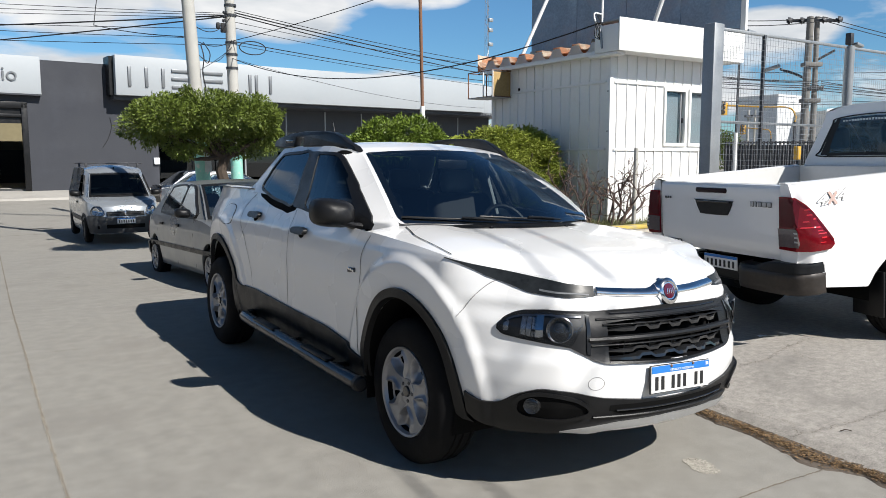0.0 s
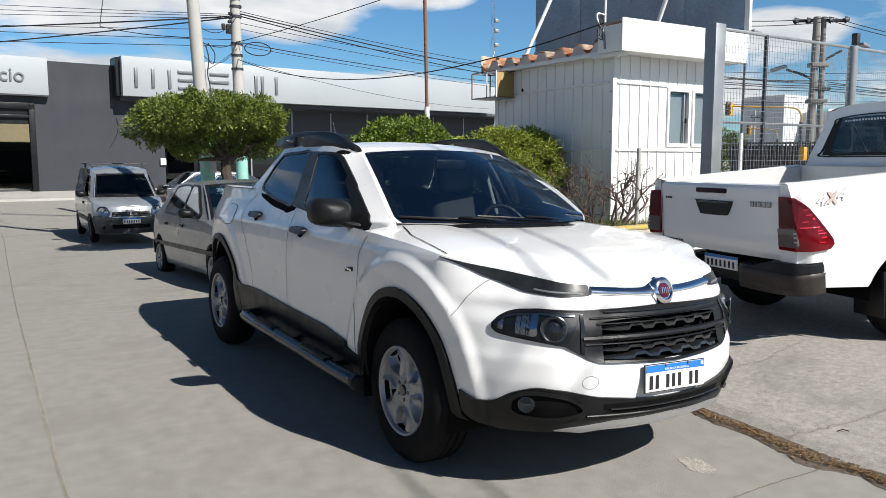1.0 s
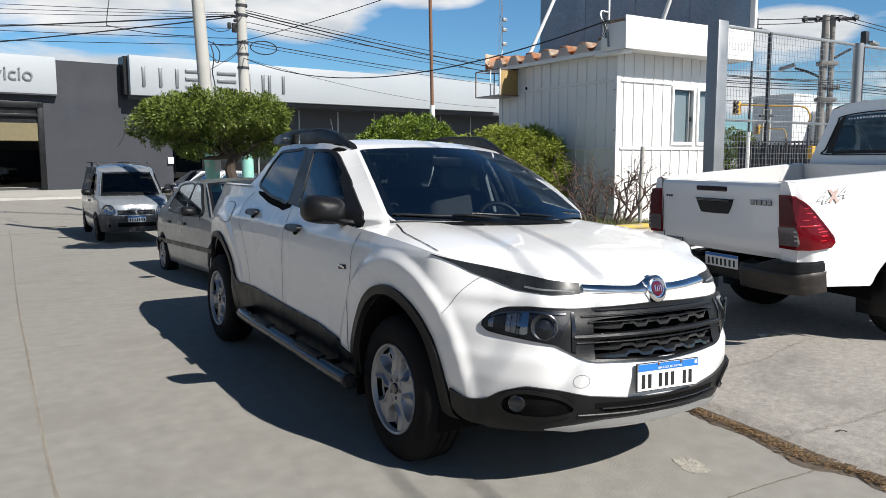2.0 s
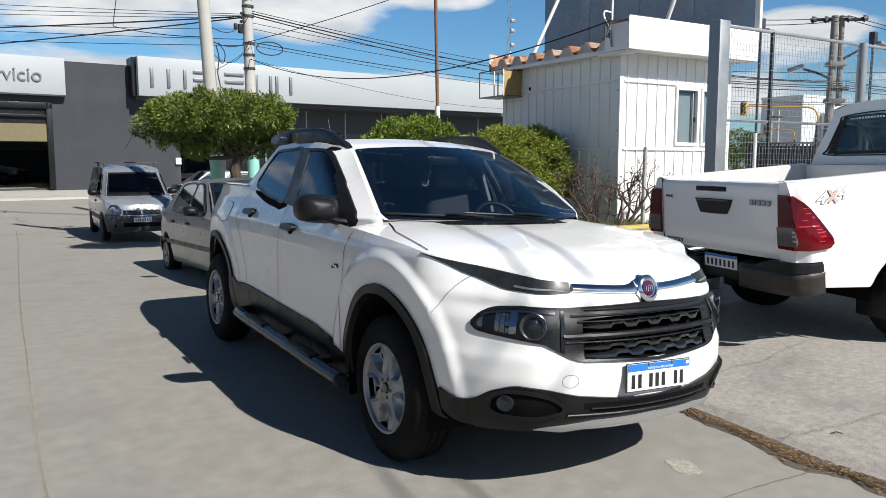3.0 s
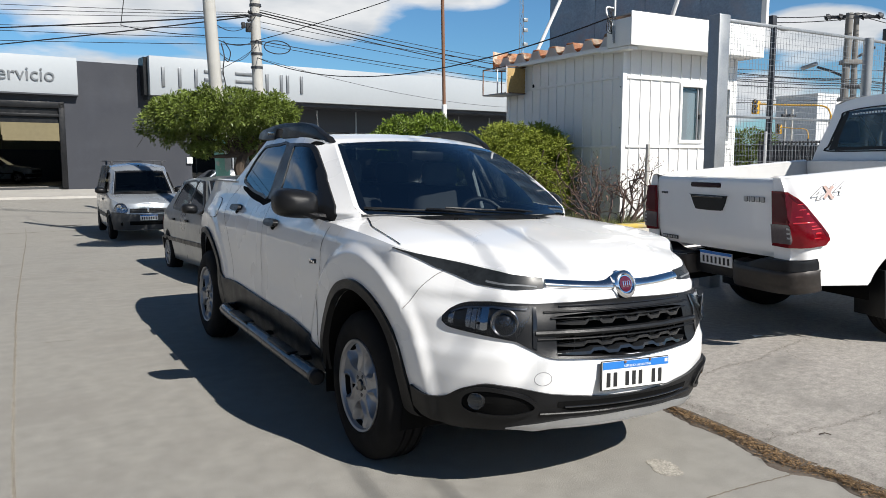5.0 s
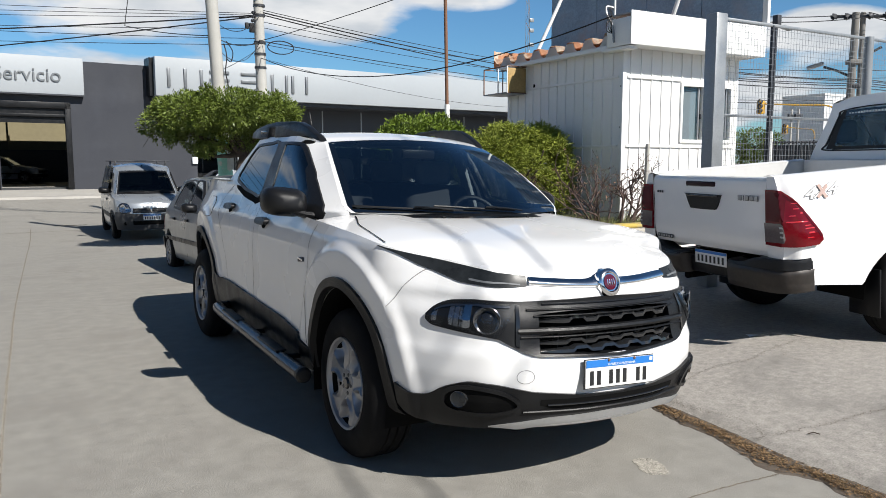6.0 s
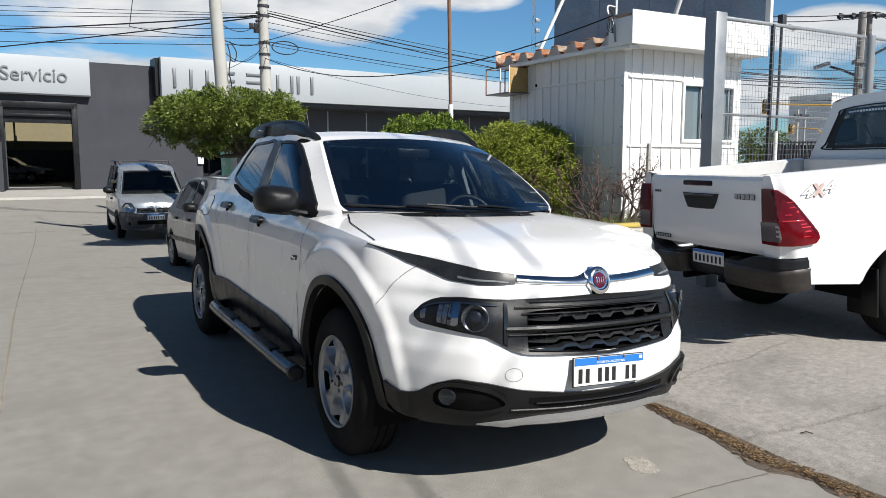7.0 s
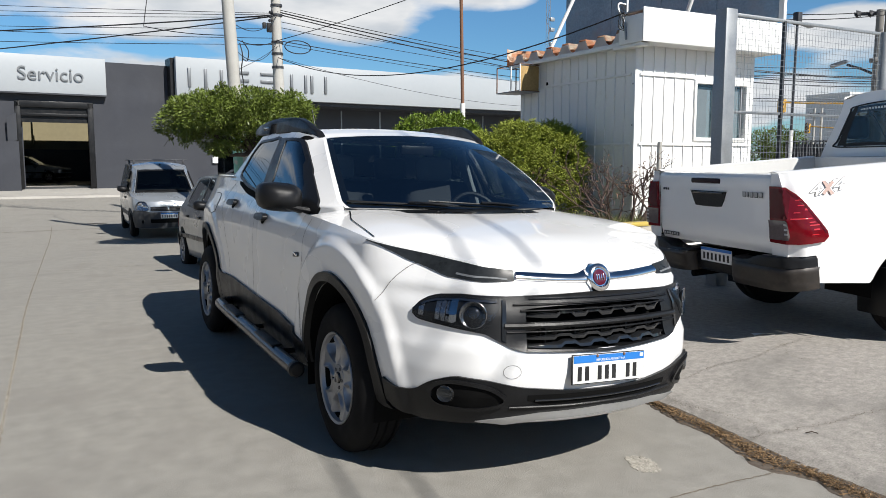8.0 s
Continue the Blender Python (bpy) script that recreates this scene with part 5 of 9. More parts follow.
apron = bm_grid(apron_pt, 60, 150)
edge = [v for v in apron.verts if abs(v.co.x - kerb_x(v.co.y)) < 0.03]
front = bmesh.new()
for f in (0,):
    rim_edges = [e for e in apron.edges if e.is_boundary and all(abs(v.co.x - kerb_x(v.co.y)) < 0.035 for v in e.verts)]
    ext = bmesh.ops.extrude_edge_only(apron, edges=rim_edges)
    low = [q for q in ext["geom"] if isinstance(q, bmesh.types.BMVert)]
    for v in low:
        v.co.x -= 0.022
        v.co.z = street_z(v.co.y) - 0.01
front.free()
pavement = tagged(part("pavement", apron, M_APRON, sharp=50), "rough concrete driveway apron rising from a low broken kerb", "pavement", kind="structure")


def ground_strip(name, pts, width, material, height, wob=0.012, parent=None, raised=0.004):
    """A thin flat seam of dirt that follows a wandering line on the ground."""
    rnd = random.Random(len(name) * 7 + len(pts))
    line = spline([(a, b, 0) for a, b in pts], 40)
    bm = bmesh.new()
    prev = None
    for k, p in enumerate(line):
        d = (line[min(k + 1, len(line) - 1)] - line[max(k - 1, 0)]).normalized()
        nn = Vector((d.y, -d.x, 0))
        c = p + nn * rnd.uniform(-wob, wob)
        hw = width / 2 * rnd.uniform(0.7, 1.25)
        cur = [bm.verts.new((q.x, q.y, height(q.x, q.y) + raised)) for q in (c - nn * hw, c + nn * hw)]
        if prev:
            bm.faces.new((prev[0], prev[1], cur[1], cur[0]))
        prev = cur
    ob = part(name, bm, material, parent)
    return ob


def on_street(x, y):
    return street_z(y)


joint_grp = "open joints in the street"
for pts, w in (([(-2.36, -1.5), (-2.309, 0.518), (-2.271, 1.77), (-2.222, 3.08), (-2.112, 5.93), (-1.819, 12.0), (-1.62, 16.0), (-1.5, 19)], 0.013),
               ([(-6.5, -1.45), (-3.5, -1.3), (-2.35, -1.22), (-0.8, -1.2), (0.21, -1.19), (0.72, -1.22), (0.86, -1.22)], 0.008),
               ([(-2.02, 3.41), (-1.92, 3.405), (-1.80, 3.39)], 0.004),
               ([(-7.0, 8.3), (-4.0, 8.35), (-2.0, 8.4), (-0.6, 8.5)], 0.010),
               ([(-9.0, 17.6), (-4.0, 17.7), (-1.0, 17.9), (1.2, 18.0)], 0.05)):
    tagged(ground_strip("street_joint", pts, w, M_CRACK, on_street, 0.003, raised=0.0025), "sandy dirt-filled joint between the street slabs", "joint", joint_grp, "structure")
grit = random.Random(17)
gj = bmesh.new()
line = spline([(-2.36, -1.5, 0), (-2.309, 0.518, 0), (-2.271, 1.77, 0), (-2.222, 3.08, 0), (-2.112, 5.93, 0), (-1.819, 12.0, 0)], 60)
for k in range(5200):
    f = grit.random() ** 1.6 * (len(line) - 2)
    q = line[int(f)].lerp(line[int(f) + 1], f - int(f))
    r = grit.uniform(0.0010, 0.0036)
    c = Vector((q.x + grit.gauss(0, 0.0065), q.y, street_z(q.y) + 0.0025 + r * 0.4))
    v = [gj.verts.new(c + Vector((grit.uniform(-1, 1), grit.uniform(-1, 1), z)).normalized() * r) for z in (1.2, -0.3, -0.3, -0.3)]
    for a, b, d in ((0, 1, 2), (0, 2, 3), (0, 3, 1)):
        gj.faces.new((v[a], v[b], v[d]))
tagged(part("joint_grit", gj, M_GRAVEL, sharp=5), "sand and small stones caught in the street joint", "grit", kind="stuff")
for pts, w in (([(1.2, -0.10), (1.72, -0.05), (1.97, -0.09), (2.2, -0.06), (2.45, -0.02), (2.96, 0.03)], 0.004),
               ([(0.97, -0.93), (1.02, -0.95), (1.34, -1.02), (1.63, -1.08), (2.4, -1.22), (4, -1.5)], 0.004),
               ([(1.08, -0.20), (1.07, -0.41), (1.10, -0.62), (1.12, -0.80), (1.03, -0.93)], 0.0035),
               ([(2.4, 0.0), (2.2, -0.25), (2.25, -0.4)], 0.003)):
    tagged(ground_strip("apron_crack", pts, w, M_CRACK, apron_z, 0.02), "irregular crack across the concrete apron", "crack", "cracks in the apron", "structure")

# gutter: damp soil, dry leaf litter, damp patch, worn spot with bare gravel
SOIL_Y = [-6, -3, -2.0, -1.486, -1.383, -1.29, -1.215, -1.107, -1.048, -0.971, -0.759, -0.526, -0.228, 0.4, 3.0]
SOIL_X = [0.86, 0.85, 0.825, 0.785, 0.831, 0.809, 0.745, 0.731, 0.77, 0.802, 0.874, 0.873, 0.955, 0.97, 1.02]


def soil_pt(u, v):
    y = float(np.interp(v, [0, 0.2, 0.8, 1], [-6, -2.2, 0.2, 3.0]))
    x0 = float(np.interp(y, SOIL_Y, SOIL_X)) + 0.018 * noise.noise(Vector((y * 9, 0, 3))) + 0.010 * noise.noise(Vector((y * 31, 0, 5)))
    x = lerp(min(x0, kerb_x(y) - 0.02), kerb_x(y) + 0.012, u)
    return Vector((x, y, street_z(y) - 0.003 + 0.0075 * min(1.0, u / 0.12) + 0.014 * u ** 2 + 0.004 * noise.noise(Vector((u * 9, y * 24, 0)))))


tagged(part("gutter_soil", bm_grid(soil_pt, 18, 420), M_WET), "strip of dark damp soil spreading from the kerb", "soil", kind="structure")
rnd = random.Random(5)
lit = bmesh.new()
for k in range(12000):
    y = rnd.uniform(-3.2, 0.0) if k % 6 else rnd.uniform(0.0, 3)
    lo = max(float(np.interp(y, SOIL_Y, SOIL_X)) + 0.01, kerb_x(y) - 0.15)
    dens = 0.5 + 0.5 * noise.noise(Vector((y * 2.6, 0, 8)))
    if rnd.random() > 0.35 + dens:
        continue
    x = lerp(lo, kerb_x(y), min(1.0, max(0.0, rnd.gauss(0.62, 0.26))))
    ln, wd = rnd.uniform(0.006, 0.026) * (1.9 if rnd.random() < 0.15 else 1.0), rnd.uniform(0.0012, 0.0045)
    m = pose(x, y, street_z(y) + 0.008 + 0.012 * rnd.random() * (1 if x > lo + 0.02 else 0.2), rnd.uniform(-25, 25), rnd.uniform(-25, 25), rnd.uniform(0, 360))
    lit.faces.new([lit.verts.new(m @ Vector(q)) for q in ((-ln / 2, 0, 0), (0, -wd, 0.002), (ln / 2, 0, 0), (0, wd, 0.002))])
tagged(part("leaf_litter", lit, M_DEBRIS), "dry brown leaves and straw gathered in the gutter", "leaf litter", kind="stuff")
grav = bmesh.new()
for k in range(900):
    a, q = rnd.uniform(0, 6.283), math.sqrt(rnd.random()) * rnd.uniform(0.75, 1.08)
    x, y = 0.315 + 0.066 * q * math.cos(a) * (1 + 0.3 * math.sin(2 * a)), -0.862 + 0.098 * q * math.sin(a)
    s = rnd.uniform(0.003, 0.0075)
    b = bmesh.new()
    bmesh.ops.create_icosphere(b, subdivisions=1, radius=s, matrix=pose(x, y, 0.016, 0, 0, rnd.uniform(0, 360)) @ Matrix.Diagonal((1.3, 0.9, 0.5, 1)))
    join_bm(grav, b)
tagged(part("gravel_patch", grav, M_GRAVEL), "worn spot with bare gravel in the concrete", "gravel", kind="stuff")
tagged(part("dropped_stick", bm_tube([(1.20, -1.06, apron_z(1.20, -1.06) + 0.006), (1.225, -1.075, apron_z(1.225, -1.075) + 0.012), (1.24, -1.10, apron_z(1.24, -1.10) + 0.006)], 0.0028, 6), M_BARK), "short dark twig lying on the apron", "twig")
tagged(part("paper_scrap", bm_grid(lambda u, v: Vector((2.42 + 0.16 * u, 0.24 - 0.05 * u + 0.05 * v, apron_z(2.45, 0.25) + 0.006 + 0.012 * math.sin(3 * u + 2 * v))), 6, 3), M_TAPE), "crumpled white paper scrap on the concrete", "litter")
# small pebbles scattered over the apron and gutter edge
peb = bmesh.new()
for k in range(700):
    x, y = rnd.uniform(1.02, 3.4), rnd.uniform(-1.9, 0.6)
    s = rnd.uniform(0.0010, 0.0028)
    b = bmesh.new()
    bmesh.ops.create_icosphere(b, subdivisions=1, radius=s, matrix=pose(x, y, apron_z(x, y) + s * 0.3))
    join_bm(peb, b)
tagged(part("loose_grit", peb, M_GRAVEL), "loose grit on the concrete apron", "grit", kind="stuff")

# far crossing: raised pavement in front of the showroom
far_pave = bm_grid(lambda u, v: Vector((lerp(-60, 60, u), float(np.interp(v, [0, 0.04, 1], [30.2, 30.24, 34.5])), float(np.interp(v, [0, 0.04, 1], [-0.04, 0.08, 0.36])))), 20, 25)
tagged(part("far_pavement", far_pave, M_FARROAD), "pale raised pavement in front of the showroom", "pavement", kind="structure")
drain = bm_grid(lambda u, v: Vector((lerp(-0.9, -0.1, u), lerp(19.7, 19.85, v), street_z(19.8) + 0.006)), 4, 2)
tagged(part("street_drain", drain, M_SEAM), "dark drain slot across the street", "drain", kind="structure")

# ---- showroom across the street ----
SR = pose(0.7, 33.0, 0, 0, 0, 4)


def build_showroom():
    root = empty("showroom", SR, "low dark-grey car showroom with a long pale sign band", "building")

    def box(name, x0, x1, y0, y1, z0, z1, material, bevel=0.0, parent=root, label=""):
        return part(name, bm_box(((x0 + x1) / 2, (y0 + y1) / 2, (z0 + z1) / 2), (x1 - x0, y1 - y0, z1 - z0), bevel), material, parent, label)
    # workshop front wall round the gate opening
    box("wall", -30, -2.92, 0, 0.3, 0.1, 5.72, M_WALLGREY)
    box("wall", 0.02, 5.3, 0, 0.3, 0.1, 5.68, M_WALLGREY)
    box("wall", -2.92, 0.02, 0, 0.3, 3.86, 5.70, M_WALLGREY)
    box("wall", -2.9, -2.9 + 0.25, 0.3, 6.0, 0.1, 5.4, M_WALLGREY)
    box("plinth", -6.0, -2.86, -0.25, -0.002, 0.1, 2.25, M_WALLGREY)
    for x0, x1, z0, z1 in ((-2.92, -2.72, 0.30, 3.9), (-0.2, 0.03, 0.30, 3.9), (-2.92, 0.03, 3.66, 3.92), (-2.72, -0.2, 3.30, 3.42)):
        box("gate_frame", x0, x1, -0.06, 0.10, z0, z1, M_BLACK, 0.01)
    box("roller_shutter", -2.72, -0.2, 0.06, 0.14, 3.05, 3.66, M_BLACK)
    part("awning", bm_grid(lambda u, v: Vector((lerp(-2.9, -3.25, u) + 0.0, -0.25 + 0.05 * v, lerp(3.4, 2.3, v) - 0.2 * u)), 2, 2), M_WALLDARK, root)
    # workshop inside
    box("workshop_floor", -6, 3.2, 0.3, 12, 0.20, 0.34, M_GREYPLASTIC)
    box("workshop_back_wall", -6, 3.2, 11.8, 12, 0.3, 5.5, M_INNER)
    box("workshop_back_base", -6, 3.2, 11.7, 11.79, 0.3, 2.1, M_WALLDARK)
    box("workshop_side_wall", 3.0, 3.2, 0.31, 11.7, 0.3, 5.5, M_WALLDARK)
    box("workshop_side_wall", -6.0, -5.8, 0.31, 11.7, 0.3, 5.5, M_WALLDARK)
    # ceiling and roof left open, an unseen gap added to sun the back wall
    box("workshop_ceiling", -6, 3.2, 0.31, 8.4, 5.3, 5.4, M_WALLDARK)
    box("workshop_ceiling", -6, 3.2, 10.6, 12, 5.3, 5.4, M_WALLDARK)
    box("workshop_column", -1.33, -1.27, 11.5, 11.69, 2.1, 5.3, M_INNER)
    # pale sign bands
    box("service_sign", -30, 0.55, -0.32, 0.05, 4.24, 5.76, M_SIGNW, 0.01)
    box("sign_edge", -30, 0.56, -0.34, 0.05, 4.18, 4.237, M_WALLDARK)
    text_mesh("sign_letters", "Servicio", 0.78, M_SIGNGREY, root, pose(-1.55, -0.35, 4.98, 90, 0, 0), 0.03, "grey raised letters")
    box("long_sign", 3.34, 24.1, -0.9, 0.2, 4.33, 6.02, M_SIGNW, 0.01)
    # black strip: shade on the sign's side face put into the colour
    box("sign_side_shade", 3.16, 3.337, -0.6, 0.25, 4.33, 5.98, M_BLACK)
    box("sign_end", 24.1, 27.5, -0.6, 3.5, 4.2, 5.9, M_SIGNW, 0.01)
    # brand lettering as plain double bars
    for x, kind in ((3.84, 2), (5.28, 1), (5.72, 3), (7.18, 3), (8.64, 2), (9.68, 2)):
        if kind == 1:
            bars = ((x, x + 0.13, 4.72, 5.56),)
        elif kind == 2:
            bars = ((x, x + 0.13, 4.72, 5.56), (x + 0.72, x + 0.85, 4.72, 5.56))
        else:
            bars = ((x, x + 0.9, 5.43, 5.56), (x, x + 0.9, 5.08, 5.21), (x, x + 0.9, 4.72, 4.85))
        for a, b, c, d in bars:
            box("sign_bar", a, b, -0.97, -0.9, c, d, M_SIGNGREY, 0.01)
    # recessed showroom glazing and soffit
    box("soffit", 3.3, 27.3, -0.6, 4.0, 4.15, 4.32, M_WALLDARK)
    box("upper_panel", 5.3, 26.0, 1.2, 1.4, 3.0, 4.2, M_WALLDARK)
    box("showroom_back", 5.3, 26.0, 6.0, 6.2, 0.2, 4.2, M_WALLDARK)
    box("showroom_floor", 5.3, 26.0, 1.4, 6.0, 0.25, 0.36, M_FARBLD)
    box("glazing", 5.3, 26.0, 1.28, 1.30, 0.4, 3.0, M_TINT)
    for x in np.arange(5.35, 26, 2.3):
        box("mullion", x, x + 0.07, 1.18, 1.36, 0.36, 4.1, M_GALV)
    box("end_wall", 26.0, 26.3, 1.2, 8, 0.2, 4.2, M_WALLDARK)
    box("roof", -29.9, 26.0, 0.31, 8.4, 5.42, 5.6, M_WALLDARK)
    box("roof", 3.2, 26.0, 8.4, 12, 5.42, 5.6, M_WALLDARK)
    box("roof", -29.9, -6.0, 8.4, 12, 5.42, 5.6, M_WALLDARK)
    box("unseen_skylight", -6.0, 3.2, 8.4, 10.6, 5.44, 5.46, M_CLEAR).visible_shadow = False
    box("wall_box", 5.05, 5.3, -0.12, -0.004, 1.35, 1.65, M_TAPE, 0.01)
    part("wall_cable", bm_tube(spline([(2.9, -0.02, 2.1), (3.15, -0.02, 2.5), (3.3, -0.02, 3.0), (3.25, -0.02, 3.4)], 6), 0.012, 5), M_CABLE, root)
    return root


build_showroom()

# ---- kiosk ----


def build_kiosk():
    root = empty("kiosk", pose(5.15, 4.5, 0, 0, 0, -1), "white corrugated sheet-metal kiosk with a deep fascia and a rusty roof", "kiosk")
    W, D, Z0, Z1 = 2.25, 2.76, 0.50, 3.0

    def box(name, x0, x1, y0, y1, z0, z1, material, bevel=0.0, parent=root, label="", rot=(0, 0, 0)):
        return part(name, bm_box(((x0 + x1) / 2, (y0 + y1) / 2, (z0 + z1) / 2), (x1 - x0, y1 - y0, z1 - z0), bevel, rot), material, parent, label)
    wins = ((1.105, 1.535), (1.645, 2.11))
    # front wall round the two windows
    box("wall", 0.05, wins[0][0], 0, 0.05, Z0, Z1, M_SIDING)
    box("wall", wins[0][1], wins[1][0], 0, 0.05, 1.73, 2.52, M_SIDING)
    box("wall", wins[1][1], W - 0.05, 0, 0.05, Z0, Z1, M_SIDING)
    box("wall", wins[0][0], wins[1][1], 0, 0.05, Z0, 1.73, M_SIDING)
    box("wall", wins[0][0], wins[1][1], 0, 0.05, 2.52, Z1, M_SIDING)
    box("wall", 0, 0.05, 0.05, D, Z0, Z1 - 0.05, M_SIDING)
    box("wall", W - 0.05, W, 0.05, D, Z0, Z1 - 0.05, M_SIDING)
    box("wall", 0.05, W - 0.05, D - 0.05, D, Z0, Z1 - 0.05, M_SIDING)
    box("corner_post", -0.012, 0.055, -0.012, 0.055, Z0, Z1, M_SIDING, 0.006)
    box("corner_post", W - 0.055, W + 0.012, -0.012, 0.055, Z0, Z1, M_SIDING, 0.006)
    box("kiosk_floor", 0.05, W - 0.05, 0.05, D - 0.05, 0.5, 0.56, M_WALLDARK)
    box("inner_lining", 0.06, W - 0.06, D - 0.10, D - 0.06, 0.56, 2.9, M_FARBLD)
    # ribs of the sheeting
    for z0, z1 in ((2.60, Z1 - 0.01), (1.665, 2.555), (Z0, 1.63)):
        for k in range(12):
            x = 0.13 + k * 0.193
            if z1 < 1.7 or z0 > 2.5 or not any(a - 0.05 < x < b + 0.05 for a, b in wins):
                if x < W - 0.05:
                    box("rib", x - 0.008, x + 0.008, -0.016, 0.001, z0, z1, M_SIDING, 0.003)
        for k in range(13):
            y = 0.20 + k * 0.205
            if y < D - 0.03:
                box("rib", -0.016, 0.001, y - 0.008, y + 0.008, z0, z1 - 0.05 if z1 > 2.7 else z1, M_SIDING, 0.003)
    for z in (2.578, 1.649):
        box("band", 0.07, 1.08 if z > 2 else W - 0.06, -0.024, 0.001, z - 0.018, z + 0.018, M_SIDING, 0.004)
        box("band", -0.022, 0.001, 0.07, D, z - 0.016, z + 0.016, M_SIDING, 0.004)
    box("base_skirt", -0.03, W + 0.03, -0.03, 0.0, 0.46, 0.60, M_KERB, 0.006)
    # windows
    for a, b in wins:
        win = part("window", bm_grid(lambda u, v, a=a, b=b: Vector((lerp(a, b, u), 0.024, lerp(1.73, 2.52, v))), 2, 2), M_CLEAR, root)
        for x0, x1, z0, z1 in ((a - 0.03, a + 0.012, 1.70, 2.55), (b - 0.012, b + 0.03, 1.70, 2.55), (a + 0.012, b - 0.012, 1.70, 1.75), (a + 0.012, b - 0.012, 2.50, 2.55)):
            box("window_frame", x0, x1, -0.028, 0.04, z0, z1, M_FASCIAW, 0.005, win)
        box("sash_bar", b - 0.075, b - 0.05, 0.012, 0.034, 1.75, 2.50, M_GALV, 0.003, win)
        # panel and rail added behind the glass, coloured like the sky it reflects
        box("reflection_panel", a + 0.014, b - 0.014, 0.052, 0.056, 1.74, 2.50, M_PANEBACK, 0, win, "blue-grey panel standing in for reflected sky")
        box("reflection_panel_rail", a + 0.014, b - 0.014, 0.040, 0.050, 2.46, 2.50, M_WALLDARK, 0, win)
    box("latch", 1.49, 1.505, -0.01, 0.02, 2.05, 2.12, M_DARKSTEEL, 0.002)
    # deep fascia with soffit
    box("fascia", -0.21, 2.39, -0.36, -0.34, 2.945, 3.375, M_FASCIAW, 0.006)
    box("fascia_side", -0.21, -0.19, -0.338, 0.10, 2.945, 3.30, M_SIDING, 0.004)
    box("fascia_side", 2.37, 2.39, -0.338, 0.10, 2.945, 3.375, M_FASCIAW, 0.004)
    box("soffit", -0.188, 2.368, -0.338, 0.10, 2.955, 2.985, M_FASCIAW)
    box("fascia_cap", -0.188, 2.368, -0.338, 0.10, 3.34, 3.36, M_GALV)
    box("eave_beam", -0.19, -0.03, -0.30, 0.25, 2.90, 2.943, M_SIDING, 0.006)

    # trapezoid roof sheet, rusty above, with the white edge trim below
    def sheet(x, y):
        ph = ((y + 0.10) / 0.405) % 1.0
        h = 0.0 if ph < 0.30 else (ph - 0.30) / 0.12 if ph < 0.42 else 1.0 if ph < 0.75 else 1 - (ph - 0.75) / 0.12 if ph < 0.87 else 0.0
        return 3.035 + 0.022 * (y < 0.3) + 0.10 * h
    ysamp = sorted({round(-0.10 + 0.405 * (k + o), 4) for k in range(8) for o in (0, 0.30, 0.42, 0.75, 0.87)})
    ysamp = [y for y in ysamp if y <= D + 0.15]
    bm = bmesh.new()
    rows = [[bm.verts.new((x, y, sheet(x, y) - 0.02 * x)) for y in ysamp] for x in (-0.16, 0.3, 1.2, W + 0.05)]
    for a, b in zip(rows, rows[1:]):
        for j in range(len(ysamp) - 1):
            bm.faces.new((a[j], b[j], b[j + 1], a[j + 1]))
    bmesh.ops.solidify(bm, geom=bm.faces[:], thickness=0.006)
    part("roof_sheet", bm, M_ORANGE, root, "rust-orange corrugated roof sheet", sharp=20)
    # end closures of the ridges, painted white
    for k in range(8):
        y = -0.10 + 0.405 * (k + 0.30)
        if y > D:
            break
        bm = bmesh.new()
        f = [bm.verts.new((-0.165, yy, zz)) for yy, zz in ((y - 0.06, 2.99), (y + 0.29, 2.99), (y + 0.245, 3.03), (y + 0.19, 3.115), (y + 0.04, 3.115), (y - 0.005, 3.03))]
        bm.faces.new(f)
        bmesh.ops.solidify(bm, geom=bm.faces[:], thickness=0.012)
        part("ridge_closure", bm, M_SIDING, root)
    box("eave_trim", -0.17, -0.145, -0.10, D + 0.1, 2.93, 2.99, M_SIDING, 0.004)
    box("eave_trim", -0.145, 0.0, -0.05, D + 0.05, 2.945, 2.965, M_SIDING)
    # loose orange sheet at the far end
    part("loose_sheet", bm_grid(lambda u, v: Vector((lerp(-0.16, 0.75, u), D + 0.18 + 0.05 * math.sin(9 * u), lerp(2.98, 3.26, v) - 0.03 * u)), 14, 3), M_ORANGE, root, "loose rusty orange sheet")
    # wall cage for an air conditioner
    ya, yb = D - 0.56, D + 0.12
    cage = part("air_conditioner_cage", bm_box((-0.20, (ya + yb) / 2, 2.515), (0.40, yb - ya, 0.012), 0.003), M_GALV, root, "pale steel cage box with a wooden panel")
    for x in (-0.39, -0.02):
        for y in (ya, D - 0.30, yb):
            part("cage_bar", bm_box((x, y, 2.72), (0.016, 0.016, 0.42), 0.003), M_SIDING if y != yb else M_RUST, cage)
        for z in (2.52, 2.93):
            part("cage_bar", bm_box((x, (ya + yb) / 2, z), (0.014, yb - ya, 0.014), 0.003), M_RUST, cage)
    for y in (ya, yb):
        for z in (2.52, 2.93):
            part("cage_bar", bm_box((-0.20, y, z), (0.36, 0.014, 0.014), 0.003), M_RUST, cage)
    part("cage_panel", bm_box((-0.03, D - 0.42, 2.72), (0.02, 0.24, 0.38), 0.003), M_PLY, cage, "plywood panel")
    part("cage_panel", bm_box((-0.20, ya + 0.02, 2.72), (0.33, 0.012, 0.38), 0.003), M_PLY, cage, "plywood panel")
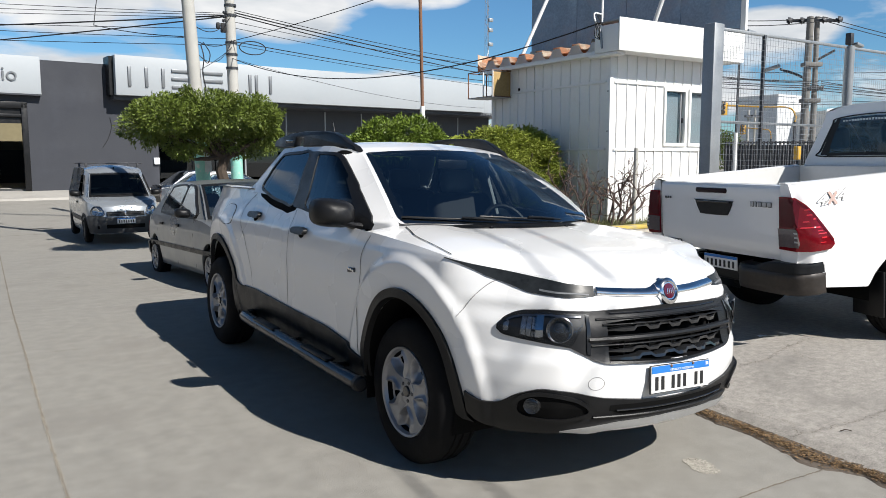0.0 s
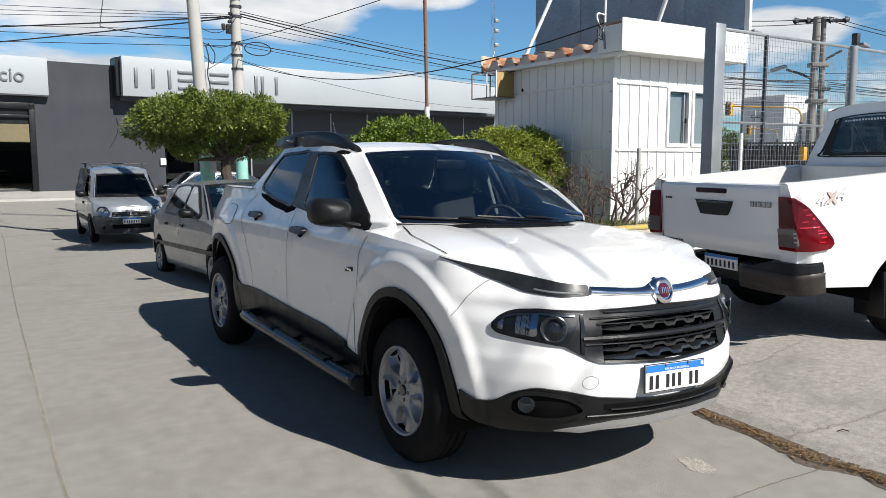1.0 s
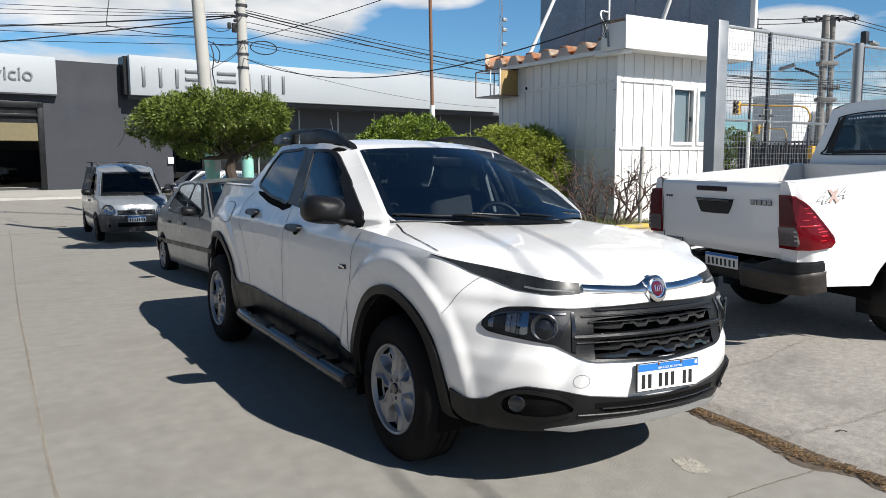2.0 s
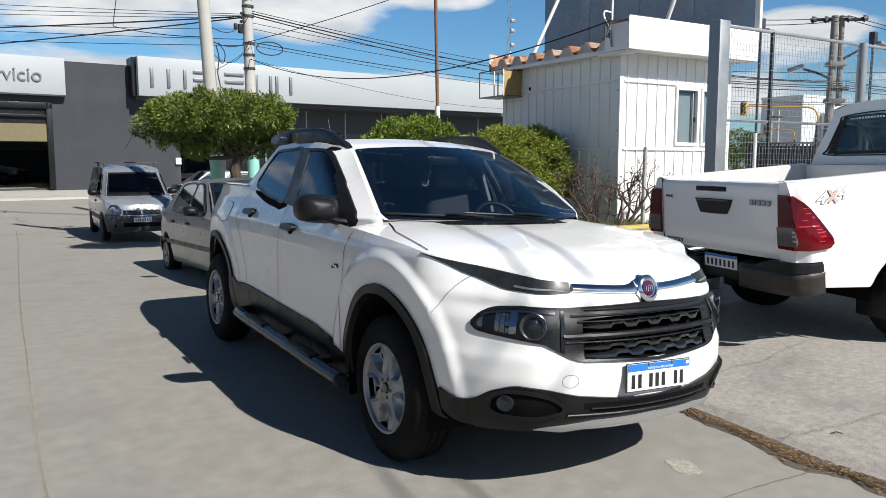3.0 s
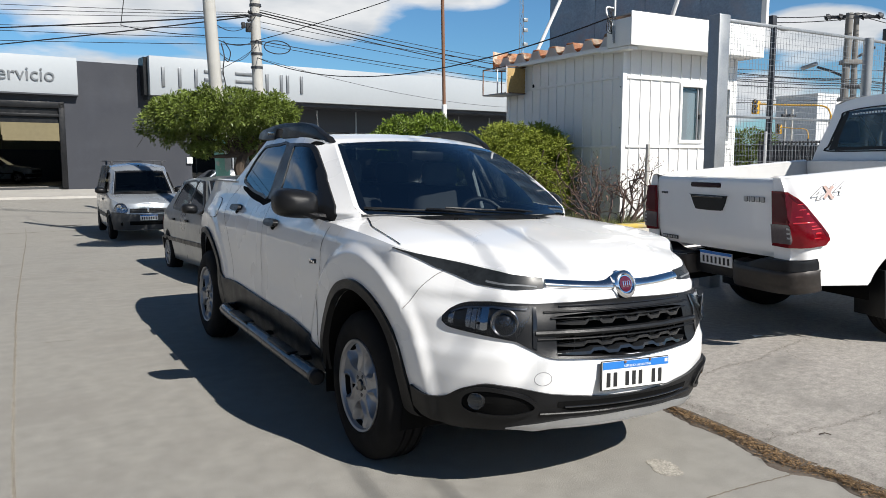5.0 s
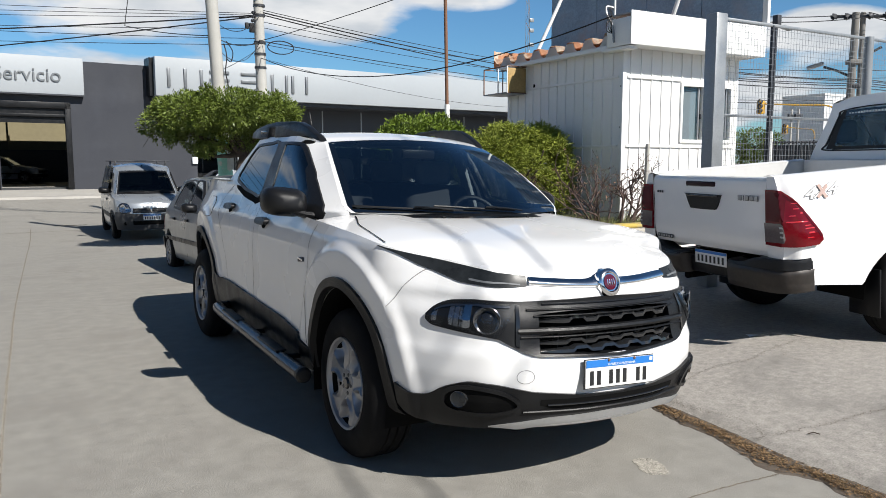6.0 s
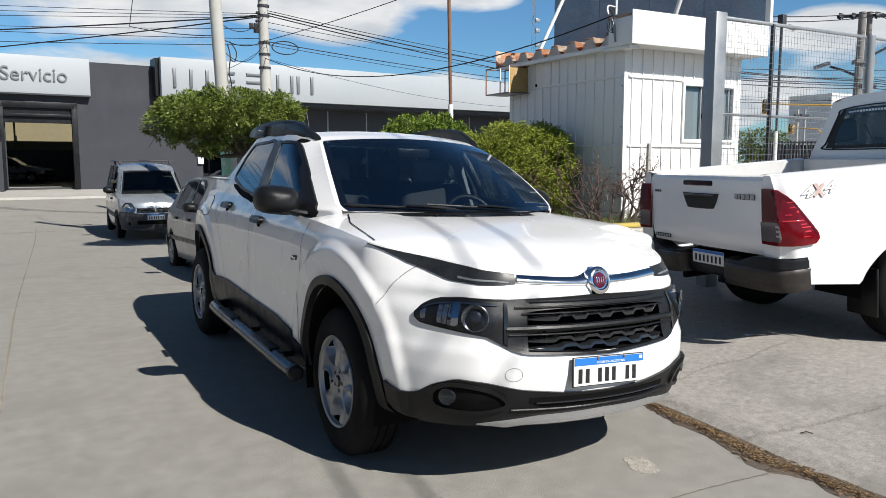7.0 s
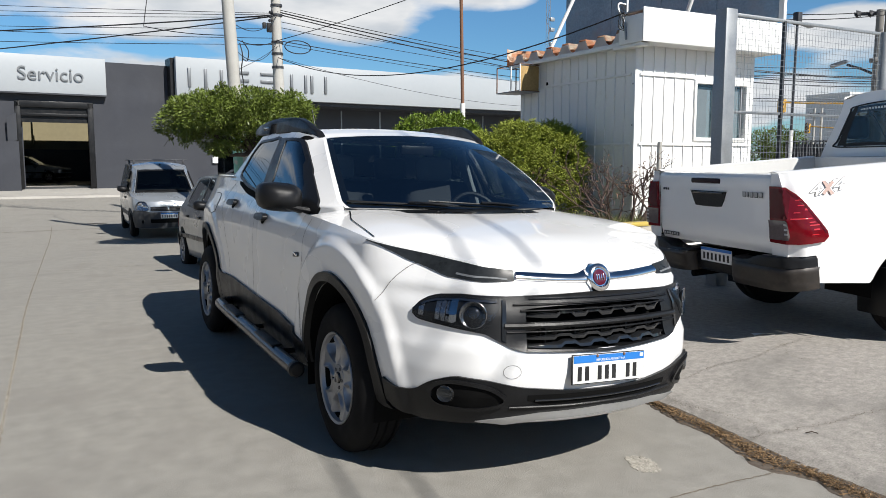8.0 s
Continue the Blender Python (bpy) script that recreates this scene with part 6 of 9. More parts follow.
    part("vent_hole", bm_lathe([(0, 0.004), (0.028, 0.004), (0.03, 0.0)], pose(-0.002, D - 0.74, 2.62) @ pose(0, 0, 0, 0, -90, 0), 16), M_SEAM, root)
    for z in (2.45, 1.9, 0.95):
        part("rivet", bm_lathe([(0, 0.008), (0.01, 0.006), (0.013, 0.0)], pose(-0.012, 0.03, z) @ pose(0, 0, 0, 0, -90, 0), 10), M_GALV, root)
    # conduit and mast at the roof corner
    part("conduit", bm_tube(spline([(-0.22, -0.05, 3.0), (-0.23, -0.02, 3.22), (-0.30, 0.02, 3.38), (-0.27, 0.05, 3.47), (-0.18, 0.02, 3.46)], 6), 0.016, 8), M_GALV, root)
    part("mast_stub", bm_tube([(-0.12, 0.06, 3.05), (-0.12, 0.06, 3.75)], 0.014, 8), M_FASCIAW, root)
    for k in range(4):
        part("loose_wire", bm_tube(spline([(-0.20 - 0.02 * k, 0.0, 3.45), (-0.25 - 0.03 * k, -0.03, 3.25 - 0.03 * k), (-0.20 + 0.02 * k, 0.02, 3.12), (-0.14, 0.05, 3.05)], 6), 0.005, 5), M_CABLE, root)
    return root


build_kiosk()

# planter round the kiosk's foot with a yellow painted kerb
planter = empty("planter", pose(0, 0, 0), "raised planter with a worn yellow kerb and dry grass", "planter")
part("planter_kerb", bm_box((5.35, 3.60, 0.50), (3.1, 0.14, 0.34), 0.02), M_KERB, planter)
part("kerb_paint", bm_box((5.35, 3.595, 0.655), (3.11, 0.156, 0.05), 0.01), M_KERBYELLOW, planter, "worn yellow paint")
part("planter_kerb", bm_box((3.80, 5.7, 0.45), (0.14, 4.1, 0.36), 0.02), M_KERB, planter)
part("planter_soil", bm_grid(lambda u, v: Vector((lerp(3.86, 6.9, u), lerp(3.66, 7.7, v), 0.60 + 0.03 * noise.noise(Vector((u * 9, v * 9, 0))))), 20, 20), M_CRACK, planter)
gr = bmesh.new()
rnd = random.Random(11)
for k in range(4200):
    x, y = (rnd.uniform(3.9, 6.8), rnd.uniform(3.68, 4.45)) if k % 3 else (rnd.uniform(3.9, 5.05), rnd.uniform(3.7, 5.4))
    h, w = rnd.uniform(0.04, 0.16) * (1 + 0.8 * noise.noise(Vector((x * 3, y * 3, 0)))), rnd.uniform(0.002, 0.006)
    a = rnd.uniform(0, 6.283)
    dx, dy, lx, ly = math.cos(a) * w, math.sin(a) * w, rnd.gauss(0, 0.35) * h, rnd.gauss(0, 0.35) * h
    gr.faces.new([gr.verts.new(q) for q in ((x - dx, y - dy, 0.59), (x + dx, y + dy, 0.59), (x + lx, y + ly, 0.60 + h))])
tagged(part("planter_grass", gr, M_GRASS), "tufts of dry yellowing grass and weeds in the planter", "grass", kind="stuff")

# ---- other vehicles ----


def poly_inside(poly, y, z, shrink=1.0):
    cy, cz = sum(p[0] for p in poly) / len(poly), sum(p[1] for p in poly) / len(poly)
    y, z = cy + (y - cy) * shrink, cz + (z - cz) * shrink
    hit = False
    for (a, b), (c, d) in zip(poly, poly[1:] + poly[:1]):
        if (b > z) != (d > z) and y < (c - a) * (z - b) / (d - b) + a:
            hit = not hit
    return hit


def build_cab(root, paint, base, top, rear, belt, roofline, tumble, panes, glass, trim, crown=0.05, rear_glass=True):
    """A cabin on a body. base and top: half width, y, z and bow of the windscreen's lower and upper edge; rear: y at belt and at roof;
    belt and roofline: (y, z) tables; tumble: half width at belt height and lean; panes: window outlines (y, z) for each side."""
    by, bz = zip(*belt)
    ry, rz = zip(*roofline)
    zb = lambda y: float(np.interp(y, by, bz))
    zr = lambda y: float(np.interp(y, ry, rz))
    X = lambda z: tumble[0] - (z - bz[0]) * tumble[1]

    def screen(q, w, off=0.0):
        c = 1 - q * q
        b = 0.025 * 4 * w * (1 - w) + off
        return Vector((lerp(base[0], top[0], w) * q, lerp(base[1] - base[3] * c, top[1] - top[3] * c, w) - 0.6 * b, lerp(base[2], top[2], w) + 0.02 * c * w + 0.8 * b))

    def flank(sg, p, w):
        y = lerp(lerp(base[1], top[1], w), lerp(rear[0], rear[1], w), p)
        z = lerp(zb(y), zr(y), w)
        return Vector((sg * lerp(lerp(base[0], top[0], w), X(z), smooth01(p / 0.10)), y, z))

    def put_flank(sg):
        return lambda y, z, off: Vector((sg * (X(z) + off), y, z + 0.3 * off))
    for sg in (-1, 1):
        part("cab_side", bm_grid(lambda u, v, sg=sg: flank(sg, u, v), 90, 26, lambda u, v, sg=sg: any(poly_inside(pn, flank(sg, u, v).y, flank(sg, u, v).z, 1.10) for pn in panes)), paint, root, sharp=60)
        for pn in panes:
            pts = [(p.x, p.y) for p in spline([(a, b, 0) for a, b in pn], 5, True)]
            g = part("side_window", bm_patch(pts, put_flank(sg), 0.006, 0, 4), glass, root)
            part("window_frame", bm_ring(pts, put_flank(sg), 0.024, 0.010, 0.03), trim, g)
    part("screen_surround", bm_grid(lambda u, v: screen(2 * u - 1, v), 36, 20, lambda u, v: abs(2 * u - 1) < 0.92 and 0.05 < v < 0.93), paint, root, sharp=60)
    part("windscreen", bm_grid(lambda u, v: screen(lerp(-0.96, 0.96, u), lerp(0.0, 0.97, v), 0.005), 24, 12), glass, root)
    part("screen_seal", bm_grid(lambda u, v: screen(lerp(-0.97, 0.97, u), lerp(0.0, 0.98, v), 0.007), 40, 26, lambda u, v: 0.035 < u < 0.965 and 0.06 < v < 0.94), trim, root)

    def roof(u, v):
        f = 2 * v - 1
        c = 1 - f * f
        ye = lerp(top[1], rear[1], u)
        xe = lerp(top[0], X(zr(ye)), smooth01(u / 0.10))
        return Vector((f * xe, lerp(top[1] - top[3] * c, rear[1], u), zr(ye) + lerp(0.02, crown, smooth01(u / 0.3)) * c ** 0.9))
    part("roof", bm_grid(roof, 24, 20), paint, root, sharp=60)

    def back(u, v):
        f = 2 * u - 1
        y = lerp(rear[0], rear[1], v)
        z = lerp(zb(rear[0]), zr(rear[1]), v)
        return Vector((f * X(z), y, z + crown * v * (1 - f * f)))
    part("cab_back", bm_grid(back, 24, 16, (lambda u, v: 0.12 < u < 0.88 and 0.15 < v < 0.88) if rear_glass else None), paint, root)
    if rear_glass:
        part("rear_window", bm_grid(lambda u, v: back(lerp(0.10, 0.90, u), lerp(0.12, 0.90, v)) + Vector((0, 0.006, 0.004)), 10, 8), glass, root)
    return screen, put_flank


def build_body(root, paint, plan, heights, lows, arches, side_in, front_in, mid):
    """Body sides, bonnet and tail deck of a road car. mid: (y, z) table of the centre line on top."""
    sh = Shell(plan, side_in, front_in, plan[0][1] + 0.25, plan[0][1] + 0.5)
    hy, hz = zip(*heights)
    ly, lz = zip(*lows)
    my, mz = zip(*mid)
    z_top = lambda s: float(np.interp(sh.y_at(s), hy, hz))

    def z_low(s):
        y = sh.y_at(s)
        b = float(np.interp(y, ly, lz))
        for cy, cz, r1, r2 in arches:
            b = max(b, arch_z(y, cy, cz, r1, r2, b))
        return b
    st = stations_for(sh, [(a[0], a[2]) for a in arches], 0.08, float(sh.s[-1]))
    part("body", sh.skin(st, z_low, z_top, 12), paint, root, sharp=50)
    s_all = float(sh.s[-1])

    def deck(u, v):
        s = u * s_all
        e = sh.put(max(s, 1e-9), z_top(s), 0)
        f = 2 * v - 1
        return Vector((e.x * f, e.y, e.z + max(float(np.interp(e.y, my, mz)) - e.z, 0.003) * (1 - abs(f) ** 2.4)))
    part("deck", bm_grid(deck, 60, 20), paint, root, sharp=60)
    for cy, cz, r1, r2 in arches:
        for sg in (-1, 1):
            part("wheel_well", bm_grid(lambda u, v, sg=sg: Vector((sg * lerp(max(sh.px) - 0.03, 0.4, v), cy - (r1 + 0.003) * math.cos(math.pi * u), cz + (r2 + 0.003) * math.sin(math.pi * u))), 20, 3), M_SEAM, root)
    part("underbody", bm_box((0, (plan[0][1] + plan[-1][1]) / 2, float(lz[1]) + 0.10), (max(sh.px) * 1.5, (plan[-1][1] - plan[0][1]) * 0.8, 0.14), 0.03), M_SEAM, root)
    return sh, z_top


def plate(root, m, w=0.40, h=0.13):
    pl = part("number_plate", bm_box((0, 0, 0), (w, h, 0.006), 0.002), M_PLATE, root, "white number plate with a blue top band")
    pl.matrix_basis = m
    part("plate_band", bm_box((0, h * 0.385, 0.0035), (w - 0.006, h * 0.20, 0.002)), M_PLATEBLUE, pl)
    for k in range(7):
        x = lerp(-0.42, 0.42, k / 6) * w * 0.92
        part("character_bar", bm_box((x, -h * 0.12, 0.0034), (w * 0.06, h * 0.5, 0.0016)), M_INK, pl)
    return pl


def small_mirror(root, x, y, z, sg, material, scale=1.0):
    m = part("door_mirror", mirror_head(), material, root, sharp=50)
    m.matrix_basis = pose(x, y, z) @ Matrix.Diagonal((sg * scale, scale, scale, 1))
    return m


def build_sedan(m, paint, label, trimcol=M_BLACK, detail=True):
    root = empty("sedan", m, label, "car")
    plan = [(0, -0.74), (0.4, -0.73), (0.66, -0.69), (0.77, -0.58), (0.805, -0.35), (0.82, 0.2), (0.825, 1.3), (0.82, 2.4), (0.80, 2.9), (0.77, 3.15), (0.66, 3.24), (0.4, 3.27), (0, 3.28)]
    sh, zt = build_body(root, paint, plan, [(-0.74, 0.70), (-0.55, 0.74), (0.3, 0.87), (0.6, 0.885), (2.4, 0.90), (3.0, 0.90), (3.28, 0.87)],
                        [(-0.74, 0.24), (-0.3, 0.22), (2.4, 0.22), (3.28, 0.30)], [(0, 0.28, 0.33, 0.34), (2.65, 0.28, 0.33, 0.34)],
                        [(0.2, 0.04), (0.4, 0.012), (0.6, 0.0), (0.72, 0.004), (0.85, 0.025), (0.95, 0.05)], [(0.2, 0.06), (0.4, 0.01), (0.6, 0.0), (0.75, 0.03), (0.9, 0.05)],
                        [(-0.74, 0.70), (0.0, 0.85), (0.5, 0.90), (2.6, 0.92), (3.28, 0.885)])
    panes = [[(0.66, 0.925), (1.42, 0.935), (1.40, 1.10), (1.36, 1.285), (1.22, 1.29), (1.10, 1.27), (0.85, 1.09)],
             [(1.50, 0.935), (2.22, 0.945), (2.36, 0.965), (2.32, 1.08), (2.18, 1.22), (2.06, 1.285), (1.46, 1.29), (1.48, 1.10)]]
    screen, pf = build_cab(root, paint, (0.70, 0.45, 0.885, 0.14), (0.565, 1.12, 1.315, 0.07), (2.90, 2.30), [(0.3, 0.87), (3.0, 0.90)],
                           [(1.1, 1.315), (1.5, 1.352), (2.0, 1.350), (2.3, 1.32)], (0.79, 0.40), panes, M_WSCREEN, trimcol, 0.035)
    for sg in (-1, 1):
        py = sh.put_y(sg)
        for y in (0.62, 1.47, 2.40):
            part("door_gap", bm_strip([(y - 0.02, 0.28), (y, 0.5), (y + 0.01, 0.7), (y + 0.02, 0.88)], py, 0.008, 0.002), M_SEAM, root)
        part("side_moulding", sh.band(sg * sh.s_y(-0.20), sg * sh.s_y(2.95), lambda s: 0.475, lambda s: 0.53, 0.012, 0.012, 24, 2), trimcol, root)
        for y in (1.34, 2.18):
            part("door_handle", bm_box(sh.put(sg * sh.s_y(y), 0.79, 0.012), (0.03, 0.15, 0.035), 0.010), trimcol, root)
        part("front_bumper_wrap", sh.band(sg * 0.001, sg * sh.s_y(-0.34), lambda s: 0.30, lambda s: 0.48, 0.03, 0.05, 24, 3), trimcol, root)
        part("rear_bumper_wrap", sh.band(sg * sh.s_y(2.98), sg * float(sh.s[-1]) * 0.999, lambda s: 0.32, lambda s: 0.50, 0.03, 0.05, 24, 3), trimcol, root)
        small_mirror(root, sg * 0.90, 0.72, 0.965, sg, trimcol, 0.72)
        part("tail_lamp", sh.band(sg * sh.s_y(3.12), sg * sh.s_y(3.262), lambda s: 0.60, lambda s: 0.80, 0.006, 0.01, 8, 3), M_REDLENS, root)
        part("headlamp", sh.band(sg * sh.s_x(0.42), sg * sh.s_x(0.72), lambda s: 0.52, lambda s: 0.66, 0.006, 0.01, 10, 3), M_PALELENS, root)
        for y in (0, 2.65):
            add_wheel(root, "wheel", (sg * 0.73, y, 0.285), 0.285, 0.175, 0.175, sg > 0, 5)
    part("grille", sh.band(-sh.s_x(0.40), sh.s_x(0.40), lambda s: 0.54, lambda s: 0.65, 0.006, 0.01, 16, 3), M_BLACK, root)
    for sx in (-0.34, 0.34):
        for y0 in (1.35, 2.25):
            seat = part("seat", bm_box((sx, y0, 0.80), (0.46, 0.15, 0.55), 0.05, (-15, 0, 0)), M_SEAT, root)
            part("headrest", bm_box((sx, y0 + 0.10, 1.12), (0.25, 0.09, 0.15), 0.04, (-8, 0, 0)), M_SEAT, seat)
    part("dashboard", bm_box((0, 0.68, 0.84), (1.35, 0.35, 0.14), 0.05), M_SEAT, root)
    part("parcel_shelf", bm_box((0, 2.62, 0.89), (1.3, 0.45, 0.03), 0.01), M_SEAT, root)
    return root


build_sedan(pose(0.745, 5.77, -0.088, -1.8, 0, 0), M_SILVER, "weathered silver-grey four-door sedan parked behind the pickup")
build_sedan(pose(6.3, 20.6, -0.20, 0, 0, 96), M_WHITE, "white sedan parked under the street trees")
build_sedan(pose(6.9, 24.3, -0.20, 0, 0, 92), M_DARKCARS, "dark blue sedan parked by the showroom corner")
build_sedan(pose(-0.6, 42.0, 0.35, 0, 0, 70), M_SILVERBLUE, "pale car standing inside the workshop")


def build_van(m):
    root = empty("van", m, "silver delivery van with grey plastic bumper and roof bars", "van")
    plan = [(0, -0.76), (0.3, -0.745), (0.56, -0.67), (0.72, -0.53), (0.79, -0.30), (0.825, 0.2), (0.83, 1.5), (0.83, 2.6), (0.82, 3.05), (0.76, 3.2), (0.5, 3.24), (0, 3.25)]
    sh, zt = build_body(root, M_SILVERBLUE, plan, [(-0.76, 0.86), (-0.66, 0.88), (-0.53, 0.90), (-0.30, 0.98), (0.05, 1.06), (0.4, 1.10), (3.25, 1.12)],
                        [(-0.76, 0.24), (-0.3, 0.24), (2.4, 0.24), (3.25, 0.32)], [(0, 0.30, 0.36, 0.37), (2.6, 0.30, 0.36, 0.37)],
                        [(0.2, 0.05), (0.45, 0.012), (0.75, 0.0), (1.0, 0.01), (1.15, 0.03)], [(0.2, 0.07), (0.4, 0.01), (0.6, 0.0), (0.8, 0.05), (0.9, 0.09), (1.05, 0.16)],
                        [(-0.76, 0.87), (-0.4, 1.0), (0.0, 1.10), (0.4, 1.14), (3.25, 1.14)])
    pane = [[(0.36, 1.12), (1.10, 1.13), (1.12, 1.30), (1.10, 1.56), (1.0, 1.585), (0.72, 1.56), (0.52, 1.34)]]
    screen, pf = build_cab(root, M_SILVERBLUE, (0.70, 0.05, 1.075, 0.17), (0.575, 0.62, 1.62, 0.12), (3.22, 3.12), [(0.0, 1.06), (0.4, 1.09), (3.25, 1.11)],
                           [(0.6, 1.62), (0.85, 1.72), (1.2, 1.755), (3.2, 1.76)], (0.80, 0.225), pane, M_TINT, M_BLACK, 0.075)
    # brow between windscreen and roof
    sa = sh.s_x(0.70)
    part("bumper", sh.band(-sh.s_y(-0.36), sh.s_y(-0.36), lambda s: 0.25, lambda s: float(np.interp(abs(s), [0, 0.4, 0.6, 0.9, 1.2], [0.62, 0.63, 0.66, 0.67, 0.62])), 0.014, 0.03, 60, 5), M_GREYPLASTIC, root, "grey plastic bumper")
    part("lower_intake", sh.band(-sh.s_x(0.42), sh.s_x(0.42), lambda s: 0.37, lambda s: 0.46, 0.018, 0, 24, 2), M_SEAM, root)
    part("grille", sh.band(-sh.s_x(0.42), sh.s_x(0.42), lambda s: 0.65, lambda s: 0.76, 0.012, 0.02, 30, 3), M_BLACK, root)
    for z in (0.68, 0.715, 0.75):
        part("grille_bar", sh.band(-sh.s_x(0.41), sh.s_x(0.41), lambda s: z - 0.008, lambda s: z + 0.008, 0.022, 0.012, 30, 1), M_GREYPLASTIC, root)
    em = Matrix.Translation(sh.put(1e-9, 0.715, 0.02)) @ pose(0, 0, 0, 85, 0, 45)
    part("emblem", bm_box((0, 0, 0), (0.085, 0.085, 0.02), 0.006), M_CHROME, root, "plain chrome diamond emblem").matrix_basis = em
    for sg in (-1, 1):
        lp = [(p.x, p.y) for p in spline([(0.46, 0.70, 0), (0.52, 0.84, 0), (0.62, 0.88, 0), (0.71, 0.86, 0), (0.735, 0.76, 0), (0.69, 0.68, 0), (0.56, 0.66, 0)], 5, True)]
        pfm = lambda x, z, off, sg=sg: sh.put(sg * sh.s_x(x), z, off)
        lamp = part("headlamp", bm_patch(lp, pfm, 0.030, 0.012, 4), M_LENS, root, "clear oval headlamp with a dark rim")
        part("lamp_rim", bm_ring(lp, pfm, 0.006, 0.030, 0.03), M_GREYPLASTIC, lamp)
        part("lamp_bowl", bm_patch([(0.61 + (a - 0.61) * 0.97, 0.77 + (b - 0.77) * 0.97) for a, b in lp], pfm, 0.006, 0.0, 3), M_CHROMEDULL, lamp)
        for x, z, r in ((0.645, 0.795, 0.060), (0.545, 0.755, 0.045)):
            c = sh.put(sg * sh.s_x(x), z, 0.010)
            way = (sh.put(sg * sh.s_x(x), z, 0.1) - c).normalized()
            part("reflector", bm_lathe([(0, 0.002), (r * 0.4, 0.004), (r * 0.8, 0.010), (r, 0.016), (r * 1.05, 0.010)], Matrix.Translation(c) @ way.to_track_quat("Z", "Y").to_matrix().to_4x4(), 16), M_CHROME, lamp)
        part("fog_lamp", bm_lathe([(0, 0.01), (0.03, 0.01), (0.04, 0.0)], Matrix.Translation(sh.put(sg * sh.s_x(0.58), 0.40, 0.018)) @ pose(0, 0, 0, 90, 0, -sg * 30), 20), M_SEAM, root)
        part("arch_trim", bm_grid(lambda u, v, sg=sg: sh.put(sg * sh.s_y(0 - (0.355 + 0.05 * v) * math.cos(math.pi * u)), 0.30 + (0.365 + 0.05 * v) * math.sin(math.pi * u), 0.014 if 0.1 < v < 0.9 else -0.005), 24, 4), M_GREYPLASTIC, root)
        part("side_strip", sh.band(sg * sh.s_y(0.42), sg * sh.s_y(2.2), lambda s: 0.50, lambda s: 0.60, 0.012, 0.012, 24, 2), M_GREYPLASTIC, root)
        part("door_gap", bm_strip([(0.34, 0.35), (0.33, 0.7), (0.34, 1.08)], sh.put_y(sg), 0.008, 0.002), M_SEAM, root)
        part("door_gap", bm_strip([(1.20, 0.33), (1.20, 0.7), (1.20, 1.09)], sh.put_y(sg), 0.008, 0.002), M_SEAM, root)
        part("door_handle", bm_box(sh.put(sg * sh.s_y(1.08), 0.93, 0.012), (0.03, 0.14, 0.05), 0.012), M_BLACK, root)
        small_mirror(root, sg * 0.93, 0.42, 1.16, sg, M_BLACK, 0.92)
        for y in (0, 2.6):
            add_wheel(root, "wheel", (sg * 0.735, y, 0.30), 0.30, 0.175, 0.185, sg > 0, 5, alloy=M_GREYPLASTIC)
    for y in (0.95, 2.3):
        bar = part("roof_bar", bm_box((0, y, 1.875), (1.42, 0.05, 0.022), 0.008), M_DARKSTEEL, root)
        for sg in (-1, 1):
            part("bar_foot", bm_box((sg * 0.60, y, 1.825), (0.05, 0.05, 0.10), 0.01), M_DARKSTEEL, bar)
    plate(root, Matrix.Translation(sh.put(1e-9, 0.545, 0.024)) @ pose(0, 0, 0, 88, 0, 0))
    part("wiper", bm_tube([screen(lerp(-0.1, 0.6, f), 0.06 + 0.03 * f, 0.02) for f in np.linspace(0, 1, 6)], 0.008, 5), M_BLACK, root)
    part("wiper", bm_tube([screen(lerp(-0.75, -0.05, f), 0.05 + 0.03 * f, 0.02) for f in np.linspace(0, 1, 6)], 0.008, 5), M_BLACK, root)
    part("aerial_base", bm_box((0.0, 0.75, 1.76), (0.03, 0.06, 0.05), 0.012), M_BLACK, root)
    part("dashboard", bm_box((0, 0.35, 1.02), (1.4, 0.4, 0.16), 0.05), M_SEAT, root)
    return root


build_van(pose(0.68, 14.74, -0.245, 0, 0, -2.0) @ Matrix.Scale(0.905, 4))


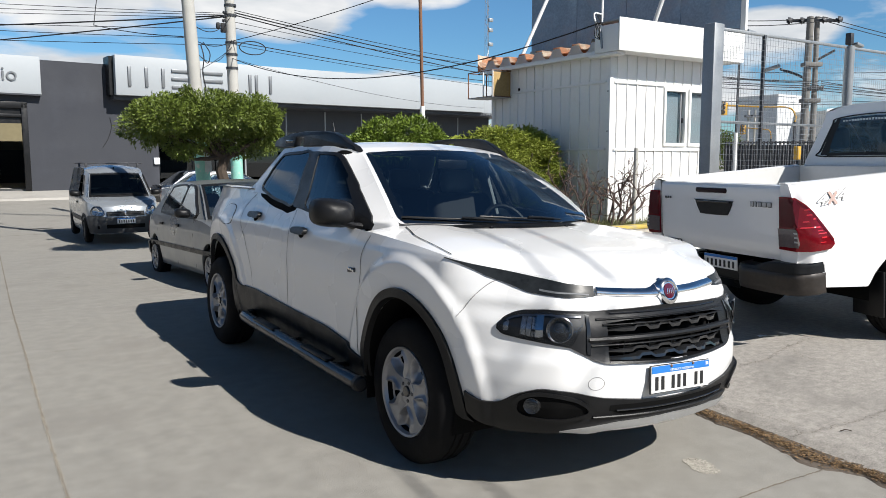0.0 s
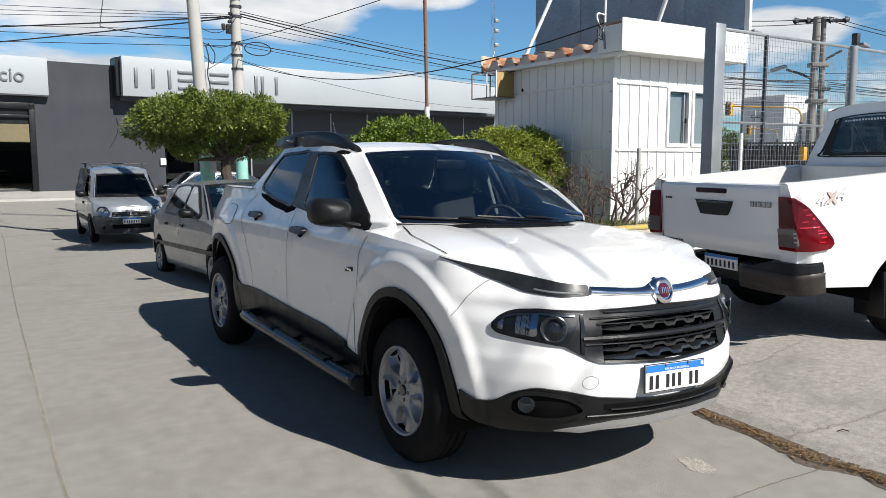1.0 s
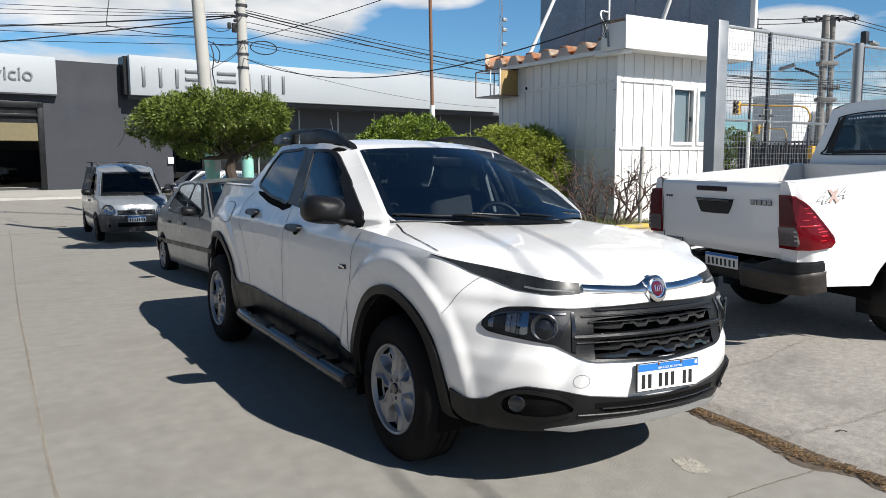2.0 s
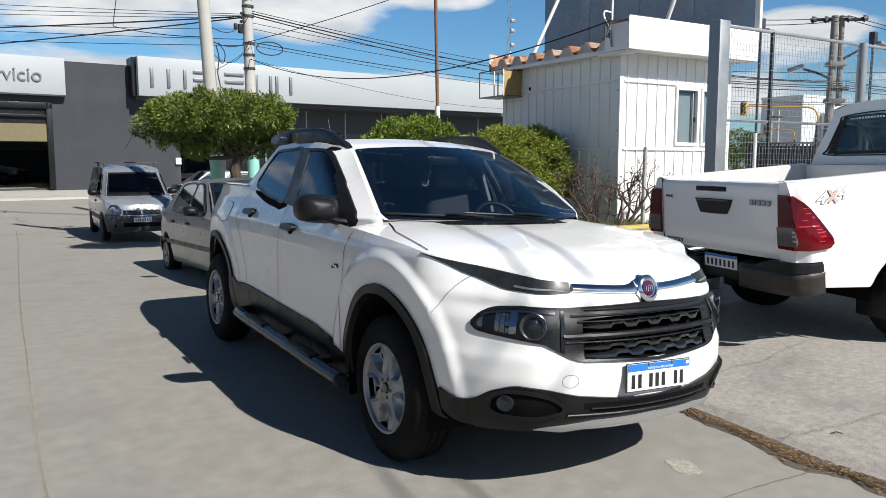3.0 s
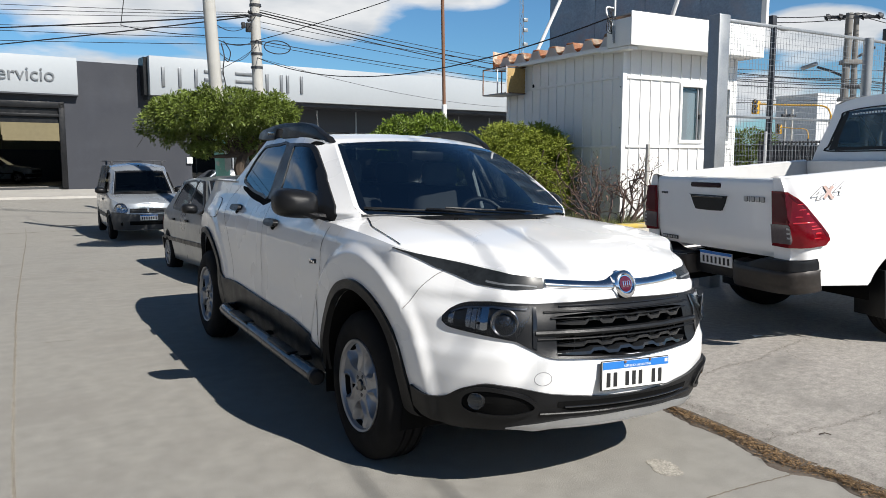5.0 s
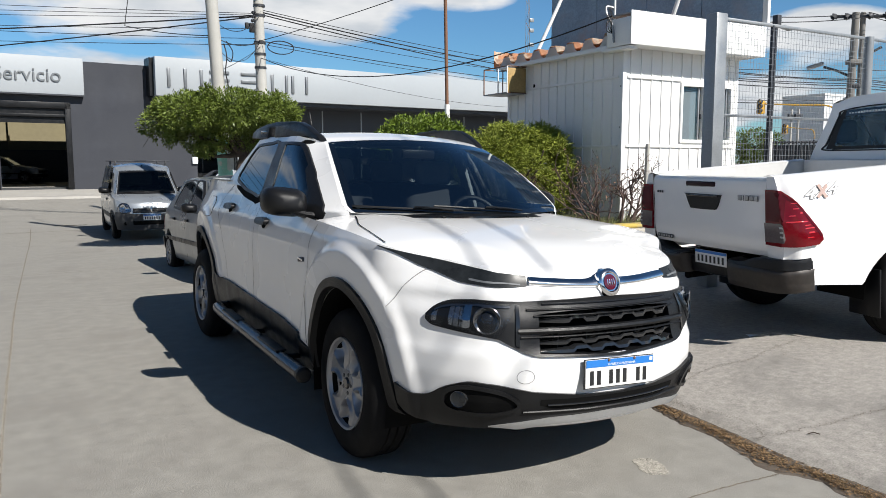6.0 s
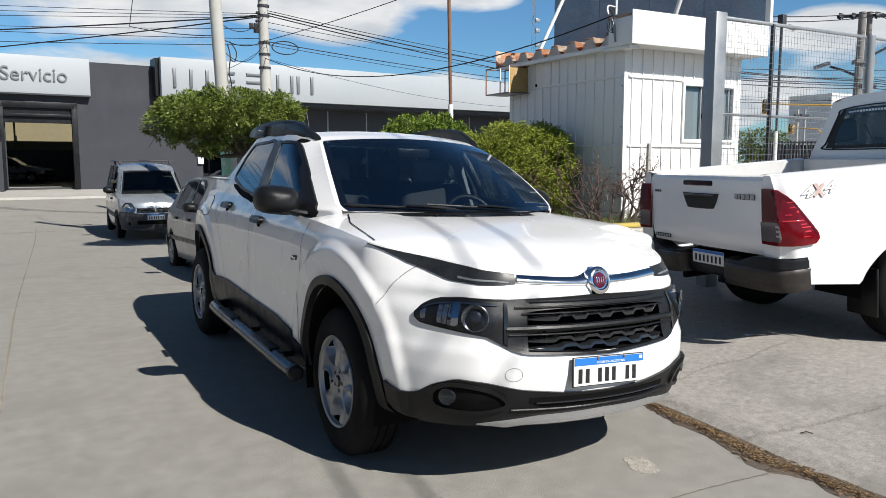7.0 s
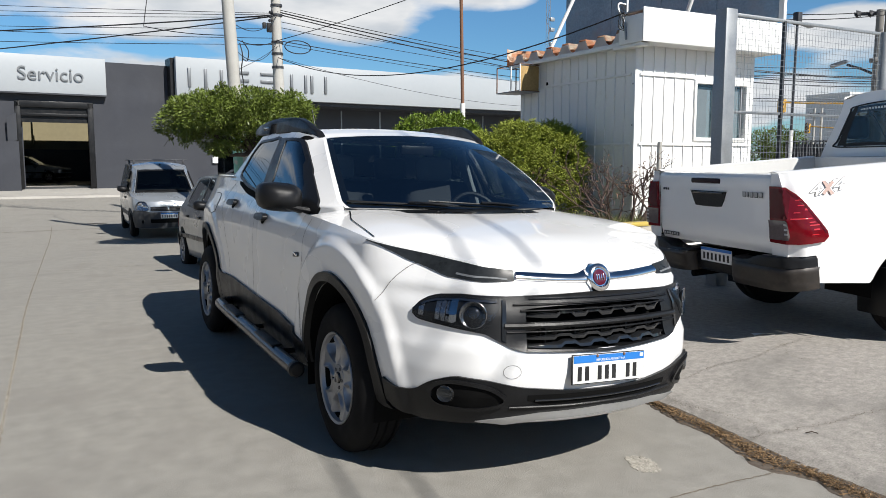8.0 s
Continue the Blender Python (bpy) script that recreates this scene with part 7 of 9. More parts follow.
def build_parked_pickup(m):
    """Seen from behind: x runs forward from the tailgate, y to the far side."""
    root = empty("pickup_truck", m, "white work pickup with red tail lamps and dark step bumper", "pickup truck")
    HW, L, ZT, AX = 0.795, 1.58, 1.192, 1.16

    def box(name, c, size, bevel, material, parent=root, rot=(0, 0, 0), label=""):
        return part(name, bm_box(c, size, bevel, rot), material, parent, label)
    # tailgate: pressed panel with a folded top
    prof = [(0.03, 0.655), (0.012, 0.70), (0.0, 0.78), (0.004, 1.00), (0.0, 1.12), (0.004, 1.165), (0.018, 1.185), (0.055, 1.188)]
    bm = bm_grid(lambda u, v: Vector((np.interp(v, np.linspace(0, 1, 8), [p[0] for p in prof]) - 0.010 * (1 - (2 * u - 1) ** 6), lerp(-0.655, 0.655, u), np.interp(v, np.linspace(0, 1, 8), [p[1] for p in prof]))), 24, 21)
    gate = part("tailgate", bm, M_WHITE_WORK, root, sharp=50)
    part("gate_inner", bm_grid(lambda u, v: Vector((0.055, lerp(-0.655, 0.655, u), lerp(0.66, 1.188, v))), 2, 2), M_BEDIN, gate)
    hp = [(p.x, p.y) for p in spline([(-0.205, 1.050, 0), (-0.19, 1.057, 0), (0.19, 1.057, 0), (0.205, 1.050, 0), (0.16, 0.962, 0), (0.12, 0.946, 0), (-0.12, 0.946, 0), (-0.16, 0.962, 0)], 4, True)]
    tg = lambda y, z, off: Vector((-0.010 - off, y, z))
    cup = part("tailgate_handle", bm_patch(hp, tg, 0.006, 0.015, 3), M_BLACK, gate)
    part("handle_lip", bm_box((-0.020, 0.0, 1.046), (0.016, 0.36, 0.014), 0.004), M_GLOSSBLACK, cup)
    part("brake_lamp", bm_box((-0.008, 0.03, 1.132), (0.014, 0.345, 0.038), 0.012), M_BRAKEDARK, gate, "dark red high brake lamp")
    for y, w in ((-0.395, 0.034), (-0.432, 0.012), (-0.468, 0.032), (-0.513, 0.036), (-0.560, 0.034)):
        part("name_badge_bar", bm_box((-0.013, y - 0.01, 1.050), (0.005, w, 0.036), 0.003), M_SKID, gate)
        part("badge_edge", bm_box((-0.0115, y - 0.013, 1.047), (0.004, w, 0.036), 0.002), M_DARKSTEEL, gate)
    for y in (0.52, 0.55, 0.58):
        part("maker_badge_bar", bm_box((-0.012, y, 1.058), (0.004, 0.020, 0.018), 0.001), M_DARKSTEEL, gate)
    part("trim_badge", bm_box((-0.006, 0.50, 0.700), (0.005, 0.21, 0.030), 0.002), M_DARKSTEEL, gate)
    for k in range(6):
        part("trim_badge_bar", bm_box((-0.009, 0.585 - 0.034 * k, 0.700), (0.004, 0.020, 0.018), 0.001), M_SKID, gate)
    part("gate_gap", bm_box((0.022, -0.661, 0.92), (0.03, 0.004, 0.50), 0), M_SEAM, root)
    part("gate_gap", bm_box((0.022, 0.661, 0.92), (0.03, 0.004, 0.50), 0), M_SEAM, root)

    # bed sides with wheel opening, top rail, inner panel
    def half(x, z):
        """Half width of the bed's side at x and z, rounded in at the rear corner."""
        bulge = 0.085 * math.exp(-((z - 0.76) / 0.27) ** 2) + 0.020 * math.exp(-((x - AX) / 0.5) ** 2) * math.exp(-((z - 0.78) / 0.25) ** 2)
        return HW + bulge - (0.045 + bulge * 0.25) * (1 - smooth01(max(x, 0) / 0.12)) ** 2 - 0.03 * smooth01((z - 1.10) / 0.12)

    def side(sg):
        def fn(u, v):
            x = L * u ** 1.4
            zlo = max(lerp(0.655, 0.463, smooth01((x - 0.18) / 0.012)) - 0.12 * max(x - 0.19, 0), arch_z(x, AX, 0.30, 0.50, 0.46, 0.40))
            z = lerp(zlo, ZT + 0.004, v)
            return Vector((x, sg * half(x, z), z))
        return fn

    for sg in (-1, 1):
        sd = part("bed_side", bm_grid(side(sg), 84, 24), M_WHITE_WORK, root, sharp=60)
        part("bed_rail", bm_grid(lambda u, v, sg=sg: Vector((L * u ** 1.4, sg * (half(L * u ** 1.4, ZT) - 0.10 * v), ZT + 0.004 + 0.012 * math.sin(math.pi * v))), 30, 5), M_WHITE_WORK, sd)
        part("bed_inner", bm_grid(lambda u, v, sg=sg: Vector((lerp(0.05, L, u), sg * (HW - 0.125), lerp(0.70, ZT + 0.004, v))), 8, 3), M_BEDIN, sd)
        part("corner_panel", bm_grid(lambda u, v, sg=sg: Vector((0.0, sg * lerp(0.6605, half(0, lerp(0.655, ZT, v)), u), lerp(0.655, ZT + 0.004, v))), 4, 12), M_WHITE_WORK, root)
        part("wheel_well", bm_grid(lambda u, v, sg=sg: Vector((AX - 0.494 * math.cos(math.pi * u), sg * lerp(HW + 0.02, 0.4, v), 0.30 + 0.455 * math.sin(math.pi * u))), 20, 3), M_SEAM, root)
        # tail lamp wrapping the corner: rear face and pointed side
        def on_lamp(p, z, off, sg=sg):
            """Below zero p runs inwards over the rear face, above zero forward along the side."""
            if p < 0:
                return Vector((-off, sg * (half(0, z) + p + off * max(0.0, 1 + p / 0.05)), z))
            return Vector((p - off * (1 - smooth01(p / 0.10)), sg * (half(p, z) + off), z))
        inner = [(0.668 - half(0, z), z) for z in np.linspace(0.744, 1.112, 7)]
        outl = inner + [(-0.03, 1.113), (0.02, 1.106), (0.06, 1.06), (0.12, 0.975), (0.18, 0.89), (0.232, 0.815), (0.240, 0.775), (0.205, 0.744), (0.05, 0.738)]
        lamp = part("tail_lamp", bm_patch(dense_poly(outl, 3), on_lamp, 0.022, 0.03, 7), M_REDLENS, root, "red tail lamp wrapping the corner")
        part("lamp_upper", bm_patch(dense_poly([(-0.125, 0.905), (-0.085, 1.10), (0.012, 1.095), (0.035, 1.05), (0.020, 0.96), (0.010, 0.905)], 4), on_lamp, 0.0245, 0.004, 5), M_REDDARK, lamp, "dark red upper lens")
        part("lamp_rim", bm_patch(dense_poly([(0.022, 1.092), (0.060, 1.05), (0.18, 0.875), (0.232, 0.80), (0.216, 0.80), (0.165, 0.875), (0.045, 1.045)], 3), on_lamp, 0.0245, 0.004, 2), M_REDDARK, lamp)
        part("reversing_lens", bm_patch(dense_poly([(-0.142, 0.890), (-0.010, 0.893), (0.004, 0.880), (0.012, 0.790), (0.004, 0.766), (-0.146, 0.764)], 4), on_lamp, 0.0255, 0.004, 5), M_PALELENS, lamp, "pale grey reversing lens")
        for z in (0.80, 0.83, 0.86):
            part("lens_rib", bm_patch(dense_poly([(-0.02, z), (-0.02, z + 0.012), (0.0, z + 0.012), (0.0, z)], 2), on_lamp, 0.0265, 0.001, 2), M_SKID, lamp)
        # brighter red bars paint the highlights on the lens
        for p0, p1, z, h in ((0.020, 0.125, 0.898, 0.009), (0.055, 0.085, 0.985, 0.006), (0.05, 0.075, 1.02, 0.005), (0.085, 0.105, 0.955, 0.012), (0.035, 0.06, 0.94, 0.006), (0.10, 0.18, 0.855, 0.007), (0.125, 0.17, 0.825, 0.010), (0.11, 0.16, 0.795, 0.006), (0.10, 0.145, 0.875, 0.006)):
            part("lamp_glint", bm_patch(dense_poly([(p0, z), (p0 + 0.004, z + h), (p1, z + h), (p1 + 0.004, z)], 3), on_lamp, 0.0232, 0.001, 3), M_REDGLINT, lamp)
    # slanted 4x4 decal that follows the side
    def decal(name, size, off, material, label, swell):
        ob = text_mesh(name, "4X4", size, material, root, pose(0, 0, 0), 0.0006, label, 1.55, 0.84, swell)
        for v in ob.data.vertices:
            x, z = 0.305 + v.co.x + 0.60 * v.co.y, 1.082 + v.co.y + 0.10 * v.co.x
            v.co = (x, -(half(x, z) + off + v.co.z), z)
        return ob
    decal("decal", 0.118, 0.006, M_DECAL, "grey outlined decal reading 4x4", 0.0035)
    decal("decal_inset", 0.118, 0.0078, M_TAPE, "pale inner lettering", 0.0)
    for r in (40, -24):
        bs = bmesh.new()
        vs = [bs.verts.new(v) for v in [(-0.012, -0.06, 0), (0.010, -0.064, 0), (0.012, 0, 0), (0.012, 0.06, 0), (-0.010, 0.064, 0), (-0.012, 0, 0)]]
        bs.faces.new(vs)
        for v in bs.verts:
            q = Matrix.Rotation(radians(-r), 3, "Z") @ v.co
            x, z = 0.305 + q.x * 1.1, 1.082 + q.y * 0.8
            v.co = (x, -(half(x, z) + 0.0100), z)
        part("decal_slash", bs, M_DECALRED, root)
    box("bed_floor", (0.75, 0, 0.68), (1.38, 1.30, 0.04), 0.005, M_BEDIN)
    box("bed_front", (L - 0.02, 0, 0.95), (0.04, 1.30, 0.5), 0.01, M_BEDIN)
    # step bumper: two end blocks that wrap the corners, joined by a low recessed bar
    bmp = part("step_bumper", bm_box((0.10, 0, 0.50), (0.10, 0.62, 0.13), 0.02), M_BLACK, root, "dark worn step bumper")
    for sg in (-1, 1):
        bl = spline([(0.12, 0.245, 0), (0.0, 0.260, 0), (-0.055, 0.32, 0), (-0.065, 0.50, 0), (-0.055, 0.70, 0), (-0.020, 0.81, 0), (0.05, 0.862, 0), (0.12, 0.878, 0), (0.178, 0.880, 0)], 6)

        def along(u, bl=bl):
            k = u * (len(bl) - 1)
            i = min(int(k), len(bl) - 2)
            return bl[i].lerp(bl[i + 1], k - i)

        def wall(u, v, sg=sg):
            p = along(u)
            z = lerp(0.432 - 0.012 * math.sin(math.pi * u), 0.578, v)
            tuck = 0.03 * (1 - v) ** 2 + 0.012 * smooth01((v - 0.86) / 0.14) + 0.006 * smooth01((v - 0.30) / 0.06)
            return Vector((p.x + tuck, sg * (p.y - tuck * 0.6), z))

        def pad(u, v, sg=sg):
            """The rubber step: a low riser, then the tread running in under the gate."""
            p = along(u)
            rise = smooth01((p.y - 0.42) / 0.2)
            z = 0.580 + lerp(0.02, 0.072, rise) * smooth01(v / 0.35)
            inn = 0.014 + 0.010 * smooth01(v / 0.35) + 0.13 * smooth01((v - 0.35) / 0.65)
            corner = smooth01((p.y - 0.70) / 0.15)
            return Vector((p.x + inn * lerp(1, 0.35, corner), sg * (p.y - inn * lerp(0.1, 0.75, corner)), z))
        part("bumper_end", bm_grid(wall, 48, 12), M_BUMPER, bmp, "scuffed brown-black end block")
        part("step_pad", bm_grid(pad, 48, 10), M_BLACK, bmp)
    pl = plate(root, pose(0.045, 0.0, 0.567) @ Matrix(((0, 0, -1, 0), (-1, 0, 0, 0), (0, 1, 0, 0), (0, 0, 0, 1))), 0.37, 0.105)
    part("plate_lamp", bm_box((0.06, 0.0, 0.650), (0.05, 0.34, 0.02), 0.006), M_GLOSSBLACK, root)
    # cab: back wall with window, roof, sides
    def cab_back(u, v):
        f = 2 * u - 1
        z = lerp(1.00, 1.70, v)
        hw = lerp(0.725, 0.535, smooth01((z - 1.10) / 0.60))
        rnd_top = (1 - abs(f) ** 6) if v > 0.97 else 1
        return Vector((L + 0.05 + 0.13 * v, f * hw, z + 0.03 * v * (1 - f * f) - 0.05 * (1 - rnd_top)))
    part("cab_back", bm_grid(cab_back, 40, 26, lambda u, v: 0.15 < u < 0.85 and 0.41 < v < 0.82), M_WHITE_WORK, root, sharp=60)
    wp = [(0.5 + (p.x - 0.5) * 1.07, p.y) for p in spline([(0.135, 0.395, 0), (0.5, 0.38, 0), (0.865, 0.395, 0), (0.872, 0.47, 0), (0.862, 0.78, 0), (0.83, 0.845, 0), (0.5, 0.862, 0), (0.17, 0.845, 0), (0.138, 0.78, 0), (0.128, 0.47, 0)], 6, True)]
    cb = lambda u, v, off: cab_back(u, v) + Vector((-off, 0, 0))
    rw = part("rear_window", bm_patch(wp, cb, 0.004, 0, 5), M_REARGLASS, root)
    part("window_seal", bm_ring(wp, cb, 0.014, 0.008, 0.02), M_BLACK, rw)
    for sg in (-1, 1):
        part("black_border", bm_grid(lambda u, v, sg=sg: cb(0.5 + sg * lerp(0.392 - 0.03 * max(0.0, 2 * v - 1) ** 4, 0.340 - 0.02 * abs(2 * v - 1) ** 3, u), lerp(0.40, 0.845, v), 0.0055), 4, 16), M_BLACK, rw)
    part("black_border", bm_grid(lambda u, v: cb(lerp(0.16, 0.84, u), lerp(0.388, 0.425, v), 0.0055), 20, 2), M_BLACK, rw)
    part("tint_band", bm_grid(lambda u, v: cb(lerp(0.17, 0.83, u), lerp(0.775, 0.845, v), 0.007), 20, 2), M_GLOSSBLACK, rw)
    for k in range(16):
        part("lettering_bar", bm_box(cb(0.79 - 0.026 * k, 0.808, 0.009), (0.002, 0.018, 0.017 if k > 2 else 0.012), 0), M_TAPE, rw)
    for sg in (-1, 1):
        part("cab_side", bm_grid(lambda u, v, sg=sg: Vector((lerp(L + 0.05 + 0.13 * v, 3.56 - 0.5 * v, u), sg * lerp(0.735, 0.538, smooth01((lerp(0.45, 1.70, v) - 1.10) / 0.60)), lerp(0.45, 1.70, v))), 40, 26, lambda u, v: 0.12 < u < 0.86 and 0.62 < v < 0.93), M_WHITE_WORK, root, sharp=60)
        part("side_window", bm_grid(lambda u, v, sg=sg: Vector((lerp(1.86, 3.11, u), sg * (lerp(0.735, 0.538, smooth01((lerp(1.20, 1.62, v) - 1.10) / 0.60)) + 0.004), lerp(1.20, 1.62, v))), 6, 6), M_TINT, root)
    part("roof", bm_grid(lambda u, v: Vector((lerp(L + 0.175, 3.06, u), (2 * v - 1) * 0.54, 1.695 + 0.035 * (1 - (2 * v - 1) ** 2) + 0.02 * math.sin(math.pi * u) - 0.02 * abs(2 * v - 1) ** 8)), 16, 16), M_WHITE_WORK, root)
    part("windscreen", bm_grid(lambda u, v: Vector((lerp(3.61, 3.06, v), (2 * u - 1) * lerp(0.70, 0.58, v), lerp(1.20, 1.70, v))), 8, 6), M_CLEAR, root)
    part("bonnet", bm_box((4.16, 0, 0.95), (1.3, 1.56, 0.55), 0.12), M_WHITE_WORK, root)
    part("cab_floor", bm_box((2.56, 0, 0.55), (2.2, 1.4, 0.1), 0.02), M_SEAM, root)
    part("dashboard", bm_box((3.46, 0, 1.18), (0.35, 1.3, 0.16), 0.05), M_SEAT, root)
    for y in (-0.36, 0.36):
        for x in (1.86, 2.56):
            seat = part("seat", bm_box((x, y, 0.95), (0.15, 0.48, 0.62), 0.05, (0, -12, 0)), M_SEAT, root)
            part("headrest", bm_box((x - 0.02, y * 1.36, 1.43), (0.10, 0.23, 0.20), 0.05, (0, -6, 0), 3), M_SEAT, seat)
    part("seat_belt", bm_tube(spline([(2.06, 0.58, 1.58), (2.11, 0.54, 1.48), (2.16, 0.50, 1.33), (2.16, 0.42, 1.2)], 6), 0.018, 6, 0.25), M_SEATLIGHT, root)
    # exhaust coloured near-black for the shade under the bed
    part("exhaust", bm_tube([(0.15, 0.45, 0.36), (0.6, 0.45, 0.36)], 0.03, 10), M_SEAM, root)
    part("axle", bm_tube([(AX, -0.6, 0.38), (AX, 0.6, 0.38)], 0.05, 10), M_SEAM, root)
    part("chassis", bm_box((2.2, 0, 0.50), (4.2, 0.9, 0.16), 0.02), M_SEAM, root)
    part("spare_wheel", bm_lathe([(0.12, 0.08), (0.33, 0.09), (0.36, 0.05), (0.36, -0.05), (0.33, -0.09), (0.12, -0.08)], pose(0.62, 0, 0.42), 36), M_RUBBER, root)
    part("mud_flap", bm_box((0.78, -0.72, 0.33), (0.015, 0.26, 0.34), 0.004), M_BLACK, root)
    part("mud_flap", bm_box((0.78, 0.72, 0.33), (0.015, 0.26, 0.34), 0.004), M_BLACK, root)
    for sg in (-1, 1):
        for x in (AX, 4.2):
            w = add_wheel(root, "wheel", (x, sg * 0.74, 0.315 if x < 2 else 0.17), 0.375, 0.245, 0.21, False, 6)
            w.matrix_basis = pose(x, sg * 0.74, 0.315 if x < 2 else 0.17, 0, 0, 90 if sg < 0 else -90)
    return root


build_parked_pickup(pose(2.414, 0.614, 0.137, 0, -4.2, -12.2))

# ---- poles and cables ----


def build_pole(name, x, y, top, r0, r1, mint_to, label, lean=(0, 0)):
    z0 = street_z(y) - 0.05
    root = empty(name, pose(x, y, z0), label, "utility pole", "concrete street poles")
    h = top - z0
    pt = lambda f: (lean[0] * f, lean[1] * f, h * f)
    f_m = (mint_to - z0) / h
    part("shaft", bm_tube([pt(f) for f in np.linspace(f_m, 1, 14)], r0, 20, radii=[lerp(r0, r1, f) for f in np.linspace(f_m, 1, 14)]), M_POLE, root)
    part("painted_base", bm_tube([pt(f) for f in np.linspace(0, f_m, 8)], r0, 20, radii=[lerp(r0, r1, f) + 0.002 for f in np.linspace(0, f_m, 8)]), M_MINT, root, "peeling mint-green paint")
    return root


pole_a = build_pole("utility_pole", 1.92, 12.45, 8.0, 0.150, 0.098, 1.92, "tall concrete pole with a mint-green base among the trees", (-0.42, 0.0))
part("posted_notice", bm_grid(lambda u, v: Vector((-0.155 * math.cos(0.9 * u + 1.15) - 0.01, -0.158 * math.sin(0.9 * u + 1.15), lerp(1.55, 1.95, v))), 8, 2), M_PAPER, pole_a)
part("hanging_wires", bm_tube(spline([(-0.06, -0.12, 4.05), (-0.02, -0.16, 3.8), (-0.05, -0.15, 3.5), (-0.01, -0.15, 3.25), (-0.03, -0.14, 3.0)], 6), 0.012, 5), M_CABLE, pole_a)
part("hanging_wires", bm_tube(spline([(-0.02, -0.14, 4.1), (0.10, -0.16, 3.9), (0.06, -0.17, 3.7), (-0.02, -0.15, 3.75)], 6), 0.010, 5), M_CABLE, pole_a)
pole_b = build_pole("utility_pole", 4.1, 17.0, 9.0, 0.165, 0.105, 1.84, "concrete utility pole carrying many cables and a transformer can", (-0.12, 0.0))
for z in (4.25, 4.6, 4.9, 5.6, 5.85):
    part("pole_band", bm_lathe([(0.142, -0.03), (0.155, -0.03), (0.155, 0.03), (0.142, 0.03)], pose(-0.06, 0, z), 18), M_DARKSTEEL, pole_b)
for k, z in enumerate((5.45, 5.55, 5.65)):
    part("insulator", bm_lathe([(0, 0.06), (0.03, 0.05), (0.045, 0.02), (0.03, 0.0), (0.05, -0.03), (0.02, -0.06)], pose(-0.24, -0.05 - 0.03 * k, z, 0, 70, 0), 12), M_DARKSTEEL, pole_b)
part("splice_box", bm_box((-0.30, -0.12, 5.25), (0.13, 0.10, 0.24), 0.02), M_CABLE, pole_b)
part("splice_box", bm_box((-0.42, -0.08, 5.30), (0.09, 0.09, 0.16), 0.02), M_CABLE, pole_b)
part("transformer_can", bm_lathe([(0, -0.30), (0.20, -0.28), (0.22, -0.24), (0.22, 0.4), (0, 0.42)], pose(-0.10, 0.0, 6.33), 24), M_POLE, pole_b)
part("lamp_dish", bm_lathe([(0.0, -0.06), (0.16, -0.03), (0.20, 0.03), (0.05, 0.08)], pose(-0.60, -0.1, 6.15), 20), M_GALV, pole_b)
part("bracket", bm_box((-0.35, -0.05, 6.05), (0.5, 0.04, 0.04), 0.01), M_DARKSTEEL, pole_b)
ring_pts = [(4.1 + 0.46 + 0.36 * math.cos(a), 16.85, 4.46 + 0.17 * math.sin(a)) for a in np.linspace(0, 2 * math.pi, 33)]
tagged(part("cable_coil", bm_tube(ring_pts, 0.014, 6), M_CABLE), "loose black cable coil hung beside the pole", "cable")

PB = lambda z: Vector((4.02, 16.88, z))


def cable(a, b, sag, r, label="black overhead cable sagging between poles"):
    a, b = Vector(a), Vector(b)
    pts = []
    for k in range(25):
        f = k / 24
        p = a.lerp(b, f)
        p.z -= sag * 4 * f * (1 - f)
        pts.append(p)
    return tagged(part("overhead_cable", bm_tube(pts, r, 5), M_CABLE), label, "cable", "overhead cables")


# towards the far left: ends beyond the view
for z0, dz, sag, r in ((5.30, 0.66, 0.05, 0.008), (5.26, 0.56, 0.05, 0.008), (5.20, 0.47, 0.03, 0.008), (5.26, 0.10, 0.10, 0.020), (5.24, -0.34, 0.10, 0.018),
                       (4.92, 0.50, 0.08, 0.008), (4.66, 0.62, 0.10, 0.009), (4.50, 0.46, 0.06, 0.009)):
    a = PB(z0)
    b = a + (Vector((-1.64, 22.5, a.z + dz)) - a) * 2.2
    b.z = a.z + dz * 2.2
    cable(a, b, sag, r)
# towards the far right, behind the kiosk
for z0, z1, sag, r in ((5.40, 5.80, 0.30, 0.010), (5.34, 5.50, 0.25, 0.018), (5.28, 5.25, 0.25, 0.016), (5.10, 5.95, 0.45, 0.008), (4.95, 5.55, 0.40, 0.008), (4.60, 5.10, 0.30, 0.012), (4.52, 4.80, 0.22, 0.008)):
    a = PB(z0)
    b = a + (Vector((18.3, 23.3, z1)) - a) * 1.7
    cable(a, b, sag, r)
cable(PB(4.60), (7.4, 10.4, 5.75), 0.10, 0.010)
cable(PB(4.16), (4.75, 4.30, 3.30), 0.62, 0.010, "thin cable drooping from the pole to the kiosk roof")
cable(PB(4.16), (16.0, 22.0, 3.6), 0.25, 0.006)
cable((1.60, 12.4, 4.3), PB(5.25), 0.35, 0.008)
cable((1.62, 12.4, 3.95), PB(4.62), 0.18, 0.010)
cable((1.66, 12.4, 3.8), PB(4.6), 0.45, 0.008)
cable((1.68, 12.4, 3.2), PB(4.45), 0.05, 0.006)
cable((0.62, 16.4, 4.62), (1.0, 16.6, 6.2), -0.25, 0.010, "loose drop cable curling down from above")
cable((0.62, 16.4, 4.62), (1.62, 12.4, 3.92), 0.05, 0.009)
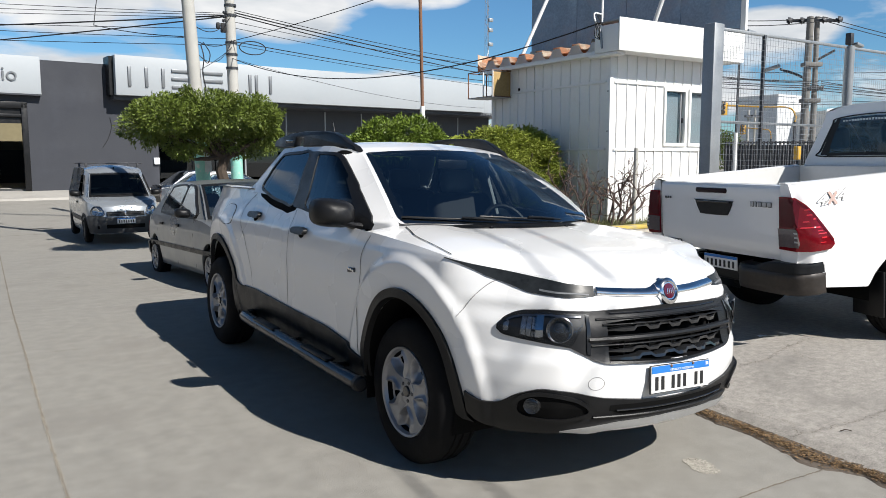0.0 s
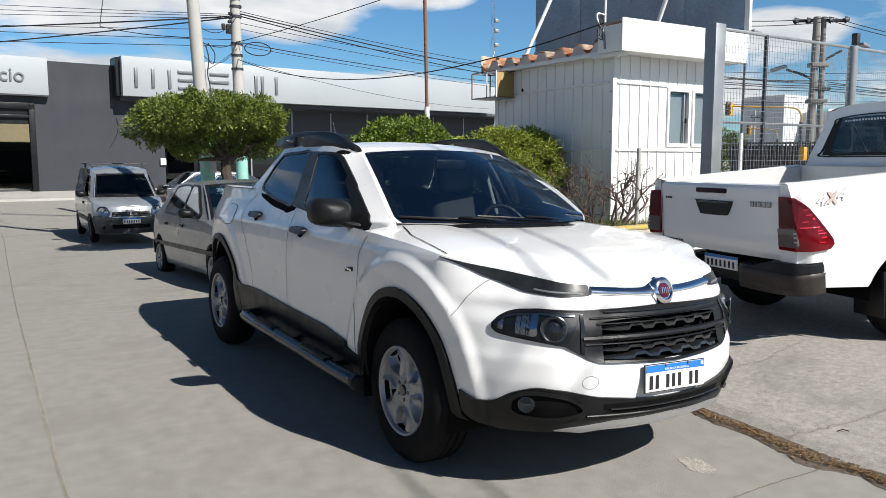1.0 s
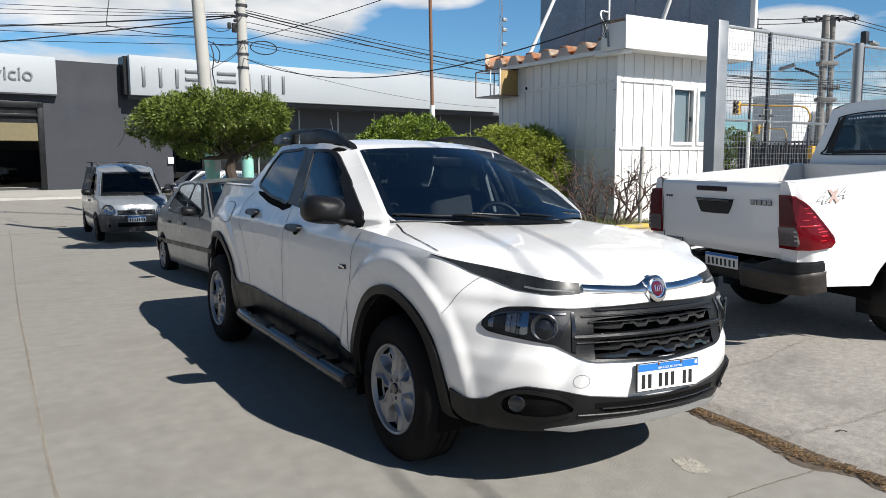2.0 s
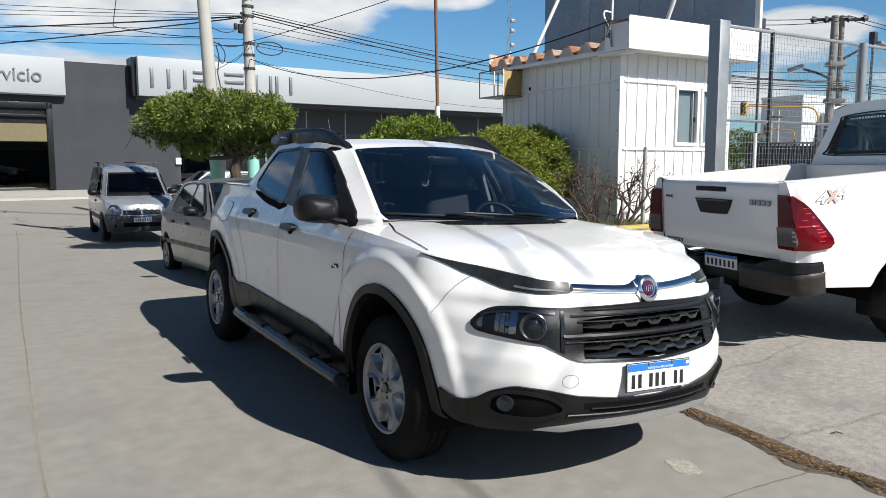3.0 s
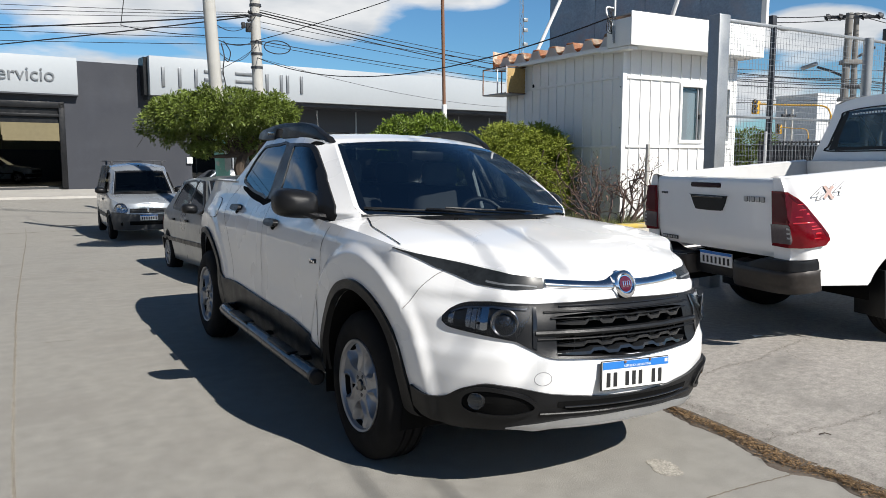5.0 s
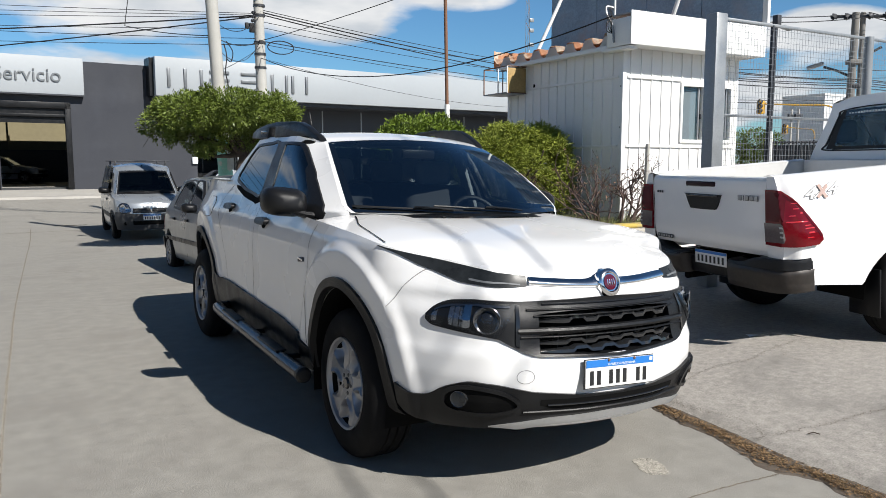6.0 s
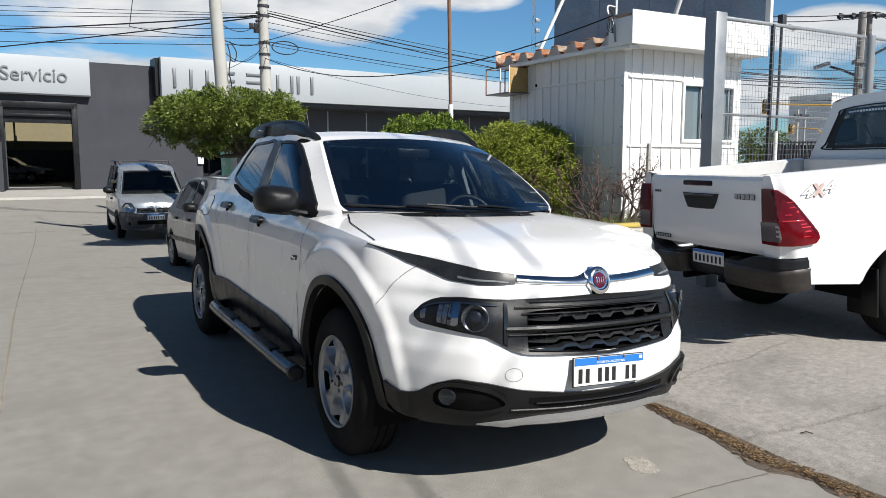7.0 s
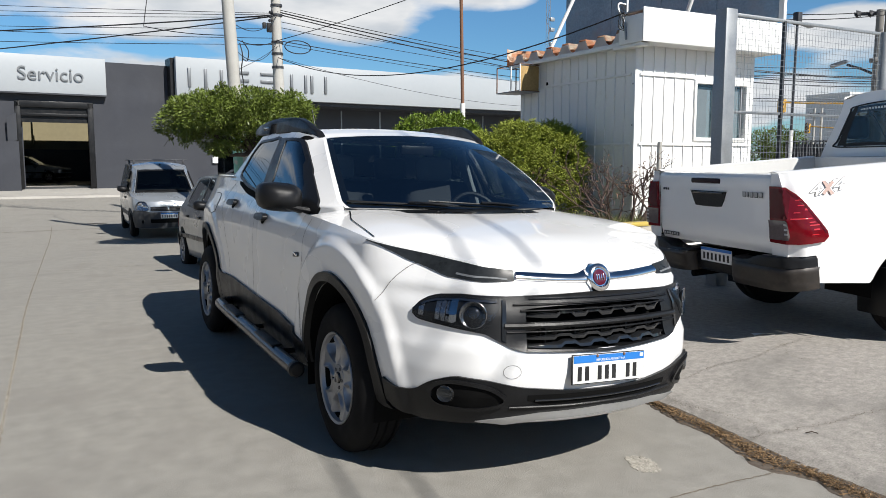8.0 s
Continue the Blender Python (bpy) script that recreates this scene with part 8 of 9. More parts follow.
# a pair of cables above the street in front of the pickup, known by their shade on its bonnet
for px0 in (-0.965, -0.66):
    up = Vector((px0, 0, 0)) + SUN_WAY * 9.5
    way = Vector((0.14, 0.99, 0.0)).normalized()
    cable(up - way * 22, up + way * 8, 0.10, 0.012)

# ---- flagpole, mast ----
fl = empty("flagpole", pose(7.42, 12.95, street_z(12.9)), "slim flagpole rusty above and white below", "flagpole")
part("white_base", bm_tube([(0, 0, 0), (-0.02, 0, 3.06)], 0.062, 12), M_FASCIAW, fl)
part("rusty_shaft", bm_tube([(-0.02, 0, 3.06), (-0.10, 0, 7.2)], 0.042, 12), M_RUST, fl, "rust-brown upper tube")
mast = empty("radio_mast", pose(44.9, 60.3, 0), "far thin red and white lattice radio mast", "radio mast")
for k in range(3):
    a = 2 * math.pi * k / 3
    part("mast_leg", bm_tube([(0.25 * math.cos(a), 0.25 * math.sin(a), 0), (0.2 * math.cos(a), 0.2 * math.sin(a), 21)], 0.03, 4), M_GALV, mast)
for k in range(30):
    a = 2 * math.pi * k / 3
    b = a + 2.1
    part("mast_brace", bm_tube([(0.23 * math.cos(a), 0.23 * math.sin(a), 0.7 * k), (0.23 * math.cos(b), 0.23 * math.sin(b), 0.7 * k + 0.7)], 0.02, 4), M_GALV if k % 8 < 4 else M_RUST, mast)
for z in (13.2, 14.6, 15.6):
    part("antenna", bm_box((0.45, 0, z), (0.5, 0.3, 0.35), 0.05), M_GALV, mast)

# ---- trees and shrubs ----


def leaf_cloud(blobs, count, size, seed, droop=0.0, slim=0.34, tips=0.0):
    """Many small pointed leaves near the surface of overlapping blobs: (centre, radii)."""
    rnd = random.Random(seed)
    bm = bmesh.new()
    wts = [max(r[0] * r[1] * r[2], 1e-4) ** 0.67 for c, r in blobs]
    made = 0
    while made < count:
        c, r = rnd.choices(blobs, wts)[0]
        d = Vector((rnd.gauss(0, 1), rnd.gauss(0, 1), rnd.gauss(0, 1))).normalized()
        q = 1 - abs(rnd.gauss(0, 0.20))
        if rnd.random() < 0.22:
            q = rnd.uniform(0.3, 0.9)
        p = Vector((c[0] + d.x * r[0] * q, c[1] + d.y * r[1] * q, c[2] + d.z * r[2] * q))
        p += Vector((noise.noise(p * 3.1), noise.noise(p * 3.1 + Vector((9, 0, 0))), noise.noise(p * 3.1 + Vector((0, 9, 0))))) * 0.16
        if noise.noise(p * 4.5 + Vector((seed, 0, 0))) < -0.34:
            continue
        out = (d + Vector((rnd.gauss(0, 0.6), rnd.gauss(0, 0.6), rnd.gauss(0, 0.6) - droop))).normalized()
        side = out.cross(Vector((rnd.gauss(0, 1), rnd.gauss(0, 1), rnd.gauss(0, 1)))).normalized()
        ln = size * rnd.uniform(0.6, 1.35)
        w = side * (ln * slim * 0.5)
        nrm = out.cross(side) * (ln * 0.10)
        bm.faces.new([bm.verts.new(v) for v in (p, p + out * ln * 0.45 + w + nrm, p + out * ln, p + out * ln * 0.45 - w + nrm)])
        made += 1
    return bm


def limb(bm, a, b, r0, r1, rnd, n=7):
    a, b = Vector(a), Vector(b)
    pts = [a.lerp(b, k / n) + Vector((rnd.gauss(0, 1), rnd.gauss(0, 1), rnd.gauss(0, 0.6))) * (0.03 * (b - a).length * (0 < k < n)) for k in range(n + 1)]
    join_bm(bm, bm_tube(pts, r0, 8, radii=[lerp(r0, r1, k / n) for k in range(n + 1)]))
    return pts[-1]


def build_tree(name, place, trunk_h, crown, count, size, material, seed, label, trunk_r=0.13):
    """crown: blobs about the top of the trunk."""
    root = empty(name, pose(*place), label, "tree")
    rnd = random.Random(seed)
    tr = bmesh.new()
    top = limb(tr, (0, 0, -0.05), (0.02, 0.02, trunk_h), trunk_r, trunk_r * 0.72, rnd)
    for c, r in crown:
        e = limb(tr, top, (lerp(top.x, c[0], 0.75), lerp(top.y, c[1], 0.75), c[2] - 0.15), trunk_r * 0.45, 0.025, rnd)
        for k in range(4):
            d = Vector((rnd.gauss(0, 1), rnd.gauss(0, 1), rnd.uniform(0, 1))).normalized()
            limb(tr, e, (c[0] + d.x * r[0] * 0.8, c[1] + d.y * r[1] * 0.8, c[2] + d.z * r[2] * 0.8), 0.022, 0.006, rnd, 4)
    part("trunk", tr, M_BARK, root)
    part("crown", leaf_cloud(crown, count, size, seed), material, root, recalc=False)
    return root


z_t = street_z(11.0)
build_tree("street_tree", (1.86, 11.1, z_t + 0.0), 1.75, [((-0.98, -0.05, 2.46), (0.62, 0.85, 0.40)), ((-0.28, -0.15, 2.54), (0.75, 0.95, 0.40)), ((0.40, -0.05, 2.48), (0.66, 0.85, 0.42)),
           ((-1.35, 0.1, 2.30), (0.42, 0.5, 0.36)), ((0.78, -0.1, 2.20), (0.34, 0.4, 0.40)), ((-0.35, 0.22, 2.08), (0.92, 0.55, 0.26)), ((-0.70, -0.2, 2.84), (0.12, 0.2, 0.15)),
           ((0.50, 0.25, 1.96), (0.34, 0.3, 0.20)), ((-0.74, 0.05, 1.86), (0.30, 0.25, 0.13))], 42000, 0.066, M_LEAF, 3, "clipped broad-leaved street tree with a flat green crown", 0.13)
build_tree("street_tree", (6.25, 12.0, -0.2), 1.5, [((-0.55, 0.0, 2.12), (0.62, 0.6, 0.50)), ((0.2, 0.0, 2.20), (0.65, 0.6, 0.50)), ((0.70, 0.0, 2.05), (0.45, 0.5, 0.48)), ((-0.9, 0.1, 2.0), (0.35, 0.4, 0.38))],
           15000, 0.085, M_LEAF2, 8, "small round street tree with fresh green leaves", 0.09)

jun = empty("juniper_bush", pose(4.16, 5.70, 0.60), "dense yellow-green juniper bush beside the kiosk", "bush")
jr = random.Random(21)
bmj = bmesh.new()
for k in range(12):
    a = jr.uniform(0, 6.283)
    limb(bmj, (0, 0, 0), (0.5 * math.cos(a), 0.5 * math.sin(a), jr.uniform(0.6, 1.1)), 0.035, 0.01, jr, 5)
part("stem", bmj, M_BARK, jun)["kind"] = "stuff"
jb = [((-0.10, 0, 0.60), (0.74, 0.60, 0.62)), ((-0.38, 0, 0.96), (0.44, 0.45, 0.30)), ((0.10, 0.05, 1.06), (0.42, 0.45, 0.26)), ((0.50, -0.05, 0.75), (0.42, 0.45, 0.48)), ((0.60, 0, 0.35), (0.32, 0.40, 0.35)), ((0.60, 0.05, 1.06), (0.26, 0.30, 0.18))]
bm = bmesh.new()
# feathery sprays: a stalk that leaves the bush sideways and tips over, set with short needles
for k in range(10500):
    c, r = jr.choice(jb)
    d = Vector((jr.gauss(0, 1), jr.gauss(0, 1), jr.gauss(0.15, 0.9))).normalized()
    deep = jr.uniform(0.60, 0.85) if k % 4 == 0 else jr.uniform(0.84, 1.0)
    p = Vector((c[0] + d.x * r[0] * deep, c[1] + d.y * r[1] * deep, c[2] + d.z * r[2] * deep))
    lump = noise.noise(Vector((p.x * 3.2, p.y * 3.2, p.z * 7)))
    if lump < -0.22 and k % 4:
        continue
    p += d * 0.20 * lump
    ax = (Vector((d.x, d.y, 0.25 * d.z)) + Vector((jr.gauss(0, 0.30), jr.gauss(0, 0.30), jr.gauss(0.25, 0.22)))).normalized()
    ln = jr.uniform(0.07, 0.13)
    for j in range(9):
        f = j / 8
        o = (ax * 0.9 + Vector((jr.gauss(0, 0.45), jr.gauss(0, 0.45), jr.gauss(0, 0.40) - 0.3 * f))).normalized()
        side = o.cross(Vector((jr.gauss(0, 1), jr.gauss(0, 1), jr.gauss(0, 1)))).normalized() * 0.0075
        q = p + ax * ln * f
        bm.faces.new([bm.verts.new(v) for v in (q - side, q + side, q + o * ln * lerp(0.52, 0.30, f))])
part("needles", bm, M_JUNIPER, jun, recalc=False)

rose = empty("rose_bush", pose(4.52, 3.98, 0.60), "leafless rose bush with brown twigs in the planter", "bush")
rr = random.Random(33)
bm = bmesh.new()
tips = []


def branch(a, d, ln, r, depth):
    pts = [Vector(a)]
    for k in range(5):
        d = (d + Vector((rr.gauss(0, 0.20), rr.gauss(0, 0.20), rr.gauss(0.03, 0.14)))).normalized()
        pts.append(pts[-1] + d * ln / 5)
    join_bm(bm, bm_tube(pts, r, 5, radii=[lerp(r, r * 0.6, k / 5) for k in range(6)]))
    if depth:
        for k in range(3 if depth > 1 else 2):
            branch(pts[rr.randint(2, 5)], (d + Vector((rr.gauss(0, 0.7), rr.gauss(0, 0.7), rr.gauss(0.1, 0.5)))).normalized(), ln * rr.uniform(0.40, 0.70), r * 0.55, depth - 1)
    else:
        tips.append(pts[-1])


for k in range(17):
    a = rr.uniform(0, 6.283)
    branch((0.26 * math.cos(a), 0.16 * math.sin(a), 0), Vector((0.75 * math.cos(a) * rr.uniform(0.3, 1.5), 0.45 * math.sin(a), 1)).normalized(), rr.uniform(0.46, 0.74), rr.uniform(0.011, 0.020), 3)
part("branchwork", bm, M_TWIG, rose)
hd = bmesh.new()
for t in tips:
    b = bmesh.new()
    bmesh.ops.create_icosphere(b, subdivisions=1, radius=rr.uniform(0.003, 0.008), matrix=Matrix.Translation(t) @ Matrix.Diagonal((1, 1, 1.3, 1)))
    join_bm(hd, b)
    for j in range(rr.choice((0, 0, 1, 2))):
        o, w = Vector((rr.gauss(0, 1), rr.gauss(0, 1), rr.gauss(-0.3, 0.7))).normalized() * 0.035, Vector((rr.gauss(0, 1), rr.gauss(0, 1), rr.gauss(0, 1))).normalized() * 0.010
        hd.faces.new([hd.verts.new(v) for v in (t, t + o * 0.5 + w, t + o, t + o * 0.5 - w)])
part("dry_foliage", hd, M_DRYFLOWER, rose)["kind"] = "stuff"
stake = tagged(part("garden_stake", bm_tube([(4.98, 3.86, 0.55), (4.99, 3.86, 1.20), (5.0, 3.86, 1.66)], 0.028, 8), M_POLE), "grey weathered stake standing in the planter", "stake")

# ---- billboard above the kiosk ----
bb = empty("billboard", pose(6.67, 7.98, 3.5, 0, 0, math.degrees(math.atan2(4.28 - 7.98, 7.68 - 6.67))), "weathered blue sheet-metal billboard back on white steel struts", "billboard")
blen = math.hypot(3.70, 1.01)
for k in range(4):
    a, b = blen * k / 4 + 0.004, blen * (k + 1) / 4 - 0.004
    part("sheet_panel", bm_box(((a + b) / 2, 0, 1.3), (b - a, 0.03, 2.6), 0.004), M_BILLBOARD, bb)
part("bottom_rail", bm_box((blen / 2, 0.03, -0.03), (blen + 0.06, 0.08, 0.06), 0.01), M_GALV, bb)
part("end_frame", bm_box((blen + 0.05, 0, 1.3), (0.08, 0.10, 2.7), 0.01), M_FASCIAW, bb, "white edge frame")
for k in range(9):
    part("stain_streak", bm_box((0.3 + 0.42 * k, -0.0175, 1.9 - 0.13 * (k % 3)), (0.02 + 0.012 * (k % 2), 0.002, 1.1), 0), M_GALV, bb)
for k in range(3):
    part("bracket", bm_box((0.6 + 1.4 * k, 0.0, -0.28), (0.06, 0.06, 0.5), 0.01), M_RUST, bb)
tagged(part("billboard_strut", bm_tube([(5.20, 6.50, 3.10), (5.64, 6.40, 4.04), (5.97, 6.33, 4.75)], 0.028, 10), M_FASCIAW), "white steel strut bracing the billboard", "strut", "billboard struts")
tagged(part("billboard_strut", bm_tube([(6.60, 5.20, 3.10), (6.61, 5.01, 3.63), (6.62, 4.89, 3.92), (6.64, 4.65, 4.5)], 0.034, 10), M_FASCIAW), "white steel strut bracing the billboard", "strut", "billboard struts")

# ---- wire fence beside the driveway ----
fence = empty("wire_fence", pose(-0.267, 1.72, 0.157) @ Matrix.Diagonal((0.893, 0.893, 0.893, 1)), "galvanised welded-mesh fence with steel posts behind the parked pickup", "fence")
part("post", bm_box((4.425, 0, 1.50), (0.17, 0.15, 2.94), 0.012), M_GALV, fence)
part("post", bm_box((5.335, 0, 1.60), (0.036, 0.040, 2.66), 0.006), M_DARKSTEEL, fence)
part("post", bm_tube([(7.16, 0, 0.25), (7.16, 0, 2.95)], 0.060, 16), M_GALV, fence)
part("post", bm_box((8.9, 0, 1.60), (0.034, 0.040, 2.66), 0.006), M_DARKSTEEL, fence)
part("post", bm_box((10.6, 0, 1.60), (0.17, 0.15, 2.66), 0.01), M_GALV, fence)
for x0, x1 in ((4.512, 7.07), (7.25, 10.51)):
    part("top_rail", bm_box(((x0 + x1) / 2, 0.005, 2.93), (x1 - x0, 0.03, 0.034), 0.006), M_GALV, fence)
    part("mid_rail", bm_box(((x0 + x1) / 2, 0.005, 1.925), (x1 - x0, 0.028, 0.028), 0.005), M_GALV, fence)
    part("bottom_rail", bm_box(((x0 + x1) / 2, 0.005, 0.45), (x1 - x0, 0.035, 0.035), 0.006), M_GALV, fence)
    wires = bmesh.new()

    def wire(a, b, r=0.0020):
        d = (Vector(b) - Vector(a)).normalized()
        s = Vector((0, 1, 0))
        t = d.cross(s)
        ring = lambda c: [wires.verts.new(Vector(c) + (s * math.cos(q) + t * math.sin(q)) * r) for q in (0, 2.094, 4.189)]
        p, q = ring(a), ring(b)
        for k in range(3):
            wires.faces.new((p[k], p[(k + 1) % 3], q[(k + 1) % 3], q[k]))
    x = x0 + 0.03
    while x < x1:
        wire((x, -0.02, 0.45), (x, -0.02, 2.93))
        x += 0.052
    z = 0.5
    while z < 2.92:
        wire((x0, -0.022, z), (x1, -0.022, z))
        z += 0.0625
    wm = part("wire_mesh", wires, M_MESHWIRE, fence)
    wm["kind"] = "stuff"

# slim camera poles beyond the fence
for x, y, zt in ((15.95, 10.2, 5.25), (19.15, 8.93, 5.0)):
    cp = empty("camera_pole", pose(x, y, 0.2), "slim pole black above and white below with a small camera", "camera pole", "camera poles")
    part("white_shaft", bm_tube([(0, 0, 0), (0, 0, 2.05)], 0.050, 10), M_FASCIAW, cp)
    part("black_shaft", bm_tube([(0, 0, 2.05), (0.03, 0, zt - 0.3)], 0.034, 10), M_DARKSTEEL, cp)
    part("camera_body", bm_box((0.03, 0, zt - 0.30), (0.17, 0.17, 0.32), 0.02), M_DARKSTEEL, cp)
    part("camera_hood", bm_box((0.30, -0.10, zt - 0.46), (0.36, 0.18, 0.08), 0.02, (0, 8, 0)), M_GALV, cp)

# ---- far right: crossroads beyond the fence ----
hp = empty("twin_pole", pose(27.4, 14.98, 0), "far twin concrete power pole with crossarm and insulators", "utility pole")
for dx in (-0.26, 0.26):
    part("shaft", bm_tube([(dx * 0.62, -dx * 0.5, 0), (dx * 0.42, -dx * 0.3, 7.25)], 0.10, 14, radii=[0.17, 0.135] if dx < 0 else [0.13, 0.10]), M_FARPOLE, hp)
for z in (2.0, 3.9, 5.35):
    part("tie_block", bm_box((0, 0, z), (0.72, 0.46, 0.17), 0.03, (0, 0, -31)), M_FARPOLE, hp)
part("crossarm", bm_box((0, 0, 7.1), (1.9, 0.12, 0.12), 0.02, (0, 4, -58)), M_DARKSTEEL, hp)
for k in range(4):
    f = (-0.9, -0.45, 0.35, 0.9)[k]
    part("insulator", bm_lathe([(0, 0.16), (0.08, 0.12), (0.15, 0.04), (0.08, 0.0), (0.13, -0.06), (0.0, -0.12)], pose(f * 0.55, -f * 0.85, 7.15 - 0.03 * k, 60, 20, 0), 12), M_DARKSTEEL, hp)
part("lamp_arm", bm_tube([(0, 0, 4.7), (-0.3, 0.6, 5.05), (-0.46, 1.1, 5.25)], 0.05, 8), M_DARKSTEEL, hp)
part("lamp_head", bm_box((-0.52, 1.42, 5.32), (0.25, 0.65, 0.14), 0.05, (-14, 0, 12)), M_GALV, hp)
part("switch_arm", bm_tube([(0.1, -0.1, 5.5), (0.6, -0.6, 5.9)], 0.05, 8), M_DARKSTEEL, hp)
part("switch_box", bm_box((0.1, -0.1, 4.4), (0.7, 0.3, 0.16), 0.04, (0, 0, -40)), M_DARKSTEEL, hp)
for z, e, sag in ((4.52, -0.10, 0.1), (4.45, -0.2, 0.15), (4.35, -0.25, 0.1), (4.25, -0.3, 0.12), (4.6, 0.1, 0.2), (6.95, -1.6, 0.3), (7.1, -1.5, 0.3)):
    cable((27, 14.4, z), (14.0, 14.2, z + e * 0.6), sag, 0.016, "far overhead cable between power poles")
    cable((27, 14.3, z), (60, 12, z + 0.6), sag * 3, 0.016, "far overhead cable between power poles")
for zc in (5.2, 4.9, 4.0, 3.9):
    cable((19.0, 19.5, zc), (40, 10.5, zc + 0.5), 0.3, 0.012, "far overhead cable between power poles")


def traffic_light(x, y, z_arm, z_low, dx, dy, label):
    root = empty("traffic_light", pose(x, y, 0), label, "traffic light", "traffic lights")
    part("pole", bm_tube([(0, 0, 0.2), (0, 0, z_low)], 0.045, 10), M_DARKSTEEL, root)
    part("arm", bm_tube(spline([(0, 0, z_low), (0.0, 0.0, z_arm - 0.25), (dx * 0.10, dy * 0.10, z_arm), (dx * 0.5, dy * 0.5, z_arm + 0.06), (dx, dy, z_arm + 0.14)], 8), 0.026, 8), M_YELLOW, root)
    hd = part("signal_head", bm_box((dx, dy, z_arm + 0.02), (0.20, 0.20, 0.40), 0.03), M_YELLOW, root)
    part("signal_back", bm_box((dx + 0.14, dy + 0.1, z_arm + 0.1), (0.20, 0.20, 0.30), 0.03), M_YELLOW, hd)
    for k in range(3):
        part("hood", bm_lathe([(0.07, 0.0), (0.075, 0.1), (0.07, 0.1)], pose(dx - 0.12, dy - 0.10, z_arm + 0.20 - 0.14 * k) @ pose(0, 0, 0, 0, -90, 0), 12), M_DARKSTEEL, hd)
    part("low_signal", bm_box((0.06, -0.08, 1.72), (0.20, 0.20, 0.42), 0.03), M_YELLOW, root)
    return root


traffic_light(20.2, 11.1, 3.15, 2.70, -0.98, 1.95, "yellow traffic light on a curved arm beyond the fence")
traffic_light(29.0, 17.7, 2.85, 2.45, -0.45, 1.15, "further yellow traffic light at the crossroads")
for x, y, h in ((30.36, 19.85, 4.7), (30.53, 19.6, 4.7)):
    fp = empty("far_post", pose(x, y, 0.1), "far grey concrete post by the crossroads", "post", "far posts")
    part("shaft", bm_tube([(0, 0, 0), (0, 0, h - 0.9)], 0.055, 8), M_POLE, fp)
    part("fitting", bm_box((0, 0, h - 1.2), (0.5, 0.12, 0.12), 0.02), M_DARKSTEEL, fp)

fb = empty("far_building", pose(42, 25.9, 0), "far flat-roofed grey building with a white upper block", "building")
part("tower_block", bm_box((1.45, 1.45, 2.75), (2.9, 2.9, 5.5), 0), M_FARBLD, fb)
part("tower_cap", bm_box((1.45, 1.45, 5.56), (3.0, 3.0, 0.12), 0), M_FARWHITE, fb)
part("hall_wall", bm_box((8, -8.6, 2.2), (12, 17.1, 4.4), 0), M_FARWHITE, fb)
for k in range(6):
    part("sign_bar", bm_box((1.97, -3.6 - 0.75 * k, 3.5), (0.06, 0.45, 0.6), 0.02), M_WALLDARK, fb)
part("hall_parapet", bm_box((8, -8.6, 4.48), (12.2, 17.1, 0.16), 0), M_FARWHITE, fb)
for k in range(6):
    part("window", bm_box((1.98, -1.6 - 2.6 * k, 2.5), (0.08, 1.2, 0.9), 0.02), M_WALLDARK, fb)
fb2 = empty("far_building", pose(62, -2, 0), "far white commercial building behind the parked pickup", "building")
part("wall", bm_box((0, 0, 2.6), (10, 30, 5.0), 0), M_FARWHITE, fb2)
part("sign_board", bm_box((-5.1, 2, 2.6), (0.2, 9, 1.5), 0.05), M_MINT, fb2)
for k in range(5):
    part("window", bm_box((-5.02, -12 + 5 * k, 1.2), (0.08, 3.0, 1.6), 0.02), M_WALLDARK, fb2)
fb3 = empty("far_building", pose(34, 52, 0), "long low far building with a pale wall", "building")
part("wall", bm_box((0, 0, 1.5), (30, 8, 3.4), 0), M_FARWHITE, fb3)
part("roof", bm_box((0, 0, 3.3), (30.6, 8.6, 0.25), 0), M_GALV, fb3)
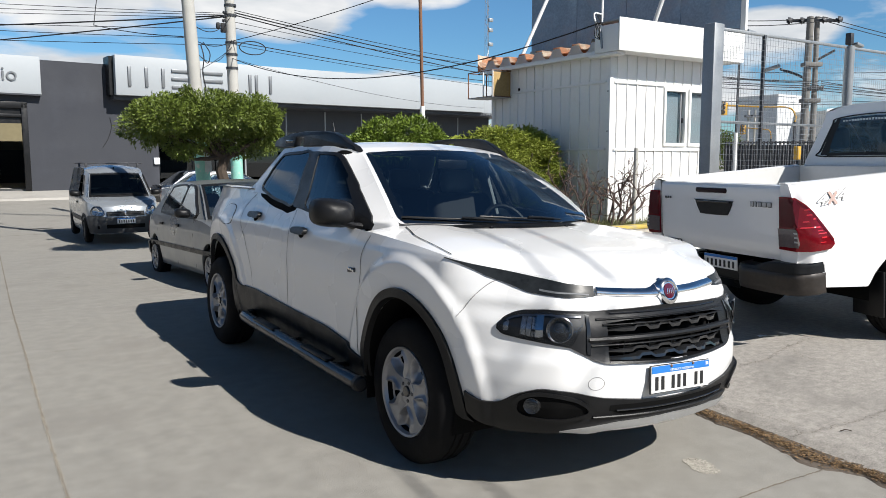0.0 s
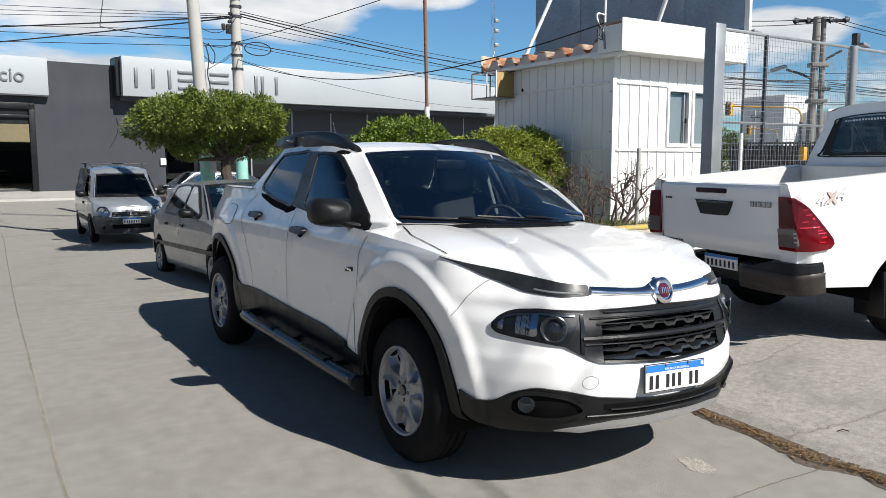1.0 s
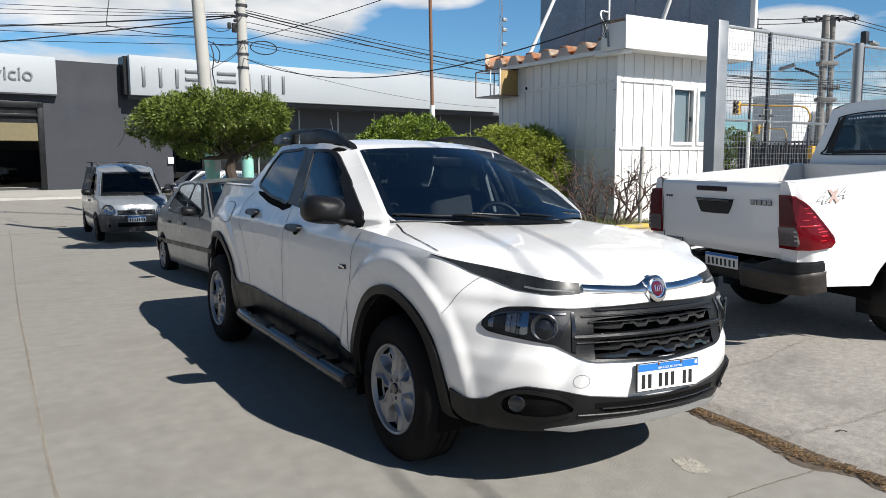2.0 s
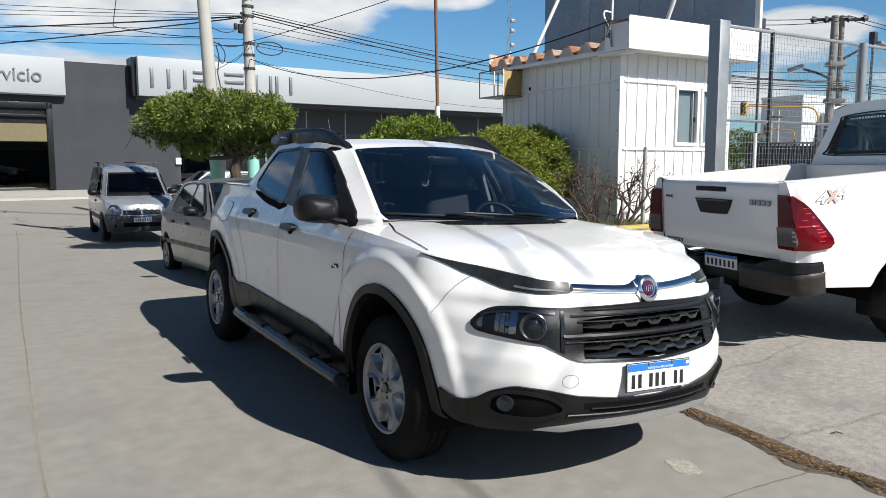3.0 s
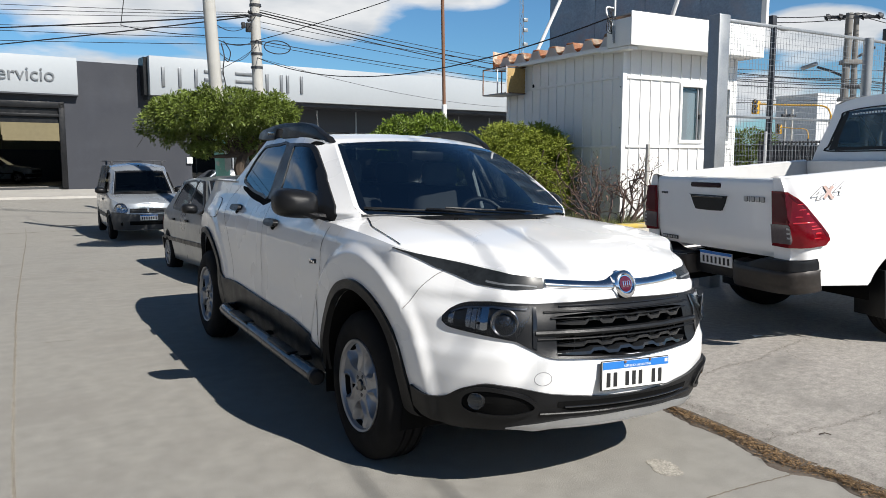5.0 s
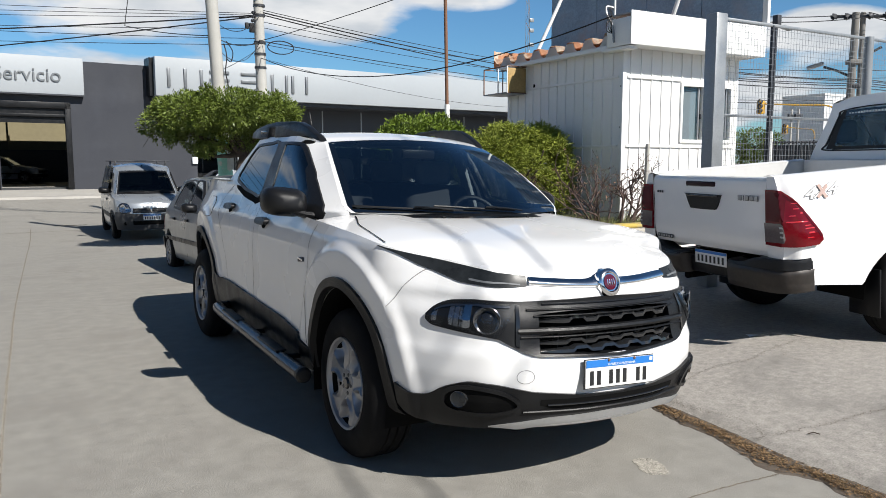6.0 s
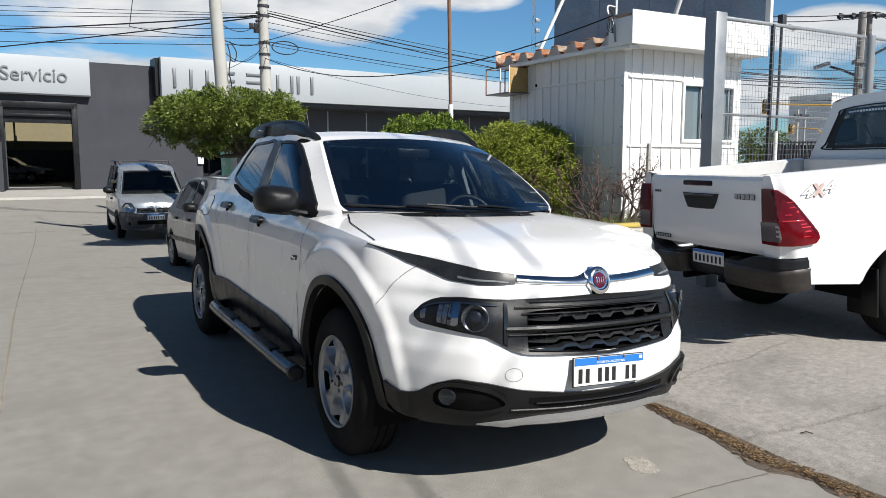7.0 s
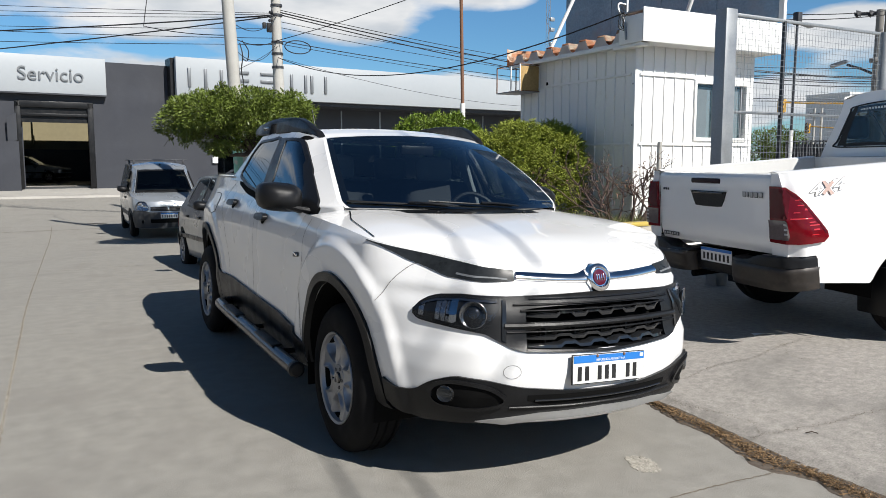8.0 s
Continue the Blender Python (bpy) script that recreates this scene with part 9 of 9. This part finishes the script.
build_tree("street_tree", (29.45, 21.08, 0.0), 1.2, [((0, 0, 2.25), (0.8, 0.9, 0.80)), ((0.38, -0.62, 2.2), (0.6, 0.6, 0.72)), ((-0.42, 0.65, 2.15), (0.6, 0.6, 0.75)), ((0.1, -0.1, 1.55), (0.8, 0.9, 0.5))], 7000, 0.13, M_LEAF, 14, "far round green street tree beyond the fence", 0.15)
rail_f = empty("far_railing", pose(23.3, 15.9, 0.42), "far dark vertical-bar railing along the crossroads", "railing")
for k in range(60):
    part("bar", bm_box((0.14 * k * 0.6, -0.14 * k * 0.8, 0.95), (0.05, 0.05, 1.7), 0), M_DARKSTEEL, rail_f)
part("rail", bm_tube([(0, 0, 1.75), (5, -6.7, 1.75)], 0.04, 6), M_DARKSTEEL, rail_f)
part("screen", bm_box((2.6, -3.3, 0.9), (8.4, 0.03, 1.5), 0, (0, 0, -53)), M_WALLDARK, rail_f)

# unseen houses added behind the camera and along the street, closing off sky light
for x, y, w, d, h, mt in ((-13.5, 0, 7, 24, 4.2, M_UNSEENHOUSE), (-14.0, -24, 7, 20, 4.6, M_UNSEENHOUSE), (2, -34, 22, 8, 5.0, M_UNSEENHOUSE), (24, -26, 16, 8, 4.5, M_UNSEENHOUSE), (-16, 30, 8, 18, 3.8, M_UNSEENHOUSE)):
    hs = empty("house", pose(x, y, 0), "unseen plain low house added to close off sky light", "house", "houses along the street")
    part("wall", bm_box((0, 0, h / 2 - 0.2), (w, d, h), 0.0), mt, hs)
    part("roof", bm_box((0, 0, h - 0.1), (w + 0.4, d + 0.4, 0.2), 0.02), M_WALLDARK, hs)
    for k in range(4):
        part("window", bm_box((w / 2 + 0.01 if x < -10 else lerp(-w / 3, w / 3, k / 3), lerp(-d / 3, d / 3, k / 3) if x < -10 else d / 2 + 0.01, h * 0.5), (0.06, 1.3, 1.3) if x < -10 else (1.3, 0.06, 1.3), 0.01), M_WALLDARK, hs)

# panes let the daylight through without a shadow
for pane in [o for o in scene.objects if o.type == "MESH" and o.data.materials and o.data.materials[0] in (M_CLEAR, M_WSCREEN, M_TINT, M_LENS, M_SMOKE, M_REARGLASS)]:
    pane.visible_shadow = False
